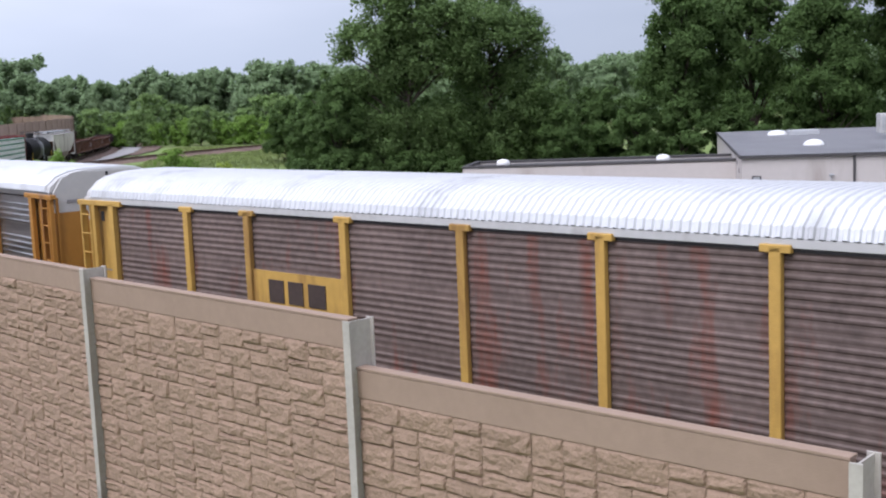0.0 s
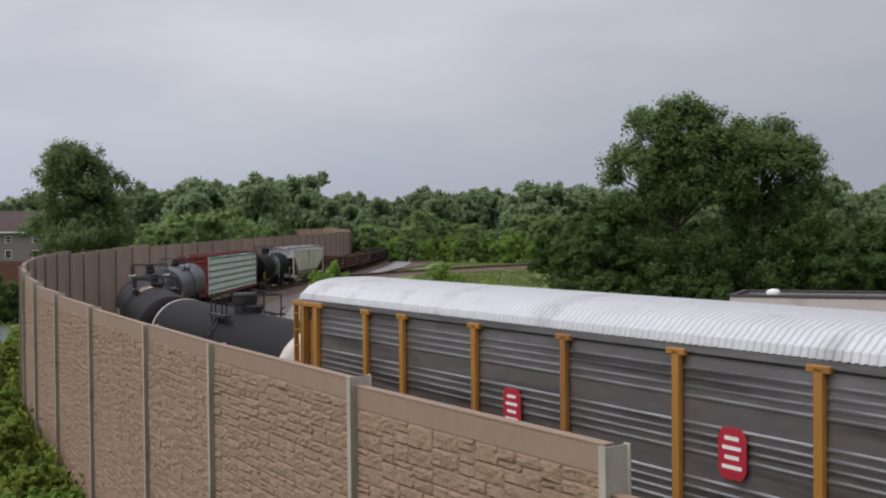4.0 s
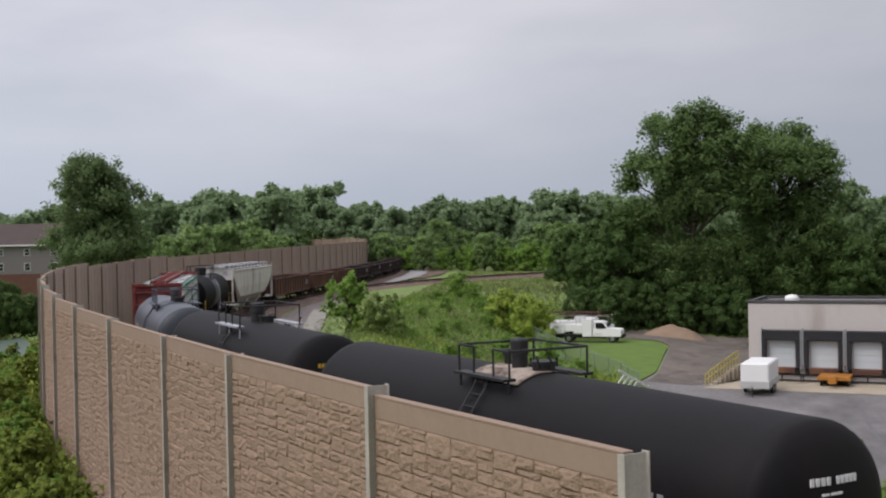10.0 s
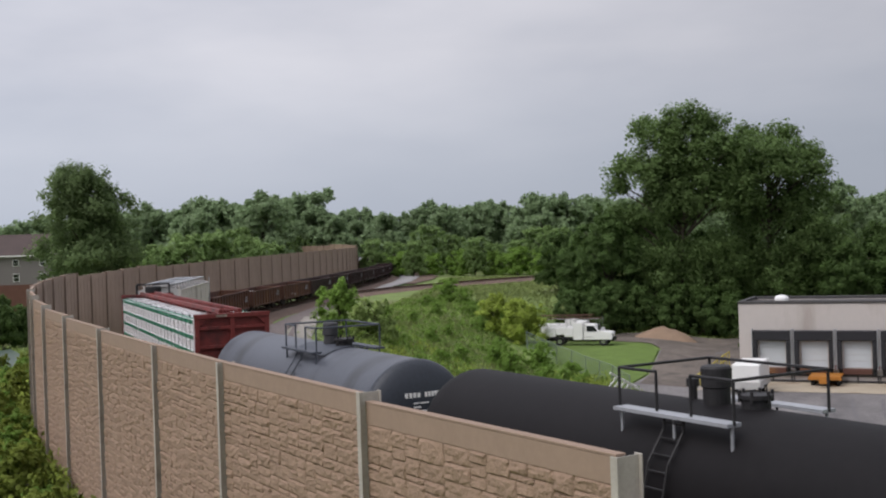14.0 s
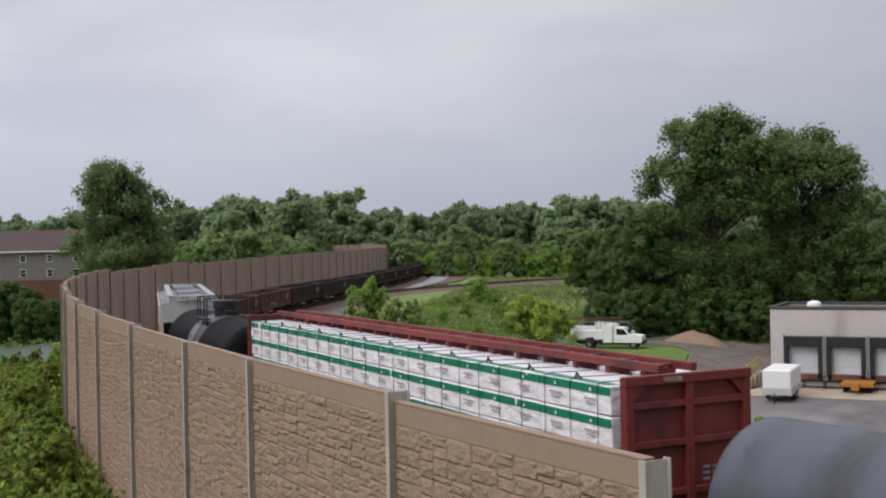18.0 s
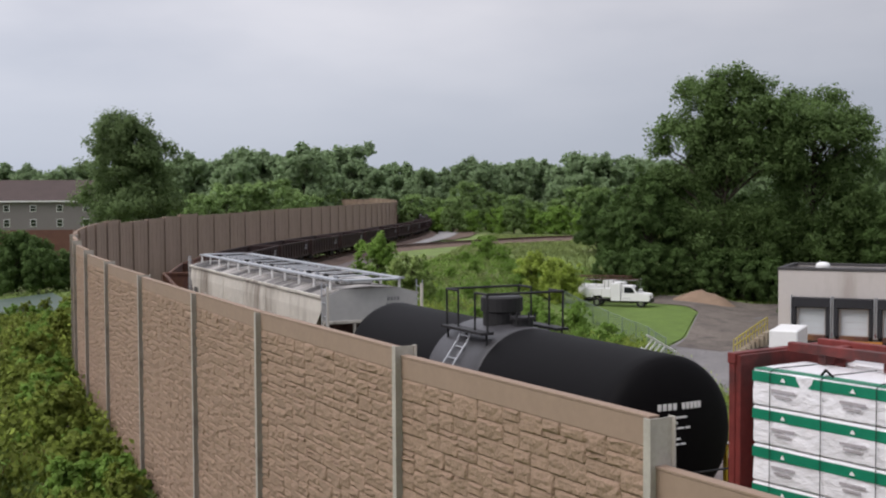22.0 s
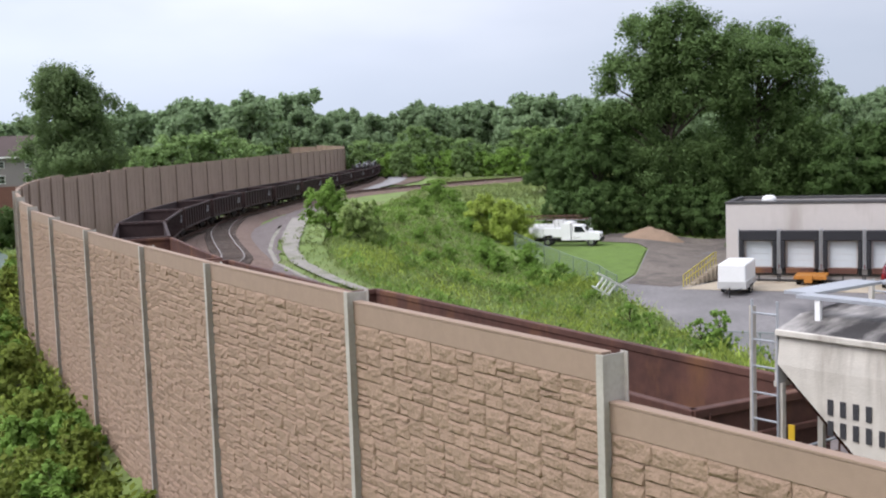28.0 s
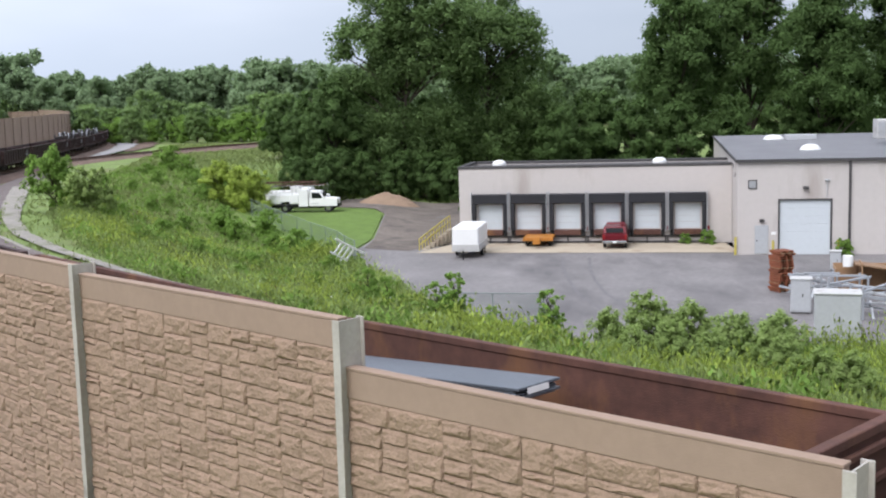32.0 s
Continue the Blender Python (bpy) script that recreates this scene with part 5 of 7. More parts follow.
M["plate_grey"] = mat("blue_grey_plate", (0.115, 0.13, 0.15), 0.4, 0.3, spread=0.15, scale=2)
M["scrap_pale"] = mat("pale_scrap", (0.315, 0.27, 0.247), 0.8, spread=0.3, scale=3)


def put(car, a, b, half):
    """Registers a car whose body spans a to b metres along the line at the start."""
    CARS.append((car, (a + b) / 2, half))


put(autorack(27.4, M["rack_brown"], M["yellow"], "brown weathered autorack with yellow posts and white roof", "panel", (-9.2, -7.08, -4.2, -1.3, 1.5, 4.27, 7.05, 9.25), 0.125), -16.0, 11.4, 10.2)
put(autorack(27.6, M["galv"], M["orange"], "galvanised silver autorack with orange posts and bright roof", "decals", (-9.45, -7.6, -4.5, -1.4, 1.65, 4.6, 7.58, 9.45)), 13.22, 40.82, 10.2)
put(tank_car(17.4, M["black_tank"], "black tank car with a cream-painted end", dict(cap_end=1, rims=(-1, 1), pl=1.95, pw=2.0, px=0.45, dome=0.8, ink=M["ink_soft"])), 42.45, 59.85, 6.5)
put(tank_car(18.0, M["black_tank"], "long black tank car with tan pad under its fittings", dict(deck=M["deck_tan"], pl=2.15, pw=2.0, dome=0.36, rail_h=0.52)), 61.5, 79.5, 6.8)
put(tank_car(16.0, M["black_tank"], "black tank car with yellow stencils on its end", dict(pl=2.8, pw=2.2, px=0.3, dome=0.48, ink=M["yellow_ink"], deck_mat=M["walkway"])), 81.55, 97.55, 5.7)
M["navy_end"] = mat("navy_tank_end", (0.0263, 0.0315, 0.0413), 0.5, spread=0.2)
M["rail_blue"] = mat("dark_blue_grey_rail", (0.0525, 0.06, 0.075), 0.6, spread=0.15)
put(tank_car(14.3, M["grey_tank"], "weathered blue-grey tank car", dict(px=1.0, pl=2.6, pw=2.0, dome=0.42, deck=M["rail_blue"], housing=M["ink"], ladder_mat=M["rail_blue"], rail_mat=M["rail_blue"], r=1.46, cap_end=1, cap_mat=M["navy_end"], cap_label="dark navy tank end")), 100.1, 114.4, 5.1)
put(centrebeam(22.95), 115.9, 138.85, 8.6)
put(tank_car(13.4, M["black_fresh"], "short black tank car with a grey band round its middle", dict(pl=2.05, pw=2.0, dome=0.9, arched=True, rail_h=0.8, band=M["grey_band"], strips=(-2.75, -1.55, 1.55, 2.75), ladder_mat=M["walkway"])), 141.7, 155.1, 4.5)
put(hopper_car(19.1), 156.25, 175.35, 7.2)
put(gondola(17.6, M["rust"], "long empty gondola with rust-brown inside", None, 2.71), 176.4, 194.0, 6.9)
_g = 195.5
_loads = {0: "plate", 1: "scrap", 2: None, 12: "heap", 13: "heap", 14: "heap"}
for i_ in range(18):
    mt = M["rust"] if i_ in (0, 1) else M["rust_dark"]
    lab = {"plate": "rusty gondola holding a bundle of grey steel", "scrap": "rusty gondola with loose scrap on its floor", "heap": "dark gondola loaded with steel wheels above the rim", None: "dark empty gondola with rusty ribs"}[_loads.get(i_)]
    put(gondola(13.9, mt, lab, _loads.get(i_)), _g, _g + 13.9, 4.9)
    _g += 15.1


def car_pose(s, half):
    """Where a car stands when its middle is at s: both bogies lie on the line."""
    ax, ay, _ = line(s - half); bx, by, _ = line(s + half)
    return pose((ax + bx) / 2, (ay + by) / 2, 0, 0, 0, math.degrees(math.atan2(ay - by, ax - bx)))


def motions():
    for car, s0, half in CARS:
        walk(car, [(t, car_pose(s0 - SPEED * t, half)) for t in np.arange(0, 32.01, 1.0).tolist()])

# ---- the yard: paving, dock building, main building ----
def at(az, d):
    """A plan point by bearing (degrees to the left of straight ahead) and distance."""
    return -d * math.sin(radians(az)), d * math.cos(radians(az))


FACE = -12.0                      # the buildings' front runs this way
U_ = Vector((math.cos(radians(FACE)), math.sin(radians(FACE)), 0))   # along the front
V_ = Vector((-U_.y, U_.x, 0))                                         # into the building
DOCK = Vector((3.2, 98.5, LOT))
HALL = Vector((23.7, 86.6, LOT))


def frame_at(origin, du=0.0, dv=0.0, dz=0.0, turn=0.0):
    p = origin + U_ * du + V_ * dv
    return pose(p.x, p.y, p.z + dz, 0, 0, FACE + turn)


patch("asphalt_yard", [(-6.2, 93.0), (-3.5, 84), (1, 66), (4.5, 55), (24, 54), (46, 54), (60, 70), (60, 86), (24.5, 87.0), (24.6, 91.6), (1.0, 97.0), (2.6, 108), (3.2, 128), (-4.6, 131), (-3.8, 118), (-4.4, 103)],
      0.035, M["asphalt"], "worn grey asphalt yard with darker patches", "pavement")
patch("gravel_driveway", [(-5.0, 97.0), (-4.3, 103), (-3.7, 117.5), (-5.0, 122.5), (-9.0, 125.0), (-10.5, 128.5), (-9.5, 133.5), (6.5, 135.5), (8.5, 128), (4.6, 108), (3.0, 98.6), (0.9, 97.2), (-1.2, 94.5)], 0.055, mat("worn_drive", (0.135, 0.112, 0.094), 0.9, spread=0.4, scale=1.2, bump=0.6, bump_scale=20, stain=(0.06, 0.05, 0.044), stain_scale=0.45, stain_amount=0.42), "pitted brown-grey gravel drive", "driveway")
patch("concrete_apron", [(-0.6, 93.0), (24.2, 87.6), (24.6, 93.6), (3.0, 98.2), (2.2, 97.4)], 0.065, M["concrete"], "stained concrete apron before the loading docks", "pavement")
M["tyre_rubber_mark"] = mat("tyre_rubber_mark", (0.12, 0.112, 0.115), 0.7, spread=0.3, scale=4, bump=0.1)
for a in (((10.6, 87.6, 0.11), (10.0, 82.5, 0.11), (9.7, 77.0, 0.11), (9.6, 71.0, 0.11), (10.2, 66.0, 0.11)), ((12.6, 87.2, 0.11), (11.8, 81.5, 0.11), (11.4, 76.5, 0.11), (11.3, 71.0, 0.11), (11.8, 66.5, 0.11))):
    ribbon("tyre_mark", a, M["tyre_rubber_mark"], "dark curved tyre mark on the asphalt", "tyre mark", 0.045)
patch("lawn", [(-6.4, 93.6), (-4.6, 103), (-4.0, 117), (-5.2, 122), (-9, 124.5), (-17.5, 124), (-19, 118), (-14.5, 108), (-10, 99)], 0.05,
      mat("mown_grass", (0.098, 0.155, 0.028), 0.95, spread=0.3, scale=2.5, bump=0.5, bump_scale=25), "mown bright green lawn", "lawn")
TRAIL = [(*line(-20, 12.5)[:2], 0.5), (*line(0, 12.2)[:2], 0.5), (*line(22, 12.0)[:2], 0.5), (-17.2, 61.4, 0.5), (-21.2, 67.0, 0.52), (-25.7, 74.7, 0.55), (-29.6, 84.0, 0.6), (-33.0, 93.9, 0.85), (-38.0, 110.0, 0.9), (-41.2, 121.0, 1.0)]
ribbon("gravel_trail", TRAIL, M["gravel"], "pale two-track gravel trail beside the railway", "trail", 0.13)
ribbon("gravel_trail", [(p[0] - 1.4, p[1] - 0.6, 0.16) for p in TRAIL[2:-1]], M["gravel"], "faint second rut of the gravel trail", "trail", 0.12)
ribbon("gravel_shoulder", [(*line(s_, o_)[:2], w_) for s_, o_, w_ in ((-20, 7.6, 1.4), (30, 7.6, 1.5), (60, 7.3, 1.5), (80, 7.0, 1.6), (100, 6.2, 1.7), (116, 5.2, 1.5), (135, 4.2, 1.2))], mat("grey_ballast_shoulder", (0.14, 0.115, 0.108), 0.95, spread=0.35, scale=9, bump=0.8, bump_scale=25), "grey gravel shoulder of the curve", "gravel", 0.12)
ribbon("access_road", [(*line(s_, o_)[:2], w_) for s_, o_, w_ in ((166, 4.2, 0.4), (178, 4.4, 0.8), (192, 4.6, 1.3), (210, 5.1, 1.8), (236, 5.4, 2.0), (262, 5.0, 1.7), (290, 4.4, 1.4), (320, 4.2, 1.3))], mat("pale_road", (0.25, 0.24, 0.235), 0.9, spread=0.12, scale=3, bump=0.3), "pale access road round the curve", "road", 0.3)
ribbon("dirt_verge", [(*line(s_, o_)[:2], w_) for s_, o_, w_ in ((200, 7.4, 0.8), (222, 8.6, 2.0), (240, 9.0, 2.6), (262, 8.4, 2.4), (290, 7.2, 2.0))], mat("bare_dirt", (0.115, 0.078, 0.056), 0.95, spread=0.3, scale=2, bump=0.6, bump_scale=12), "bare brown dirt between the curve and the branch track", "dirt", 0.2)


def dock_building():
    L, D, Hh = 22.5, 7.5, 6.35
    b = thing("dock_building", "putty-coloured flat-roofed dock building with six loading doors", "building")
    b.matrix_world = frame_at(DOCK)
    # front wall pieces round the door openings
    n, pitch, x0 = 6, 3.27, 1.1
    ow, z0, z1 = 2.05, 1.25, 3.3
    xs = [x0 + pitch * i + 0.5 for i in range(n)]
    bm = B()
    cur = 0.0
    for x in xs:
        box(bm, cur, x, 0, 0.25, 0, Hh)
        box(bm, x, x + ow, 0, 0.25, 0, z0); box(bm, x, x + ow, 0, 0.25, z1, Hh)
        cur = x + ow
    box(bm, cur, L, 0, 0.25, 0, Hh)
    box(bm, 0, 0.25, 0.25, D, 0, Hh); box(bm, 0.25, L, D - 0.25, D, 0, Hh)
    bmesh.ops.remove_doubles(bm, verts=bm.verts, dist=0.001)
    part("wall", bm, M["building"], b)
    bm = B(); box(bm, 0.25, L, 0.25, D - 0.25, Hh - 0.35, Hh - 0.1)
    part("roof", bm, M["dark_trim"], b, "dark felted flat roof")
    bm = B(); box(bm, -0.06, L + 0.02, -0.06, 0.32, Hh, Hh + 0.22, 0.02); box(bm, -0.06, 0.32, 0.33, D + 0.06, Hh, Hh + 0.22, 0.02); box(bm, 0.33, L, D - 0.3, D + 0.06, Hh, Hh + 0.22, 0.02)
    part("parapet_trim", bm, M["dark_trim"], b, "dark metal parapet trim")
    for i, x in enumerate(xs):
        c = x + ow / 2
        w = pitch - 0.32
        seal = new("dock_seal"); seal.parent = b
        tagged(seal, "black padded dock seal")
        for a0, a1, q0, q1, nm in ((c - w / 2, x - 0.12, z0 - 0.1, z1 + 0.1, "side_pad"), (x + ow + 0.12, c + w / 2, z0 - 0.1, z1 + 0.1, "side_pad"), (c - w / 2, c + w / 2, z1 + 0.1, z1 + 0.92, "head_pad")):
            bm = B(); box(bm, a0, a1, -0.55, 0.0, q0, q1, 0.06)
            part(nm, bm, M["dock_pad"], seal)
        bm = B()
        for k in range(2):
            s_ = (-1, 1)[k]
            for j in range(5):
                v = [bm.verts.new(p) for p in ((c + s_ * (ow / 2 + 0.14), -0.56, z0 + 0.2 + 0.5 * j), (c + s_ * (w / 2 - 0.03), -0.56, z0 + 0.4 + 0.5 * j), (c + s_ * (w / 2 - 0.03), -0.56, z0 + 0.45 + 0.5 * j), (c + s_ * (ow / 2 + 0.14), -0.56, z0 + 0.25 + 0.5 * j))]
                bm.faces.new(v)
        tagged(part("pleat", bm, M["ink"], seal), kind="stuff")
        for a in (c - w / 2 - 0.1, c + w / 2 + 0.04):
            bm = B(); box(bm, a, a + 0.06, -0.5, 0.02, z0 - 0.2, z1 + 1.05)
            part("edge_strip", bm, M["grey_paint"], b)
        bm = B()
        for j in range(4):
            zz = z0 + (z1 - z0) * j / 4
            box(bm, x + 0.02, x + ow - 0.02, 0.08, 0.13, zz + 0.008, zz + (z1 - z0) / 4 - 0.008, 0.006)
        part("overhead_door", bm, M["door_white"], b, "white sectional overhead door")
        bm = B(); box(bm, c - 1.1, c + 1.1, -0.42, -0.002, z0 - 0.5, z0 - 0.06, 0.02)
        part("dock_leveller", bm, M["rust"], b)
        for s_ in (-1, 1):
            bm = B(); box(bm, c + s_ * 1.28 - 0.13, c + s_ * 1.28 + 0.13, -0.30, -0.002, z0 - 0.65, z0 - 0.12, 0.02)
            part("bumper", bm, M["tyre"], b)
        bm = B(); box(bm, c + pitch / 2 - 0.13, c + pitch / 2 + 0.13, -0.18, -0.002, z0 - 0.15, z0 + 0.2, 0.02)
        part("dock_light", bm, M["red_light"], b, "red dock signal lamp")
        bm = B(); box(bm, c - 1.62, c + 1.6, -0.16, -0.002, 0.55, 0.67); box(bm, c - 1.62, c + 1.6, -0.16, -0.002, 0.12, 0.22)
        for a in (-1.6, 0, 1.5):
            box(bm, c + a - 0.05, c + a + 0.05, -0.15, -0.002, 0, 0.66)
        part("guard_rail", bm, M["dark_trim"], b)
    for x in (3.0, 16.7):
        bm = B(); lathe(bm, [(Hh + 0.1, 0.55), (Hh + 0.45, 0.6), (Hh + 0.62, 0.5), (Hh + 0.72, 0.28), (Hh + 0.75, 0.02)], 20, "z"); bmesh.ops.translate(bm, verts=bm.verts, vec=(x, 3.4, -0.2))
        part("roof_ventilator", bm, M["white_paint"], b, "white domed roof ventilator", True)
    return b


def main_building():
    L, D, H0, H1 = 44.0, 46.0, 7.1, 7.25
    b = thing("warehouse", "putty-coloured metal warehouse with a low grey roof", "building")
    b.matrix_world = frame_at(HALL)
    dx0, dx1, dz = 3.05, 6.7, 4.1
    bm = B()
    box(bm, 0, dx0, 0, 0.25, 0, H0); box(bm, dx0, dx1, 0, 0.25, dz, H0); box(bm, dx1, L, 0, 0.25, 0, H0)
    v = [bm.verts.new(p) for p in ((0, 0.25, 0), (0, D, 0), (0, D, H1), (0, 0.25, H0), (0.25, 0.25, 0), (0.25, D, 0), (0.25, D, H1), (0.25, 0.25, H0))]
    for f in ((0, 3, 2, 1), (4, 5, 6, 7), (0, 1, 5, 4), (3, 7, 6, 2), (1, 2, 6, 5), (0, 4, 7, 3)):
        bm.faces.new([v[i] for i in f])
    box(bm, 0.25, L, D - 0.25, D, 0, H1); box(bm, L - 0.25, L, 0.25, D - 0.25, 0, H0)
    part("wall", bm, M["building"], b)
    bm = B()
    for i in range(60):
        x = 0.4 + i * 0.72
        if not dx0 - 0.1 < x < dx1 + 0.1:
            box(bm, x, x + 0.03, -0.012, -0.001, 0.05, H0 - 0.02)
    part("siding_ribs", bm, M["building"], b)
    bm = B()
    q = [bm.verts.new(p) for p in ((-0.1, -0.15, H0 + 0.02), (L, -0.15, H0 + 0.02), (L, D, H1 + 0.02), (-0.1, D, H1 + 0.02))]
    bm.faces.new(q); bmesh.ops.solidify(bm, geom=bm.faces[:], thickness=0.12)
    part("roof", bm, M["roof"], b, "pale grey metal roof")
    bm = B(); box(bm, -0.16, L, -0.26, -0.14, H0 - 0.12, H0 + 0.1); part("gutter", bm, M["dark_trim"], b)
    bm = B(); box(bm, -0.17, -0.09, -0.14, D, -0.12, 0.1, m=Matrix.Translation((0, 0, H0)) @ Matrix.Rotation(math.atan2(H1 - H0, D), 4, "X")); part("rake_trim", bm, M["dark_trim"], b)
    bm = B(); box(bm, 7.95, 8.12, -0.14, -0.002, 0.1, H0 - 0.1, 0.02); part("downpipe", bm, M["dark_trim"], b)
    door = new("overhead_door"); door.parent = b
    tagged(door, "tall white sectional door")
    for j in range(7):
        bm = B(); box(bm, dx0 + 0.02, dx1 - 0.02, 0.1, 0.15, dz * j / 7 + 0.003, dz * (j + 1) / 7 - 0.003, 0.004)
        part("door_panel", bm, M["door_white"], door)
    bm = B(); box(bm, dx0 - 0.12, dx0, -0.03, 0.2, 0, dz + 0.12); box(bm, dx1, dx1 + 0.12, -0.03, 0.2, 0, dz + 0.12); box(bm, dx0, dx1, -0.03, 0.2, dz, dz + 0.12)
    part("door_frame", bm, M["dark_trim"], b)
    for x in (dx0 - 0.5, dx1 + 0.5):
        bm = B(); rod(bm, (x, -0.5, 0), (x, -0.5, 1.15), 0.1, 12); part("bollard", bm, M["yellow_safety"], b, "yellow steel bollard")
    bm = B(); rod(bm, (-0.15, -0.2, 0), (-0.15, -0.2, 1.4), 0.09, 12); part("bollard", bm, M["yellow_safety"], b, "yellow corner guard")
    bm = B(); box(bm, 1.25, 2.25, -0.05, -0.002, 0.1, 2.25, 0.01); door = part("personnel_door", bm, M["grey_paint"], b, "grey steel personnel door")
    bm = B(); rod(bm, (1.4, -0.09, 1.1), (1.4, -0.05, 1.1), 0.05, 8); part("door_knob", bm, M["chrome"], door)
    bm = B(); box(bm, 1.6, 1.95, -0.2, -0.002, 2.5, 2.72, 0.02); part("wall_lamp", bm, M["dark_trim"], b)
    bm = B(); box(bm, 2.45, 2.8, -0.03, -0.002, 1.55, 1.75); part("notice_plate", bm, M["white_paint"], b)
    for a0, a1, q0, q1 in ((0.75, 1.4, 5.0, 5.06), (0.75, 1.4, 5.6, 5.66), (0.75, 0.82, 5.06, 5.6), (1.33, 1.4, 5.06, 5.6)):
        bm = B(); box(bm, a0, a1, -0.06, -0.002, q0, q1); part("louvre_frame", bm, M["dark_trim"], b)
    bm = B()
    for j in range(6):
        box(bm, 0.83, 1.32, -0.04, -0.004, 5.08 + j * 0.085, 5.14 + j * 0.085)
    part("louvre", bm, M["grey_paint"], b)
    bm = B(); box(bm, 4.7, 5.1, -0.35, -0.002, 4.95, 5.15, 0.03); part("flood_lamp", bm, M["dark_trim"], b)
    bm = B(); rod(bm, (6.4, -0.1, 4.3), (6.4, -0.1, 5.6), 0.03, 6); rod(bm, (6.25, -0.15, 5.6), (6.6, -0.15, 5.6), 0.07, 8); part("conduit", bm, M["grey_paint"], b)
    for y, z in ((3.0, 5.7), (5.6, 6.2)):
        bm = B(); box(bm, -0.05, -0.002, y, y + 0.18, z, z + 0.35); part("vent_slot", bm, M["dark_trim"], b)
    for x, y, r in ((5.5, 34, 1.0), (6.7, 13, 0.85)):
        zz = H0 + (H1 - H0) * y / D
        bm = B(); lathe(bm, [(zz - 0.05, r), (zz + 0.12, r * 1.03), (zz + 0.38, r * 0.75), (zz + 0.5, 0.3), (zz + 0.52, 0.02)], 20, "z"); bmesh.ops.translate(bm, verts=bm.verts, vec=(x, y, 0))
        part("roof_dome", bm, M["white_paint"], b, "white roof dome", True)
    bm = B(); box(bm, 6.6, 9.6, 33, 35, H1 - 0.2, H1 + 0.45, 0.03); part("roof_curb", bm, M["grey_paint"], b)
    bm = B(); box(bm, 13.2, 15.4, 20, 22.2, H0 + 0.6, H0 + 2.3, 0.04); unit = part("rooftop_unit", bm, M["endwhite"], b, "pale rooftop air unit")
    bm = B()
    for j in range(8):
        box(bm, 13.3, 15.3, 19.96, 19.995, H0 + 0.85 + 0.16 * j, H0 + 0.93 + 0.16 * j)
    part("grille", bm, M["grey_paint"], unit)
    bm = B(); box(bm, 20.8, 23.5, 24.5, 26.4, H0 + 0.3, H0 + 1.5, 0.04); part("rooftop_unit", bm, M["grey_paint"], b)
    return b


dock_building()
main_building()


# ---- vehicles ----
def wheel_part(parent, x, y, r, w=0.22, name="wheel"):
    wobj = new(name); wobj.parent = parent; wobj.location = (x, y, r)
    bm = B(); rod(bm, (0, -w / 2, 0), (0, w / 2, 0), r, 20); part("tyre", bm, M["tyre"], wobj)
    bm = B(); rod(bm, (0, -w / 2 - 0.01, 0), (0, w / 2 + 0.01, 0), r * 0.58, 14); part("rim", bm, M["chrome"], wobj)


def side_shape(bm, pts, y0, y1, inset=0.0):
    """A vehicle body from its side outline (x, z); upper points lean inwards."""
    zmax = max(z for _, z in pts); zmin = min(z for _, z in pts)
    def yy(z, y):
        return y * (1 - inset * max(0, (z - zmin) / (zmax - zmin) - 0.5))
    a = [bm.verts.new((x, yy(z, y0), z)) for x, z in pts]; b = [bm.verts.new((x, yy(z, y1), z)) for x, z in pts]
    n = len(pts)
    for i in range(n):
        bm.faces.new((a[i], a[(i + 1) % n], b[(i + 1) % n], b[i]))
    bm.faces.new(a[::-1]); bm.faces.new(b)
    bmesh.ops.recalc_face_normals(bm, faces=bm.faces)
    bmesh.ops.bevel(bm, geom=[e for e in bm.edges], offset=0.03, segments=1, affect="EDGES")
    return bm


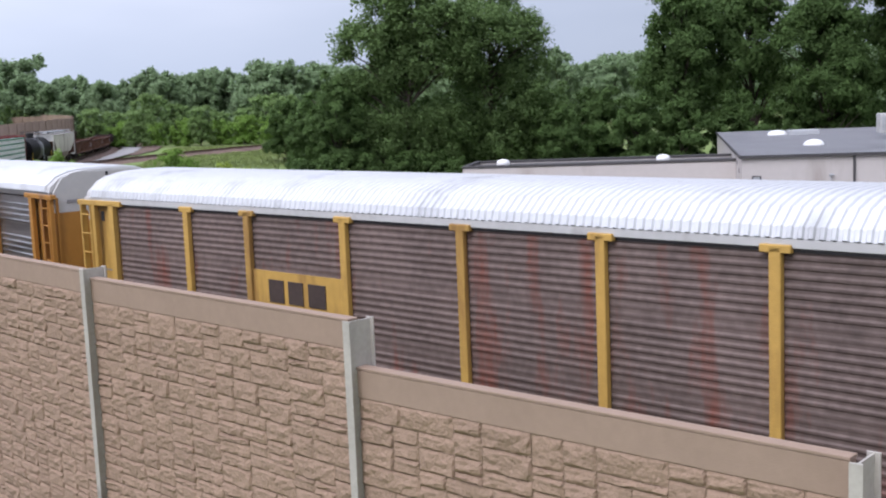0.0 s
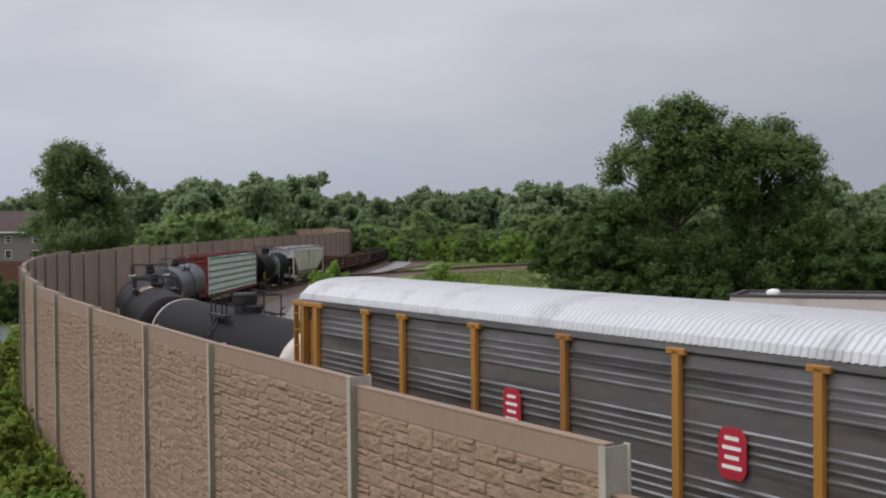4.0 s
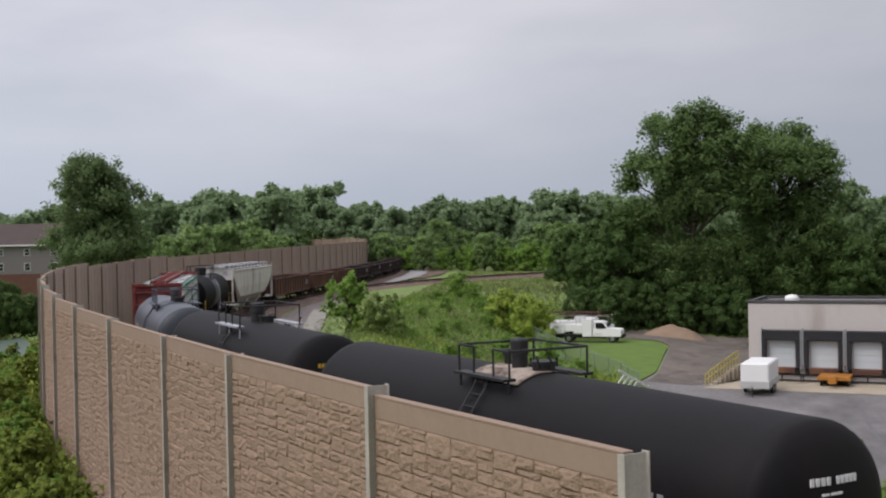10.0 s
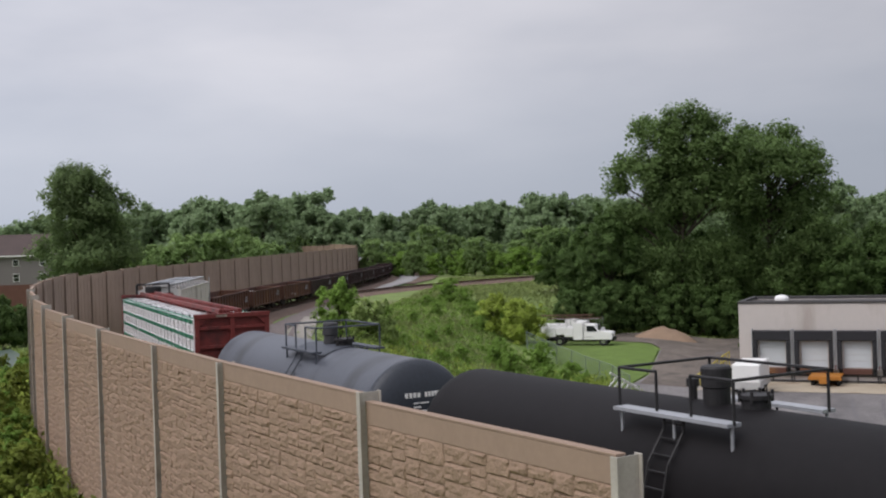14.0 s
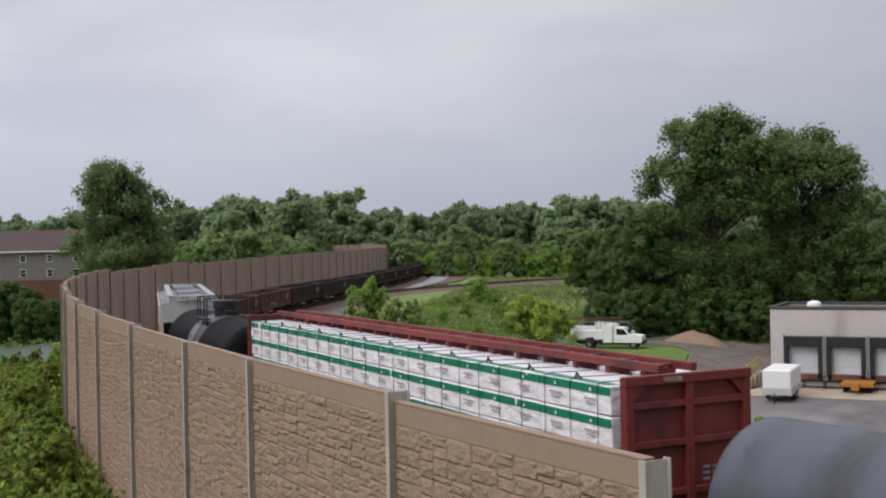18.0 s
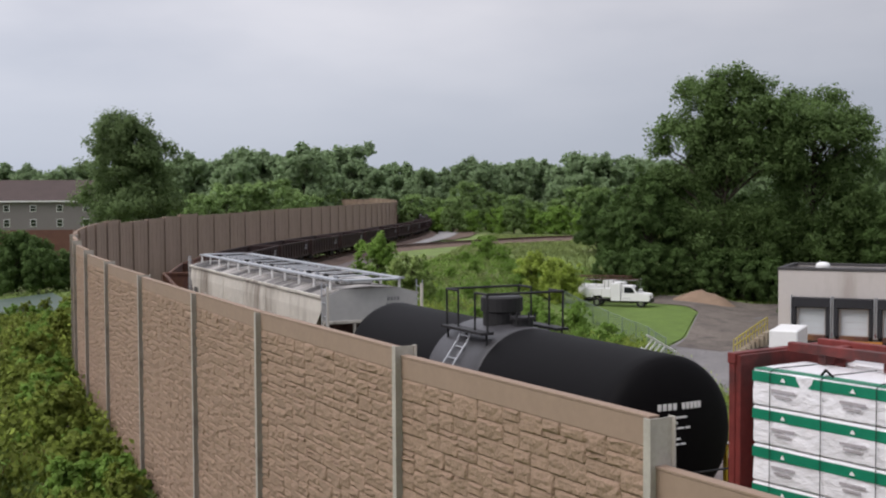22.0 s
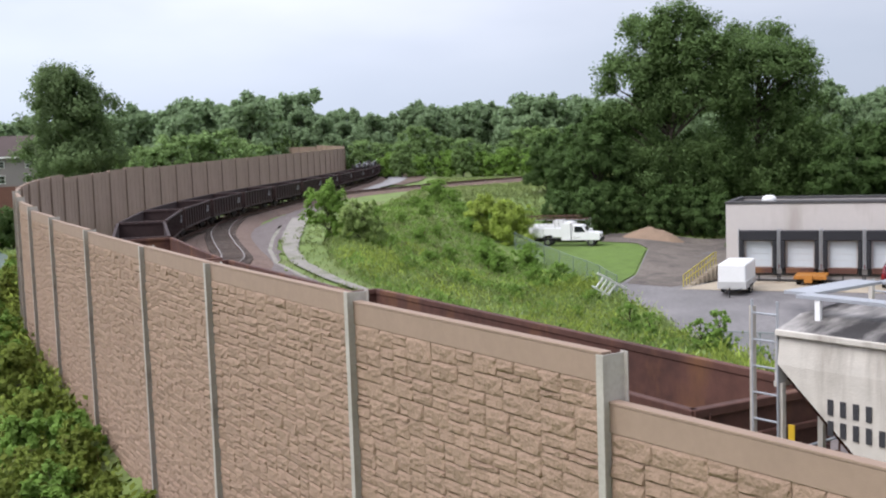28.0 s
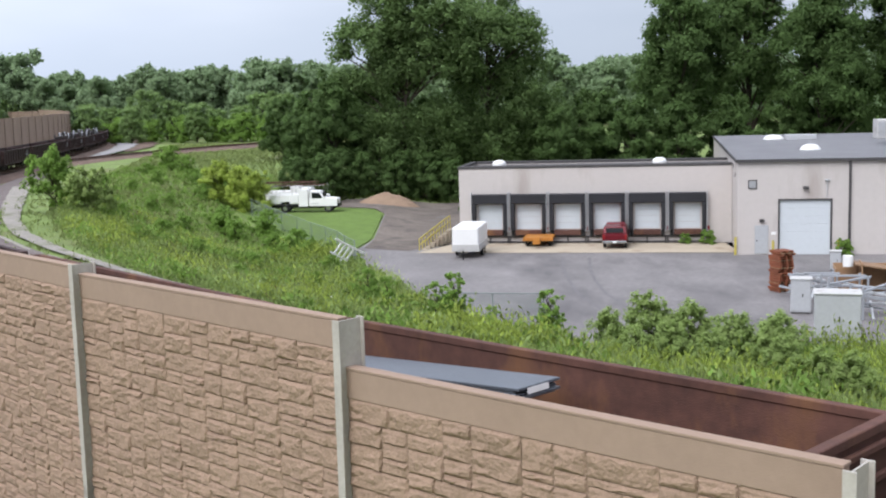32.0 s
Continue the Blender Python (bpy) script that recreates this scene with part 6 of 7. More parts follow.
def pickup(m):
    """A dark red pickup seen from behind; local x points forward."""
    v = thing("pickup_truck", "dark red pickup truck parked tail out on the apron", "pickup truck")
    v.matrix_world = m
    bm = B(); side_shape(bm, [(-2.75, 0.5), (2.7, 0.5), (2.75, 0.95), (1.2, 1.15), (-2.72, 1.2), (-2.78, 0.9)], -0.98, 0.98); part("body", bm, M["red_truck"], v)
    bm = B(); side_shape(bm, [(-0.75, 1.17), (1.25, 1.12), (0.65, 1.82), (-0.5, 1.85)], -0.86, 0.86, 0.3); part("cab", bm, M["red_truck"], v)
    bm = B(); box(bm, -0.70, -0.60, -0.66, 0.66, 1.3, 1.72, m=Matrix.Rotation(0.0, 4, "Y")); part("rear_window", bm, M["glass"], v)
    for s_ in (-1, 1):
        bm = B(); box(bm, -0.35, 0.75, s_ * 0.82 - 0.02, s_ * 0.82 + 0.02, 1.25, 1.68); part("side_window", bm, M["glass"], v)
        bm = B(); box(bm, -2.82, -2.74, s_ * 0.86 - 0.09, s_ * 0.86 + 0.09, 0.78, 1.15, 0.02); part("tail_lamp", bm, M["red_light"], v)
    bm = B(); side_shape(bm, [(-2.7, 1.21), (-0.8, 1.21), (-0.8, 1.78), (-2.5, 1.72)], -0.93, 0.93, 0.2); part("bed_cap", bm, M["red_truck"], v)
    bm = B(); box(bm, -2.72, -2.62, -0.68, 0.68, 1.3, 1.66, m=Matrix()); part("cap_window", bm, M["glass"], v)
    bm = B(); box(bm, -2.95, -2.78, -0.95, 0.95, 0.45, 0.66, 0.03); part("rear_bumper", bm, M["chrome"], v, "white chrome rear bumper")
    bm = B(); box(bm, -2.80, -2.775, -0.72, 0.72, 0.72, 1.12, 0.01); part("tailgate", bm, M["red_truck"], v)
    bm = B(); box(bm, -2.97, -2.955, -0.15, 0.15, 0.5, 0.62); part("blank_plate", bm, M["white_paint"], v)
    for x in (-1.75, 1.75):
        for y in (-0.84, 0.84):
            wheel_part(v, x, y, 0.38)
    return v


def utility_truck(m, rack_red):
    """A white service truck with a boxed body and an overhead ladder rack; local x points forward."""
    v = thing("utility_truck", "white service truck with boxed body and overhead rack on the grass", "utility truck", "service trucks")
    v.matrix_world = m
    bm = B(); box(bm, -3.5, 3.4, -0.45, 0.45, 0.5, 0.75); part("chassis", bm, M["black"], v)
    bm = B(); side_shape(bm, [(0.55, 0.62), (3.45, 0.62), (3.5, 1.05), (3.42, 1.35), (2.15, 1.5), (1.65, 2.15), (0.6, 2.2)], -0.98, 0.98, 0.15); part("cab", bm, M["white_paint"], v)
    for s_ in (-1, 1):
        bm = B(); side_shape(bm, [(0.85, 1.45), (2.0, 1.45), (1.6, 2.02), (0.85, 2.05)], s_ * 0.965 - 0.02, s_ * 0.965 + 0.02); part("side_window", bm, M["glass"], v)
        bm = B(); box(bm, 3.46, 3.54, s_ * 0.72 - 0.16, s_ * 0.72 + 0.16, 0.98, 1.2, 0.02); part("headlight", bm, M["chrome"], v)
        # tool bins
        for k, (a0, a1) in enumerate(((-3.55, -2.4), (-2.38, -1.5), (-1.48, -0.55))):
            bm = B(); box(bm, a0, a1, *sorted((s_ * 0.55, s_ * 1.08)), 0.95 if k != 1 else 1.15, 1.85, 0.02); part("tool_bin", bm, M["white_paint"], v)
        bm = B(); box(bm, -0.53, 0.45, *sorted((s_ * 0.55, s_ * 1.08)), 0.62, 2.38, 0.02); part("tall_bin", bm, M["white_paint"], v)
        bm = B(); box(bm, 0.7, 1.5, s_ * 1.0 - 0.01, s_ * 1.0 + 0.01, 0.9, 0.93); part("door_seam", bm, M["ink_soft"], v)
        bm = B()
        for x in (-3.3, -1.2, 0.6, 2.2):
            rod(bm, (x, s_ * 0.95, 1.5), (x, s_ * 0.95, 2.75), 0.025, 6)
        rod(bm, (-3.4, s_ * 0.95, 2.75), (2.3, s_ * 0.95, 2.75), 0.03, 6)
        part("rack", bm, rack_red, v)
    bm = B(); box(bm, 1.9, 2.0, -0.8, 0.8, 1.55, 2.05, m=Matrix.Translation((0.08, 0, 0))); part("windscreen", bm, M["glass"], v)
    bm = B()
    for y in (-0.5, 0.0, 0.45):
        rod(bm, (-3.3, y, 2.80), (2.2, y, 2.80), 0.022, 6)
    part("carried_pipes", bm, M["rail"], v)
    bm = B(); box(bm, 3.42, 3.62, -0.95, 0.95, 0.5, 0.85, 0.03); part("front_bumper", bm, M["black"], v)
    for x, rr in ((2.55, 0.42), (-2.0, 0.42)):
        for y in (-0.85, 0.85):
            wheel_part(v, x, y, rr)
    return v


def cargo_trailer(m):
    v = thing("cargo_trailer", "small white enclosed cargo trailer", "trailer")
    v.matrix_world = m
    bm = B(); box(bm, -2.3, 2.3, -1.03, 1.03, 0.55, 2.38, 0.09); part("box", bm, M["white_paint"], v)
    bm = B(); box(bm, -2.32, 2.32, -1.07, 1.07, 0.5, 1.05, 0.02); part("lower_panel", bm, M["endwhite"], v)
    bm = B(); rod(bm, (-2.3, -0.7, 0.5), (-3.5, 0, 0.48), 0.05, 6); rod(bm, (-2.3, 0.7, 0.5), (-3.5, 0, 0.48), 0.05, 6); rod(bm, (-3.3, 0, 0), (-3.3, 0, 0.75), 0.05, 8); part("tongue", bm, M["black"], v)
    for y in (-1.0, 1.0):
        for x in (-0.4, 0.45):
            wheel_part(v, x, y, 0.34, 0.2)
        bm = B(); box(bm, -0.85, 0.9, y - 0.12, y + 0.12, 0.68, 0.76, 0.02); part("mudguard", bm, M["endwhite"], v)
    return v


def yard_hitch(m):
    """An orange low trailer with its drawbar towards us."""
    v = thing("flatbed_trailer", "low orange equipment trailer with a drawbar", "trailer")
    v.matrix_world = m
    bm = B(); box(bm, -1.2, 1.3, -1.2, 1.2, 0.62, 0.78, 0.02); part("deck", bm, M["orange_metal"], v)
    bm = B(); box(bm, -2.3, -1.2, -0.18, 0.18, 0.55, 0.72, 0.02); box(bm, -2.4, -1.9, -0.3, 0.3, 0.35, 0.95, 0.04); part("drawbar", bm, M["orange_metal"], v)
    bm = B(); box(bm, -1.26, -1.2, -1.25, 1.25, 0.5, 0.7); part("end_rail", bm, M["orange_metal"], v)
    for y in (-0.95, 0.95):
        wheel_part(v, 0.6, y, 0.36, 0.24); wheel_part(v, -0.5, y, 0.36, 0.24)
    return v


ap = lambda az, d: Vector((*at(az, d), LOT + 0.07))
p_ = ap(-9.45, 92.9); pickup(pose(p_.x, p_.y, p_.z, 0, 0, FACE + 90) @ pose(2.9, 0, 0))
p_ = ap(-2.1, 89.0); cargo_trailer(pose(p_.x, p_.y, p_.z, 0, 0, FACE + 90) @ pose(2.3, 0, 0))
p_ = ap(-5.65, 94.2); yard_hitch(pose(p_.x, p_.y, p_.z, 0, 0, FACE + 90) @ pose(1.8, 0, 0))
for az, d, turn, rm in ((5.7, 121.5, -6, M["chrome"]), (6.1, 126.5, -4, M["rail"])):
    x, y = at(az, d); utility_truck(pose(x, y, gz(x, y) + 0.06, 0, 0, turn), rm)


def stair_rail():
    """Yellow handrail beside the ramp at the corner of the dock."""
    v = thing("handrail", "yellow tubular handrail on a short stair", "handrail")
    v.matrix_world = frame_at(DOCK, -2.6, -0.2)
    for y in (0.0, 1.2):
        bm = B()
        pts = [(0, y - 2.6, 0.05), (0, y + 1.8, 1.25)]
        for up in (0.5, 1.0):
            rod(bm, (0, -4.4 + y, up), (1.4, 0.8 + y, up + 1.25), 0.045, 6)
        for k in range(6):
            t = k / 5
            rod(bm, (1.4 * t, -4.4 + y + 5.2 * t, 1.25 * t - 0.1), (1.4 * t, -4.4 + y + 5.2 * t, 1.0 + 1.25 * t), 0.045, 6)
        part("rail", bm, M["yellow_safety"], v)
    for k in range(7):
        t = k / 7
        bm = B(); box(bm, 0.1 + 1.4 * t, 0.5 + 1.4 * t, -4.2 + 5.2 * t, -3.3 + 5.2 * t + 1.2, 0.0, 0.06 + 1.25 * t)
        part("step", bm, M["concrete"], v)


stair_rail()


def mound():
    bm = B()
    bmesh.ops.create_grid(bm, x_segments=34, y_segments=22, size=1)
    x0, y0 = at(1.6, 130.0)
    for v in bm.verts:
        r = math.hypot(v.co.x, v.co.y)
        hgt = max(0, 1 - r ** 1.25) * 1.35 * (1 + 0.3 * noise.noise((v.co.x * 3, v.co.y * 3, 1)))
        hgt += 0.25 * max(0, 1 - abs(v.co.x - 0.55) * 2.2 - abs(v.co.y)) 
        v.co = Vector((x0 + v.co.x * 3.7, y0 + v.co.y * 2.6, 0))
        v.co.z = gz(v.co.x, v.co.y) - 0.1 + hgt
    solo("soil_mound", bm, M["dirt"], "heap of light brown soil at the edge of the woods", "soil heap", smooth=True)


mound()


def chain_fence(pts, h, name_label):
    f = thing("chain_link_fence", name_label, "fence")
    P = [Vector((x, y, gz(x, y))) for x, y in pts]
    for i, p in enumerate(P):
        bm = B(); rod(bm, p - Vector((0, 0, 0.3)), p + Vector((0, 0, h + 0.05)), 0.035, 8); part("post", bm, M["mesh_green"], f)
        if i:
            a, b = P[i - 1], p
            bm = B(); rod(bm, a + Vector((0, 0, h)), b + Vector((0, 0, h)), 0.028, 6); part("top_rail", bm, M["mesh_green"], f)
            verts, faces = [], []
            d = (b - a); L = d.length; n = int(L / 0.16)
            def wire(q0, q1):
                k = len(verts); w = Vector((0, 0, 0.013)); 
                verts.extend([tuple(q0 - w), tuple(q0 + w), tuple(q1 + w), tuple(q1 - w)]); faces.append((k, k + 1, k + 2, k + 3))
            m_ = int(h / 0.16)
            for k in range(-m_, n):
                for s_ in (1, -1):
                    k0, k1 = max(k, 0), min(k + m_, n)
                    if k1 <= k0:
                        continue
                    z0_, z1_ = (k0 - k) * 0.16, (k1 - k) * 0.16
                    if s_ < 0:
                        z0_, z1_ = h - z0_, h - z1_
                    wire(a + d * (k0 / n) + Vector((0, 0, z0_)), a + d * (k1 / n) + Vector((0, 0, z1_)))
            ob = tagged(new("wire_mesh", raw("wire_mesh", verts, faces, M["mesh_green"])), kind="stuff"); ob.parent = f


chain_fence([(-17.0, 116.0), (-15.0, 112.5), (-13.2, 109.0), (-11.4, 105.5), (-9.8, 102), (-8.3, 98.5), (-7.0, 95.0), (-6.2, 91.5), (-5.2, 88.0)], 1.8, "sagging green-grey chain-link fence at the lawn's edge")
chain_fence([(1.0, 64.5), (3.8, 64.0), (6.6, 63.4)], 1.5, "short grey chain-link fence section among the weeds")


def leaning_frame():
    """A white slatted barricade that lies tilted over the fence corner."""
    v = thing("barricade", "white slatted barricade leaning over the fence", "barricade")
    x, y = at(3.85, 86.5)
    v.matrix_world = pose(x, y, gz(x, y) + 1.1, 25, 28, 40)
    bm = B(); box(bm, -1.5, 1.5, -0.04, 0.04, 0.55, 0.7, 0.01); part("rail", bm, M["white_paint"], v)
    bm = B(); box(bm, -1.2, 0.6, -0.04, 0.04, -0.5, -0.38, 0.01); part("rail", bm, M["white_paint"], v)
    for i in range(4):
        bm = B(); box(bm, -0.9 + 0.42 * i, -0.76 + 0.42 * i, -0.05, 0.05, -0.9, 0.54, 0.01); part("slat", bm, M["white_paint"], v)


leaning_frame()


# ---- storage corner of the yard ----
def pallet_stack():
    v = thing("pallet_stack", "tall leaning stack of reddish wooden pallets", "pallets")
    x, y = at(-17.35, 73.5)
    v.matrix_world = pose(x, y, LOT + 0.04, 0, 0, 20)
    z = 0.0
    for i in range(17):
        r = random.Random(i)
        p = new("pallet"); p.parent = v; p.location = (r.uniform(-0.08, 0.08), r.uniform(-0.08, 0.08), z); p.rotation_euler = (0, 0, r.uniform(-0.12, 0.12))
        for k in range(6):
            bm = B(); box(bm, -0.55, 0.55, -0.5 + 0.175 * k, -0.38 + 0.175 * k, 0.12, 0.145); part("board", bm, M["brickred"] if i % 3 else M["wood"], p)
        for k in (-0.5, 0, 0.42):
            bm = B(); box(bm, k, k + 0.1, -0.5, 0.5, 0.0, 0.12); part("bearer", bm, M["brickred"], p)
        z += 0.15


def steel_cabinet(az, d, w, dp, h, lift=0.0, label="pale grey steel equipment cabinet with a sloping lid"):
    v = thing("equipment_cabinet", label, "cabinet", "yard cabinets")
    x, y = at(az, d)
    v.matrix_world = pose(x, y, gz(x, y) + 0.04 + lift, 0, 0, -18)
    bm = B(); box(bm, -w / 2, w / 2, -dp / 2, dp / 2, 0.08, h, 0.03); part("body", bm, M["grey_paint"], v)
    bm = B(); box(bm, -w / 2 - 0.05, w / 2 + 0.05, -dp / 2 - 0.06, dp / 2 + 0.05, h, h + 0.07, 0.02); part("lid", bm, M["endwhite"], v)
    bm = B(); box(bm, -w / 2 + 0.06, w / 2 - 0.06, -dp / 2 - 0.02, -dp / 2 - 0.002, 0.2, h - 0.1); d_ = part("door", bm, M["grey_paint"], v)
    bm = B(); box(bm, 0.05, 0.12, -dp / 2 - 0.06, -dp / 2 - 0.021, h * 0.5, h * 0.6); part("handle", bm, M["chrome"], d_)
    bm = B(); box(bm, -w / 2 + 0.03, w / 2 - 0.03, -dp / 2 + 0.03, dp / 2 - 0.03, 0, 0.08); part("plinth", bm, M["dark_trim"], v)


def scrap_rack(az, d, seed):
    v = thing("steel_rack", "jumble of galvanised steel frames and beams", "steel rack", "scrap racks")
    x, y = at(az, d)
    v.matrix_world = pose(x, y, gz(x, y) + 0.04, 0, 0, -20 + seed * 9)
    r = random.Random(seed)
    for i in range(9):
        bm = B(); box(bm, -r.uniform(0.9, 1.9), r.uniform(0.9, 1.9), -0.06, 0.06, -0.06, 0.06, 0.01, m=pose(r.uniform(-0.4, 0.4), r.uniform(-0.8, 0.8), 0.25 + 0.17 * i, r.uniform(-4, 4), r.uniform(-14, 14), r.uniform(-25, 25) + 90 * (i % 3 == 0)))
        part("beam", bm, M["walkway"] if i % 3 else M["grey_paint"], v)
    for sx in (-1.1, 1.1):
        for sy in (-0.7, 0.7):
            bm = B(); box(bm, sx - 0.05, sx + 0.05, sy - 0.05, sy + 0.05, 0, 1.75); part("upright", bm, M["walkway"], v)


pallet_stack()
steel_cabinet(-19.9, 58.0, 2.1, 1.4, 2.6)
steel_cabinet(-18.25, 66.5, 1.1, 0.9, 1.9, label="small grey electrical cabinet")
steel_cabinet(-19.8, 82.5, 0.7, 0.6, 1.3, label="grey meter cabinet by the warehouse")
scrap_rack(-18.9, 70.5, 1); scrap_rack(-20.2, 69.0, 2); scrap_rack(-21.6, 66, 3)


def timber_bay():
    v = thing("timber_bay", "weathered plywood storage bay with a white drum", "storage bay")
    x, y = at(-20.9, 73.5)
    v.matrix_world = pose(x, y, LOT + 0.04, 0, 0, -15)
    for a in (-1.5, 0.0, 1.6):
        bm = B(); box(bm, a, a + 0.06, -0.9, 0.9, 0, 1.9 - 0.2 * abs(a)); part("side_board", bm, M["wood"], v)
    bm = B(); box(bm, -1.5, 1.66, 0.91, 0.97, 0, 1.7); part("back_board", bm, M["wood"], v)
    bm = B(); box(bm, -0.6, 2.2, -0.8, 0.8, 1.72, 1.8, m=pose(0, 0, 0, 0, 8, 0)); part("shelf", bm, M["wood"], v)
    bm = B(); rod(bm, (-0.7, 0.1, 1.6), (-0.7, 0.1, 2.25), 0.3, 16); part("drum", bm, M["white_paint"], v, "white plastic drum")


timber_bay()


# ---- the row house beyond the wall ----
def row_house():
    b = thing("row_house", "grey two-storey row house with a brown shingle roof", "house")
    x, y = at(36.0, 205.0)
    zb = gz(x, y)
    b.matrix_world = pose(x, y, zb, 0, 0, 22)
    L, D, H = 38.0, 11.0, 7.2 - zb - 0.3
    bm = B(); box(bm, -L / 2, L / 2, 0, D, 0, H); part("wall", bm, M["house_wall"], b)
    bm = B(); box(bm, -L / 2 - 0.03, L / 2 + 0.03, -0.06, D + 0.03, 0, H - 4.7); part("brick_base", bm, M["brick_base"], b, "brick ground floor")
    bm = B(); extrude_profile(bm, [(-0.5, H), (D / 2, H + 3.6), (D + 0.5, H)], -L / 2 - 0.4, L / 2 + 0.4); part("roof", bm, M["house_roof"], b)
    bm = B(); box(bm, -L / 2 - 0.4, L / 2 + 0.4, -0.6, -0.45, H - 0.1, H + 0.1); part("gutter", bm, M["white_paint"], b)
    n = 9
    for i in range(n):
        xc = -L / 2 + L * (i + 0.5) / n
        for z0, h in ((H - 1.7, 1.1), (H - 4.2, 1.3)):
            bm = B(); box(bm, xc - 0.5, xc + 0.5, -0.05, -0.01, z0, z0 + h); w = part("window", bm, M["white_paint"], b)
            bm = B(); box(bm, xc - 0.42, xc + 0.42, -0.08, -0.051, z0 + 0.08, z0 + h / 2 - 0.03); part("pane", bm, M["glass"], w)
            bm = B(); box(bm, xc - 0.42, xc + 0.42, -0.08, -0.051, z0 + h / 2 + 0.03, z0 + h - 0.08); part("pane", bm, M["glass"], w)


M["brick_base"] = mat("brick_base", (0.12, 0.0562, 0.0413), 0.9, spread=0.2, scale=3)
row_house()

# ---- plants ----
def leaf_cloud(lobes, count, size, rng, up=0.45, slim=0.55, form=1.0):
    """Leaf quads in loose sprays round lobes (rows of centre and radii): vertices and faces."""
    lobes = np.asarray(lobes, float)
    vol = (lobes[:, 3] * lobes[:, 4] * lobes[:, 5]) ** 0.6
    pick = rng.choice(len(lobes), count, p=vol / vol.sum())
    d = rng.normal(size=(count, 3)) * 0.52
    far = np.linalg.norm(d, axis=1)
    d *= np.minimum(1, 1.5 / np.maximum(far, 1e-6))[:, None]
    pts = lobes[pick, :3] + d * lobes[pick, 3:6]
    n = count
    mid = (lobes[:, :3] * vol[:, None]).sum(0) / vol.sum()
    out = pts - mid; out /= np.maximum(np.linalg.norm(out, axis=1), 1e-6)[:, None]
    nrm = d * 0.5 + out * 0.35 + np.array([0, 0, up]) + rng.normal(size=(n, 3)) * 0.55
    nrm /= np.linalg.norm(nrm, axis=1)[:, None]
    shade = (d * 0.45 + out * 0.5) * form + nrm * (1.05 - 0.5 * form) + np.array([0, 0, up * 0.5 * form])
    shade /= np.linalg.norm(shade, axis=1)[:, None]
    t = np.cross(nrm, rng.normal(size=(n, 3))); t /= np.linalg.norm(t, axis=1)[:, None]
    b = np.cross(nrm, t)
    s = size * rng.uniform(0.55, 1.35, n)[:, None]
    v = np.stack([pts - t * s, pts - b * s * slim + nrm * s * 0.12, pts + t * s, pts + b * s * slim + nrm * s * 0.12], 1).reshape(-1, 3)
    f = np.arange(4 * n).reshape(-1, 4)
    return v, f, np.repeat(shade, 4, 0)


def np_mesh(name, v, f, material, shade=None):
    me = bpy.data.meshes.new(name)
    n, k = len(f), f.shape[1]
    me.vertices.add(len(v)); me.vertices.foreach_set("co", np.ascontiguousarray(v, np.float32).ravel())
    me.loops.add(n * k); me.loops.foreach_set("vertex_index", np.ascontiguousarray(f, np.int32).ravel())
    me.polygons.add(n); me.polygons.foreach_set("loop_start", np.arange(0, n * k, k, dtype=np.int32))
    me.update(calc_edges=True); me.validate()
    me.materials.append(material)
    if shade is not None:
        # leaves are lit as the clump that they belong to
        a = me.attributes.new("custom_normal", "FLOAT_VECTOR", "POINT")
        a.data.foreach_set("vector", np.ascontiguousarray(shade, np.float32).ravel())
    return me


def crown_limbs(H, r, base, rng):
    """Boughs that fill an uneven crown between base and H: rows of x, y, z and radii."""
    n = max(7, round(6 + 5 * (H - base) / (2 * r)))
    out = []
    for i in range(n):
        a = i * 2.4 + rng.uniform(-0.5, 0.5)
        u = -0.85 + 1.7 * (i + rng.uniform(0.2, 0.8)) / n
        w = math.sqrt(max(0.08, 1 - abs(u) ** 2.2)) * (1 - 0.2 * max(0, u))
        rr = r * w * rng.uniform(0.3, 0.72)
        q = r * rng.uniform(0.3, 0.46)
        out.append((rr * math.cos(a), rr * math.sin(a), (base + H) / 2 + u * ((H - base) / 2 - 0.35 * q), q * rng.uniform(0.85, 1.15), q * rng.uniform(0.85, 1.15), q * rng.uniform(0.85, 1.2)))
    if base < 0.06 * H:
        out.append((0, 0, base + 0.2 * (H - base), 0.82 * r, 0.82 * r, 0.24 * (H - base)))
    out.append((rng.uniform(-0.12, 0.12) * r, 0, H - 0.36 * r, 0.36 * r, 0.36 * r, 0.33 * r))
    out.append((0, 0, (base + H) / 2, 0.6 * r, 0.6 * r, 0.4 * (H - base)))
    return out


def crown_sprays(limbs, n, r, rng):
    """Leafy sprays set round each bough, more of them towards its outside and top."""
    limbs = np.asarray(limbs, float)
    area = (limbs[:, 3] * limbs[:, 4] * limbs[:, 5]) ** 0.667
    out = []
    for i in rng.choice(len(limbs), n, p=area / area.sum()):
        x, y, z, a, b, c = limbs[i]
        d = rng.normal(size=3); d /= np.linalg.norm(d)
        if d[2] < -0.5:
            d[2] *= -1
        k = rng.uniform(0.3, 1.08) ** 0.8
        q = rng.uniform(0.05, 0.10) * r + 0.05 * (a + b) / 2
        out.append((x + d[0] * a * k, y + d[1] * b * k, z + d[2] * c * k, q * rng.uniform(0.8, 1.3), q * rng.uniform(0.8, 1.3), q * rng.uniform(0.75, 1.2)))
    return out


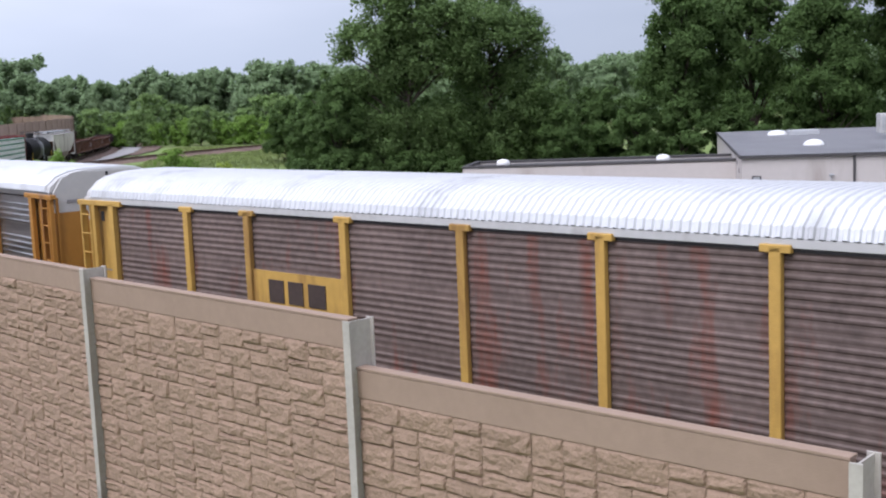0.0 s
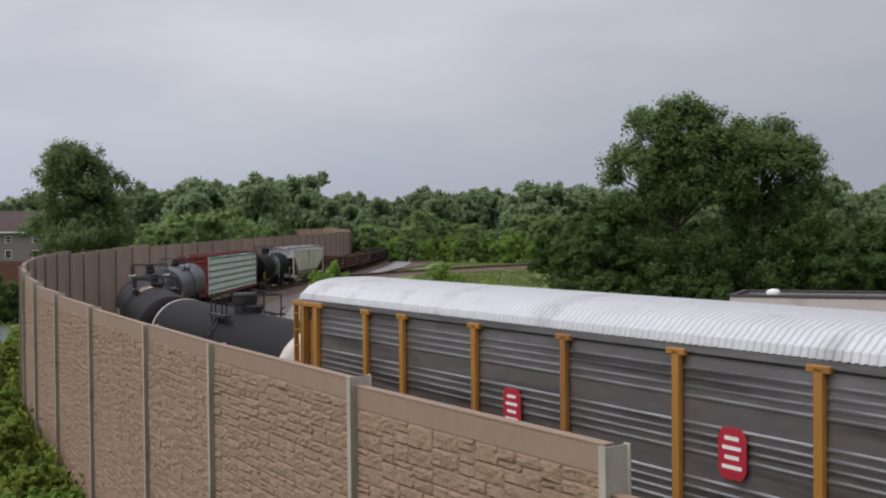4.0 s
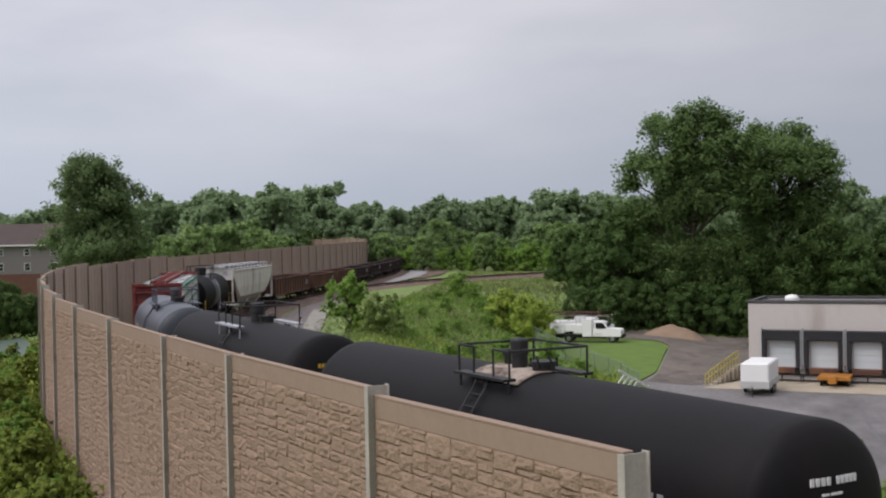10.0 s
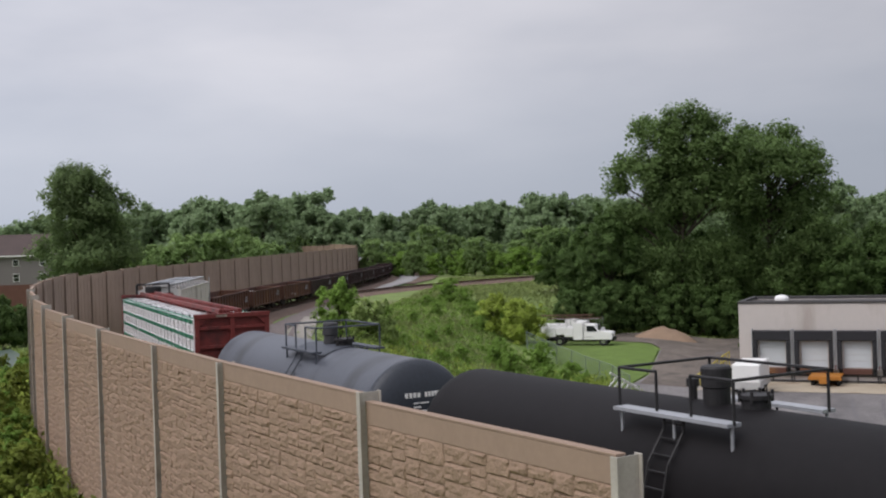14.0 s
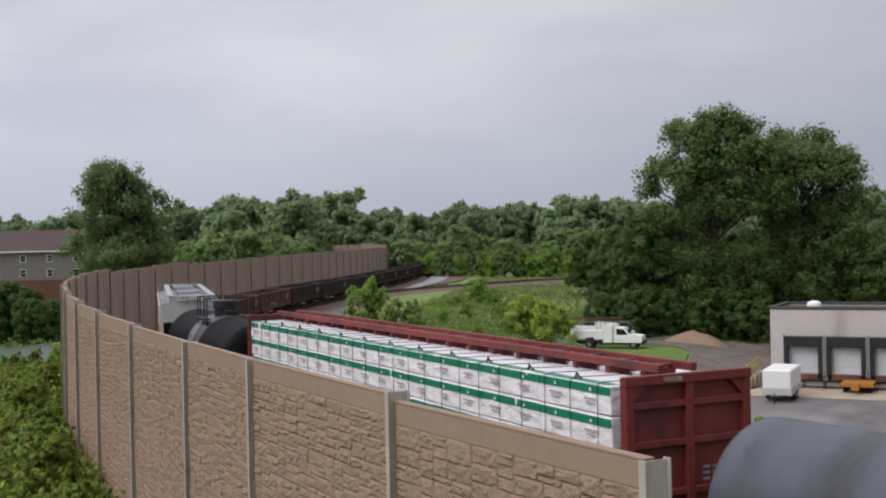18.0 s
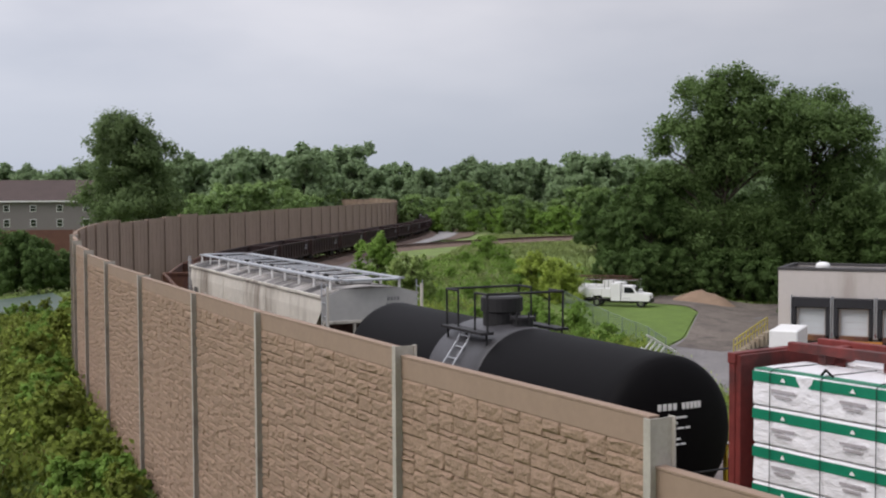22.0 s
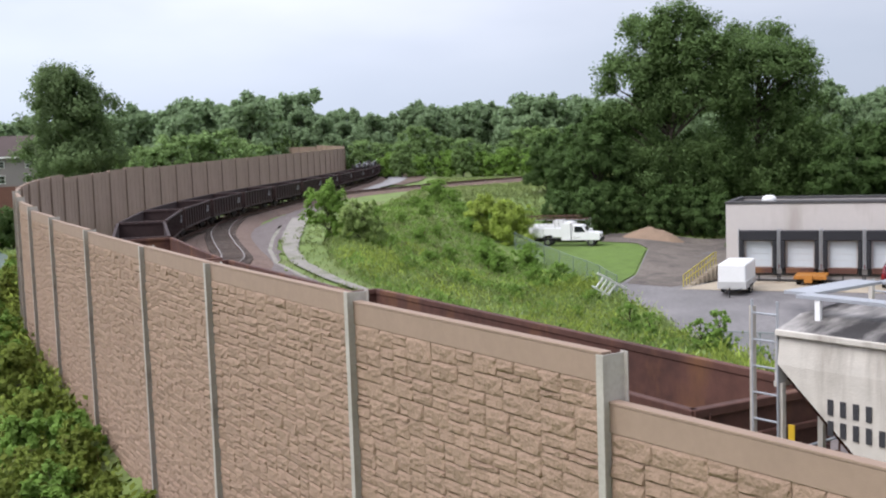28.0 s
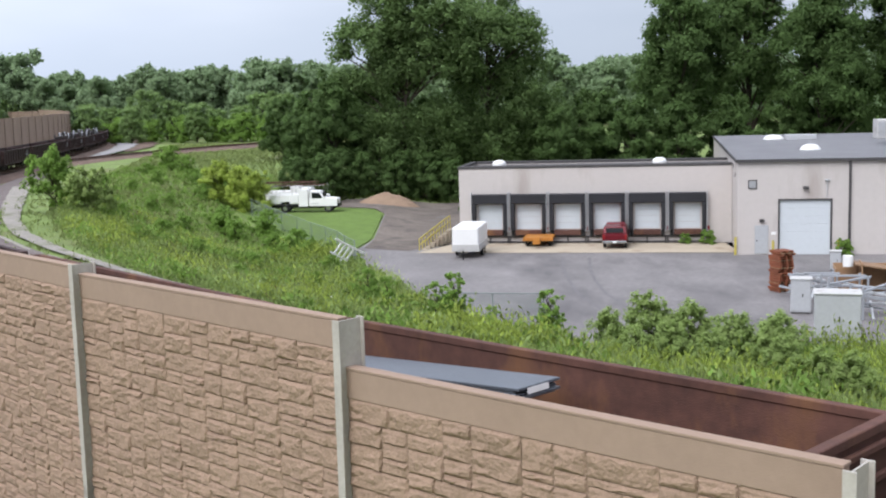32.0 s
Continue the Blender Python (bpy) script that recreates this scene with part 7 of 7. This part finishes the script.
def make_tree(name, H, r, base, leaves, leaf_size, material, label, seed, lobes=34, category="tree", trunk_r=None, group="", limbs=None, up=0.5, form=1.0):
    """A tapered trunk with limbs and a crown of separate leaves; it stands on its origin."""
    rng = np.random.default_rng(seed)
    t = thing(name, label, category, group)
    boughs = limbs or crown_limbs(H, r, base, rng)
    L = crown_sprays(boughs, round(lobes * 3.2), r, rng)
    bm = B()
    tr = trunk_r or H * 0.018
    z = 0.0; p = Vector((0, 0, -0.3))
    lean = Vector((rng.uniform(-0.05, 0.05), rng.uniform(-0.05, 0.05), 1))
    for k in range(6):
        q = p + lean * (H * 0.78 / 6) + Vector((rng.uniform(-1, 1) * 0.02 * H, rng.uniform(-1, 1) * 0.02 * H, 0))
        rod(bm, p, q, tr * (1 - 0.15 * k), 8, tr * (1 - 0.15 * (k + 1)))
        p = q
    for k in range(len(boughs) + 22):
        lb = boughs[k] if k < len(boughs) else L[int(rng.integers(len(L)))]
        a = Vector((0, 0, min(H * 0.7, max(base * 0.6, lb[2] - H * 0.22))))
        e_ = Vector(lb[:3]); mid = a.lerp(e_, 0.5) + Vector((0, 0, H * 0.02))
        rod(bm, a, mid, tr * 0.42, 5, tr * 0.24); rod(bm, mid, e_, tr * 0.24, 5, tr * 0.06)
    part("trunk", bm, M["bark"], t)
    v, f, shade = leaf_cloud(L, leaves, leaf_size, rng, up, 0.55, form)
    ob = tagged(new("crown", np_mesh("crown", v, f, material, shade)), kind="stuff"); ob.parent = t
    return t


def plant(t, az, d, turn=0, scale=1.0, sink=0.0, dz=None):
    x, y = at(az, d)
    z = gz(x, y) - sink if dz is None else dz
    t.matrix_basis = pose(x, y, z, 0, 0, turn) @ Matrix.Scale(scale, 4)
    return t


def again(t, az, d, turn, scale, sink=0.0):
    x, y = at(az, d)
    c = copy_thing(t, pose(x, y, gz(x, y) - sink, 0, 0, turn))
    c.scale = (scale, scale, scale)
    return c


# the two great trees behind the yard
# boughs: metres across the view, above the eye, and half sizes
def boughs_of(rows, foot, seed):
    rb_ = random.Random(seed)
    return [(dx, rb_.uniform(-2.5, 2.5), z + foot, 0.9 * rx, rx * rb_.uniform(0.8, 1.1), 0.88 * rz) for dx, z, rx, rz in rows]


TALL = ((-1.8, 10.6, 3.0, 2.6), (-3.0, 6.0, 3.4, 2.8), (0.6, 5.2, 4.4, 4.0), (5.6, 8.6, 2.6, 2.6), (0.8, 12.5, 3.0, 2.3), (-4.0, 12.0, 2.3, 2.0), (3.8, 11.5, 2.7, 2.3), (-5.4, 7.8, 3.0, 2.1), (-7.3, 5.0, 1.9, 1.5), (1.3, 9.0, 4.6, 3.6), (-6.2, 0.5, 3.4, 2.8), (-1.5, 2.0, 5.0, 5.0), (4.7, 4.0, 5.0, 5.0),
        (-7.6, -4.6, 3.2, 3.4), (-1.5, -5.6, 5.6, 5.0), (5.0, -5.0, 5.0, 5.0))
BROAD = ((-3.4, 8.4, 3.0, 2.6), (3.6, 7.6, 3.4, 2.6), (-3.0, 4.0, 4.0, 3.6), (-2.2, 10.8, 2.8, 2.1), (1.8, 10.8, 2.9, 2.1), (4.2, 8.9, 2.3, 1.8), (6.0, 6.4, 1.8, 1.4), (0.0, 7.4, 4.8, 4.0), (4.3, 3.4, 4.2, 3.5), (0.0, 0.6, 6.0, 5.0), (5.9, -1.5, 4.0, 4.0), (0.0, -6.4, 6.0, 5.0), (6.0, -6.4, 5.0, 4.6))
plant(make_tree("broadleaf_tree", 27.0, 9.4, 2.5, 76000, 0.21, M["leaf_big"], "tall spreading broadleaf tree with an open dark crown", 11, 300, limbs=boughs_of(TALL, 11.8, 3)), 0.75, 141)
plant(make_tree("broadleaf_tree", 24.2, 9.1, 1.5, 68000, 0.21, M["leaf_big"], "broad dark green tree beside the tallest one", 12, 270, limbs=boughs_of(BROAD, 11.6, 4)), -3.35, 144)
plant(make_tree("broadleaf_tree", 14.0, 5.2, 0.5, 34000, 0.20, M["leaf_mid"], "lower tree at the skirt of the great trees", 13, 60), 4.3, 139)
# the lone tree beyond the wall
plant(make_tree("maple_tree", 18.0, 8.0, 1.8, 50000, 0.19, M["leaf_left"], "dense round maple behind the noise wall", 45, 120), 29.3, 132)
# the trees on the right behind the warehouse
ta = make_tree("woodland_tree", 25.0, 7.6, 4.0, 50000, 0.22, M["leaf_mid"], "tall woodland tree with an open crown", 15, 120, group="woodland trees")
plant(ta, -12.6, 150)
again(ta, -15.8, 156, 70, 1.08); again(ta, -19.2, 150, 160, 1.0); again(ta, -22.6, 158, 220, 1.1); again(ta, -26, 150, 300, 1.0)
tb = make_tree("woodland_tree", 13.0, 5.6, 0.3, 32000, 0.21, M["leaf_mid"], "bushy woodland tree leafed to the ground", 16, 60, group="woodland trees")
plant(tb, 5.5, 150, 0, 0.8)
for az, d, tn, sc in ((6.7, 168, 40, 0.66), (2.2, 152, 30, 0.9), (-0.6, 150, 130, 0.85), (-2.2, 148, 130, 0.8), (-5.2, 150, 200, 0.95), (-6.8, 140, 10, 0.78), (-8.6, 146, 260, 0.92), (-10.4, 143, 77, 0.85), (-12.5, 144, 177, 0.8), (-15, 147, 300, 0.85), (-17.6, 150, 20, 0.9), (-20.4, 152, 120, 0.9), (-23.5, 150, 220, 1.0)):
    again(tb, az, d, tn, sc)
tc = make_tree("understorey_shrub", 6.5, 4.0, -0.4, 14000, 0.17, M["leaf_mid"], "shrub at the foot of the woods", 17, 40, "shrub", group="understorey shrubs")
plant(tc, 5.9, 134, 0, 0.8)
for az, d, tn, sc in ((4.6, 133, 80, 0.85), (3.0, 136, 130, 0.8), (1.2, 136, 180, 0.85), (-0.3, 137, 220, 0.9), (-1.6, 137, 260, 0.8), (-3.0, 120, 10, 0.8), (-5.5, 122, 50, 0.85), (-8, 120, 90, 0.8), (-10.5, 120, 140, 0.9), (-13, 122, 180, 0.8)):
    again(tc, az, d, tn, sc)

# distant belts of trees; their pale leaf colour carries the haze
td = make_tree("distant_tree", 14.0, 5.6, 0.5, 9000, 0.40, M["leaf_far"], "distant woodland tree with haze put into its leaf colour", 18, 60, up=0.2, form=0.12, group="distant trees")
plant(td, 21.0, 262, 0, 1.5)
te = make_tree("distant_tree", 13.0, 6.6, 0.0, 9000, 0.40, M["leaf_far"], "distant woodland tree with haze put into its leaf colour", 19, 60, up=0.2, form=0.12, group="distant trees")
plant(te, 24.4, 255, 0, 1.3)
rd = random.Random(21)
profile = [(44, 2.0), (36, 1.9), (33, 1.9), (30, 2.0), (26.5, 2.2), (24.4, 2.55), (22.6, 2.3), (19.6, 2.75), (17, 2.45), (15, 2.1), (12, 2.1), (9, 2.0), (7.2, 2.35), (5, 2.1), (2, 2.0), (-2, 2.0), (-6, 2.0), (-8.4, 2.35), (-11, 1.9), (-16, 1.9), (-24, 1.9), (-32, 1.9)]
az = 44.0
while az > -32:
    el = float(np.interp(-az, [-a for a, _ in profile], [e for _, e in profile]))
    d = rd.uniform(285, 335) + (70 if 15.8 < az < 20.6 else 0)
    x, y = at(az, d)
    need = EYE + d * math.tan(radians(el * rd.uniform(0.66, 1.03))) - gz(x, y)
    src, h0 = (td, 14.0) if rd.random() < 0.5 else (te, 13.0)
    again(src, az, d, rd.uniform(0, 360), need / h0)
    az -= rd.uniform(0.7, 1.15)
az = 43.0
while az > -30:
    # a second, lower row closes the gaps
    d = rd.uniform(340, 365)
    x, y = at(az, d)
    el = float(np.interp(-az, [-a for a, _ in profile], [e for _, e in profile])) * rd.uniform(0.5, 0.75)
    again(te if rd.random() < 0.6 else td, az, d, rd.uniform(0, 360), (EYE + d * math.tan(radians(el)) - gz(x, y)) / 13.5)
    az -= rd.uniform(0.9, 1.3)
az = 28.5
tf = make_tree("young_tree", 9.0, 4.2, 0.0, 8000, 0.26, M["leaf_young"], "mid-green young tree behind the wall", 22, 45, form=0.4, group="young trees")
plant(tf, 27.2, 200, 0, 1.0)
while az > 6.5:
    d = rd.uniform(335, 350) if 16.2 < az < 20.8 else rd.uniform(196, 240) if az > 17.5 else rd.uniform(255, 285)
    el = (0.55 if az > 17.5 else 0.35) + rd.uniform(-0.6, 0.45)
    x, y = at(az, d)
    need = EYE + d * math.tan(radians(el)) - gz(x, y)
    again(tf, az, d, rd.uniform(0, 360), max(0.5, need / 9.0))
    az -= rd.uniform(0.75, 1.2)
tg = make_tree("bright_bush", 4.2, 2.8, -0.3, 5000, 0.16, M["leaf_bright"], "bright green bush in the meadow", 23, 34, "bush", group="meadow bushes")
plant(tg, 14.2, 262, 0, 1.5)
for az, d, tn, sc in ((12.9, 264, 40, 1.3), (11.4, 260, 80, 1.5), (9.9, 258, 120, 1.45), (8.6, 256, 10, 1.6), (7.4, 252, 200, 1.5), (6.4, 250, 250, 1.7), (15.4, 270, 160, 1.4), (12.1, 150, 20, 0.8), (11.4, 147, 90, 0.55), (13.2, 140, 140, 0.4),
                      (9.8, 106, 60, 0.62), (9.2, 103, 200, 0.5), (7.7, 108, 60, 0.6), (12.6, 92, 160, 0.36), (6.9, 92, 99, 0.36), (6.2, 100, 160, 0.42), (5.6, 94, 10, 0.35), (13.8, 84, 40, 0.3), (8.4, 84, 230, 0.36), (3.6, 70, 80, 0.3), (5.4, 74, 20, 0.34), (9.2, 72, 140, 0.3), (0.6, 60, 10, 0.3), (12.2, 112, 20, 0.3), (10.6, 122, 80, 0.42), (13.9, 118, 10, 0.3),
                      (15.0, 104, 20, 0.28), (14.4, 96, 70, 0.32), (11.6, 100, 160, 0.34), (10.9, 88, 30, 0.3), (7.4, 98, 10, 0.4), (13.0, 106, 50, 0.36), (12.8, 128, 220, 0.4), (11.0, 134, 90, 0.45), (15.2, 126, 140, 0.3), (9.6, 138, 40, 0.5), (6.8, 78, 60, 0.28), (4.6, 84, 0, 0.34), (2.4, 66, 30, 0.3), (-2.4, 54, 60, 0.26)):
    again(tg, az, d, tn, sc)
for az, d, tn, sc in ((32.2, 116, 0, 0.6), (33.3, 114, 60, 0.66), (34.5, 117, 90, 0.95), (31.9, 123, 170, 0.55), (33.6, 126, 30, 0.85), (35.7, 122, 100, 0.8), (31.4, 124, 50, 0.55)):
    again(tc, az, d, tn, sc)
th_ = make_tree("trailside_tree", 4.9, 2.4, 0.3, 5200, 0.14, M["leaf_bright"], "small bright green tree beside the gravel trail", 24, 40, "tree")
plant(th_, 17.5, 95)
plant(make_tree("trailside_tree", 3.9, 2.2, 0.2, 3800, 0.14, M["leaf_weed"], "small darker tree beside the trail", 25, 34, "tree"), 15.8, 93)
plant(make_tree("yellow_bush", 4.7, 3.3, -0.3, 9000, 0.15, M["leaf_yellow"], "yellow-green bush on the meadow slope", 26, 48, "bush"), 8.5, 121)
plant(make_tree("yellow_bush", 4.2, 2.8, -0.3, 6500, 0.15, M["leaf_yellow"], "smaller yellow-green bush beside the first", 27, 36, "bush"), 9.9, 123)

# shrubs between the tracks and the yard
ti = make_tree("sapling", 3.0, 1.0, 0.1, 2600, 0.085, M["leaf_bright"], "leafy sapling at the edge of the yard", 28, 34, "sapling", group="yard saplings")
plant(ti, -1.5, 57.5, 0, 1.05)
for az, d, tn, sc in ((-6.2, 54, 50, 1.0), (-0.6, 55, 90, 0.85), (2.8, 62, 120, 0.9), (1.8, 58, 30, 0.8), (-3.4, 50, 12, 0.6)):
    again(ti, az, d, tn, sc)
tj = make_tree("roadside_shrub", 3.0, 1.8, -0.2, 6000, 0.10, M["leaf_weed"], "feathery bright green shrub between railway and yard", 29, 60, "shrub", up=0.9, form=0.5, group="yard shrubs")
plant(tj, -11.2, 52, 0, 1.05)
for az, d, tn, sc in ((-9.4, 51, 60, 0.8), (-13.2, 52, 110, 1.0), (-15.0, 51, 170, 0.9), (-16.6, 50, 230, 0.9), (-12.4, 48, 20, 0.75), (-14.4, 47, 20, 0.7), (-17.8, 47, 20, 0.75), (-10.4, 47, 300, 0.6), (-19.5, 46, 40, 0.7), (-21, 46, 40, 0.7), (-17.5, 53.5, 90, 0.8)):
    again(tj, az, d, tn, sc)


# ---- weeds and grass: one object each ----
def weeds(name, spots, height, leaf, per, material, label, seed, slim=0.3, lean=0.5):
    """Tufts of upright blades and leaves at (x, y) spots."""
    rng = np.random.default_rng(seed)
    spots = np.asarray(spots)
    n = len(spots) * per
    base = np.repeat(spots, per, 0)
    z0 = np.repeat(ground_z(spots[:, 0], spots[:, 1]), per)
    clump = np.array([noise.noise((x * 0.22, y * 0.22, seed)) for x, y in spots])
    hh = np.repeat(height * rng.uniform(0.5, 1.2, len(spots)) * (0.85 + 0.7 * clump), per)
    u = rng.uniform(0, 1, n) ** 0.8
    spread = hh * 0.45 + 0.04
    ang_ = rng.uniform(0, 2 * np.pi, n); rr = np.sqrt(rng.uniform(0, 1, n)) * spread
    c = np.stack([base[:, 0] + rr * np.cos(ang_), base[:, 1] + rr * np.sin(ang_), z0 + u * hh * (1 - 0.5 * (rr / spread) ** 2)], 1)
    up = np.stack([rng.normal(0, lean, n), rng.normal(0, lean, n), rng.uniform(0.4, 1.2, n)], 1); up /= np.linalg.norm(up, axis=1)[:, None]
    side = np.cross(up, rng.normal(size=(n, 3))); side /= np.linalg.norm(side, axis=1)[:, None]
    s = leaf * rng.uniform(0.6, 1.5, n)[:, None]
    v = np.stack([c - up * s, c - side * s * slim, c + up * s, c + side * s * slim], 1).reshape(-1, 3)
    shade = np.stack([rng.normal(0, 0.3, n), rng.normal(0, 0.3, n), 0.35 + 0.65 * u], 1)
    shade /= np.linalg.norm(shade, axis=1)[:, None]
    me = np_mesh(name, v, np.arange(4 * n).reshape(-1, 4), material, np.repeat(shade, 4, 0))
    tagged(new(name, me), label, "plants", kind="stuff")


def scatter(n, keep, seed, x0, x1, y0, y1):
    rng = np.random.default_rng(seed)
    x, y = rng.uniform(x0, x1, n), rng.uniform(y0, y1, n)
    o, s = line_offset(x, y)
    k = keep(x, y, o, s)
    return np.stack([x[k], y[k]], 1)


def inside(x, y, poly):
    c = np.zeros(x.shape, bool)
    for (xa, ya), (xb, yb) in zip(poly, poly[1:] + poly[:1]):
        c ^= ((ya > y) != (yb > y)) & (x < (xb - xa) * (y - ya) / ((yb - ya) or 1e-9) + xa)
    return c


PAVED = [(-6.2, 93.0), (-3.5, 84), (1, 66), (4.5, 55), (24, 54), (46, 54), (60, 70), (60, 135), (-5, 135), (-20, 125), (-20, 117), (-14.5, 108), (-10, 99)]
PATHS = [np.array([p[:2] for p in TRAIL]), np.array([(-51.0, 150.0), (-50.3, 166.0), (-47.0, 181.0), (-41.0, 195.7), (-35.0, 208.0), (-27.0, 220.5), (-14.0, 238.0)])]


def off_trail(x, y):
    d = np.full(x.shape, 1e9)
    for a, b, clear in [(a, b, w) for q, w in zip(PATHS, (0.28, 2.5)) for a, b in zip(q, q[1:])]:
        t = np.clip(((x - a[0]) * (b - a)[0] + (y - a[1]) * (b - a)[1]) / ((b - a) ** 2).sum(), 0, 1)
        d = np.minimum(d, np.hypot(x - a[0] - t * (b - a)[0], y - a[1] - t * (b - a)[1]) - clear)
    return d > 0


field = lambda lo: (lambda x, y, o, s: (o > lo) & ~inside(x, y, PAVED) & off_trail(x, y) & (np.abs(x / np.maximum(y, 1)) < 0.62))
weeds("tall_weeds", scatter(13000, field(12.9), 31, -30, 34, 22, 92), 1.0, 0.13, 13, M["leaf_weed"], "tall green weeds on the slope below the railway", 41)
weeds("pale_weeds", scatter(7000, field(13.3), 32, -30, 34, 22, 95), 1.15, 0.12, 12, M["leaf_yellow"], "paler flowering weeds among the green ones", 42, 0.2, 0.35)
weeds("feathery_weeds", scatter(5000, field(14.0), 39, -26, 34, 22, 80), 1.5, 0.11, 16, M["leaf_grass"], "feathery pale green stalks on the slope", 49, 0.16, 0.25)
weeds("trailside_grass", scatter(9000, field(8.7), 40, -50, 20, 22, 125), 0.34, 0.13, 7, M["leaf_grass"], "short pale grass beside the trail", 50, 0.2, 0.4)
weeds("meadow_grass", scatter(26000, field(12.5), 33, -50, 10, 70, 240), 0.42, 0.20, 7, M["leaf_grass"], "rough meadow grass beside the curve", 43, 0.22, 0.45)
weeds("meadow_herbs", scatter(9000, field(13.0), 34, -46, 10, 60, 150), 0.75, 0.15, 9, M["leaf_bright"], "green herbs in the meadow", 44)
plume = [at(-8.6 - 0.0145 * i, 45.5 + 7.5 * ((i * 0.618) % 1.0)) for i in range(900)]
weeds("shrub_plumes", plume, 1.45, 0.11, 24, M["leaf_yellow"], "feathery green plumes between railway and yard", 56, 0.22, 0.35)
clumped = lambda f, cut, k: (lambda x, y, o, s: f(x, y, o, s) & np.array([noise.noise((a * 0.16, b * 0.16, k)) > cut for a, b in zip(x, y)], bool))
weeds("goldenrod_clumps", scatter(15000, clumped(field(13.2), 0.16, 3.0), 51, -32, 34, 22, 95), 1.7, 0.12, 22, M["leaf_yellow"], "tall yellow-green clumps among the weeds", 51, 0.3, 0.45)
weeds("bright_clumps", scatter(15000, clumped(field(13.2), 0.2, 11.0), 52, -32, 34, 22, 95), 1.35, 0.13, 22, M["leaf_bright"], "leafy bright green clumps among the weeds", 52, 0.4, 0.6)
weeds("russet_stalks", scatter(9000, clumped(field(14.5), 0.22, 19.0), 53, -34, 20, 30, 110), 1.1, 0.10, 9, M["leaf_russet"], "russet dry stalks in patches of the slope", 53, 0.14, 0.3)
weeds("umbel_flowers", scatter(900, lambda x, y, o, s: field(13.2)(x, y, o, s) & (o < 24), 35, -24, 34, 22, 80), 1.5, 0.04, 3, M["flower"], "white flower heads above the weeds", 45)
bank = lambda lo, hi, s0, s1: (lambda x, y, o, s: (o > lo) & (o < hi) & (s > s0) & (s < s1))
dry = lambda f: (lambda x, y, o, s: f(x, y, o, s) & ~inside(x, y, POND))
POND = [at(34.4, 82), at(32.6, 88), at(32.4, 99), at(32.9, 109), at(35, 107), at(38, 103), at(38, 84)]
weeds("wall_foot_vines", scatter(34000, bank(-16, -6.7, 2, 62), 36, -62, -2, 8, 75), 1.15, 0.12, 13, M["leaf_vine"], "leafy vines and weeds along the foot of the wall", 46, 0.55, 0.9)
weeds("outer_meadow", scatter(20000, dry(bank(-45, -9, -2, 90)), 37, -95, -4, 6, 115), 0.55, 0.14, 9, M["leaf_weed"], "green meadow outside the wall", 47)
weeds("outer_herbs", scatter(8000, dry(bank(-40, -8, -2, 70)), 38, -80, -4, 6, 90), 0.8, 0.13, 9, M["leaf_bright"], "bright herbs outside the wall", 48, 0.5, 0.8)
weeds("yellowing_vines", scatter(16000, clumped(bank(-15, -6.8, 2, 62), 0.0, 5.0), 54, -62, -2, 8, 75), 1.25, 0.12, 13, M["leaf_yellow"], "yellow-green leafy patches on the bank", 54, 0.5, 0.9)
weeds("bank_stalks", scatter(9000, clumped(bank(-16, -6.8, 2, 62), 0.14, 9.0), 55, -62, -2, 8, 75), 1.2, 0.10, 8, M["leaf_russet"], "russet dry stems among the vines", 55, 0.16, 0.4)
patch("pond", POND, 0.25, M["water"], "small grey-green pond beyond the wall", "water")

# shrubs crowding the foot of the wall on the viewer's side
tk = make_tree("bank_shrub", 2.1, 1.25, -0.2, 2300, 0.11, M["leaf_vine"], "leafy bramble shrub at the foot of the noise wall", 30, 26, "shrub", group="bank shrubs")
tl = make_tree("bank_shrub", 1.7, 1.2, -0.2, 2000, 0.12, M["leaf_bright"], "bright green shrub at the foot of the noise wall", 31, 24, "shrub", group="bank shrubs")
rb = random.Random(8)


def set_shrub(src, s, off, scale, first=False):
    x, y, _ = line(s, off)
    m = pose(x, y, gz(x, y), 0, 0, rb.uniform(0, 360))
    c = src if first else copy_thing(src, m)
    c.matrix_basis = m
    c.scale = (scale, scale, scale)


set_shrub(tk, 12.0, -7.9, 0.9, True); set_shrub(tl, 16.0, -8.4, 0.9, True)
s_ = 6.0
while s_ < 70:
    set_shrub(tk if rb.random() < 0.55 else tl, s_, WALL - rb.uniform(0.9, 2.6), rb.uniform(0.55, 1.0))
    if rb.random() < 0.7:
        set_shrub(tk if rb.random() < 0.4 else tl, s_, WALL - rb.uniform(3.0, 8.0), rb.uniform(0.6, 1.15) * (1.0 if s_ < 28 else 0.55))
    s_ += rb.uniform(0.8, 1.7)

# weeds at the corner of the dock and by the tall door
for p, sc in ((frame_at(DOCK, 20.6, -1.2), 0.32), (frame_at(DOCK, 18.8, -0.9), 0.24), (frame_at(HALL, 7.6, -0.8), 0.34)):
    c = copy_thing(tl, Matrix.Translation(p.translation)); c.scale = (sc * 2.2,) * 3

motions()
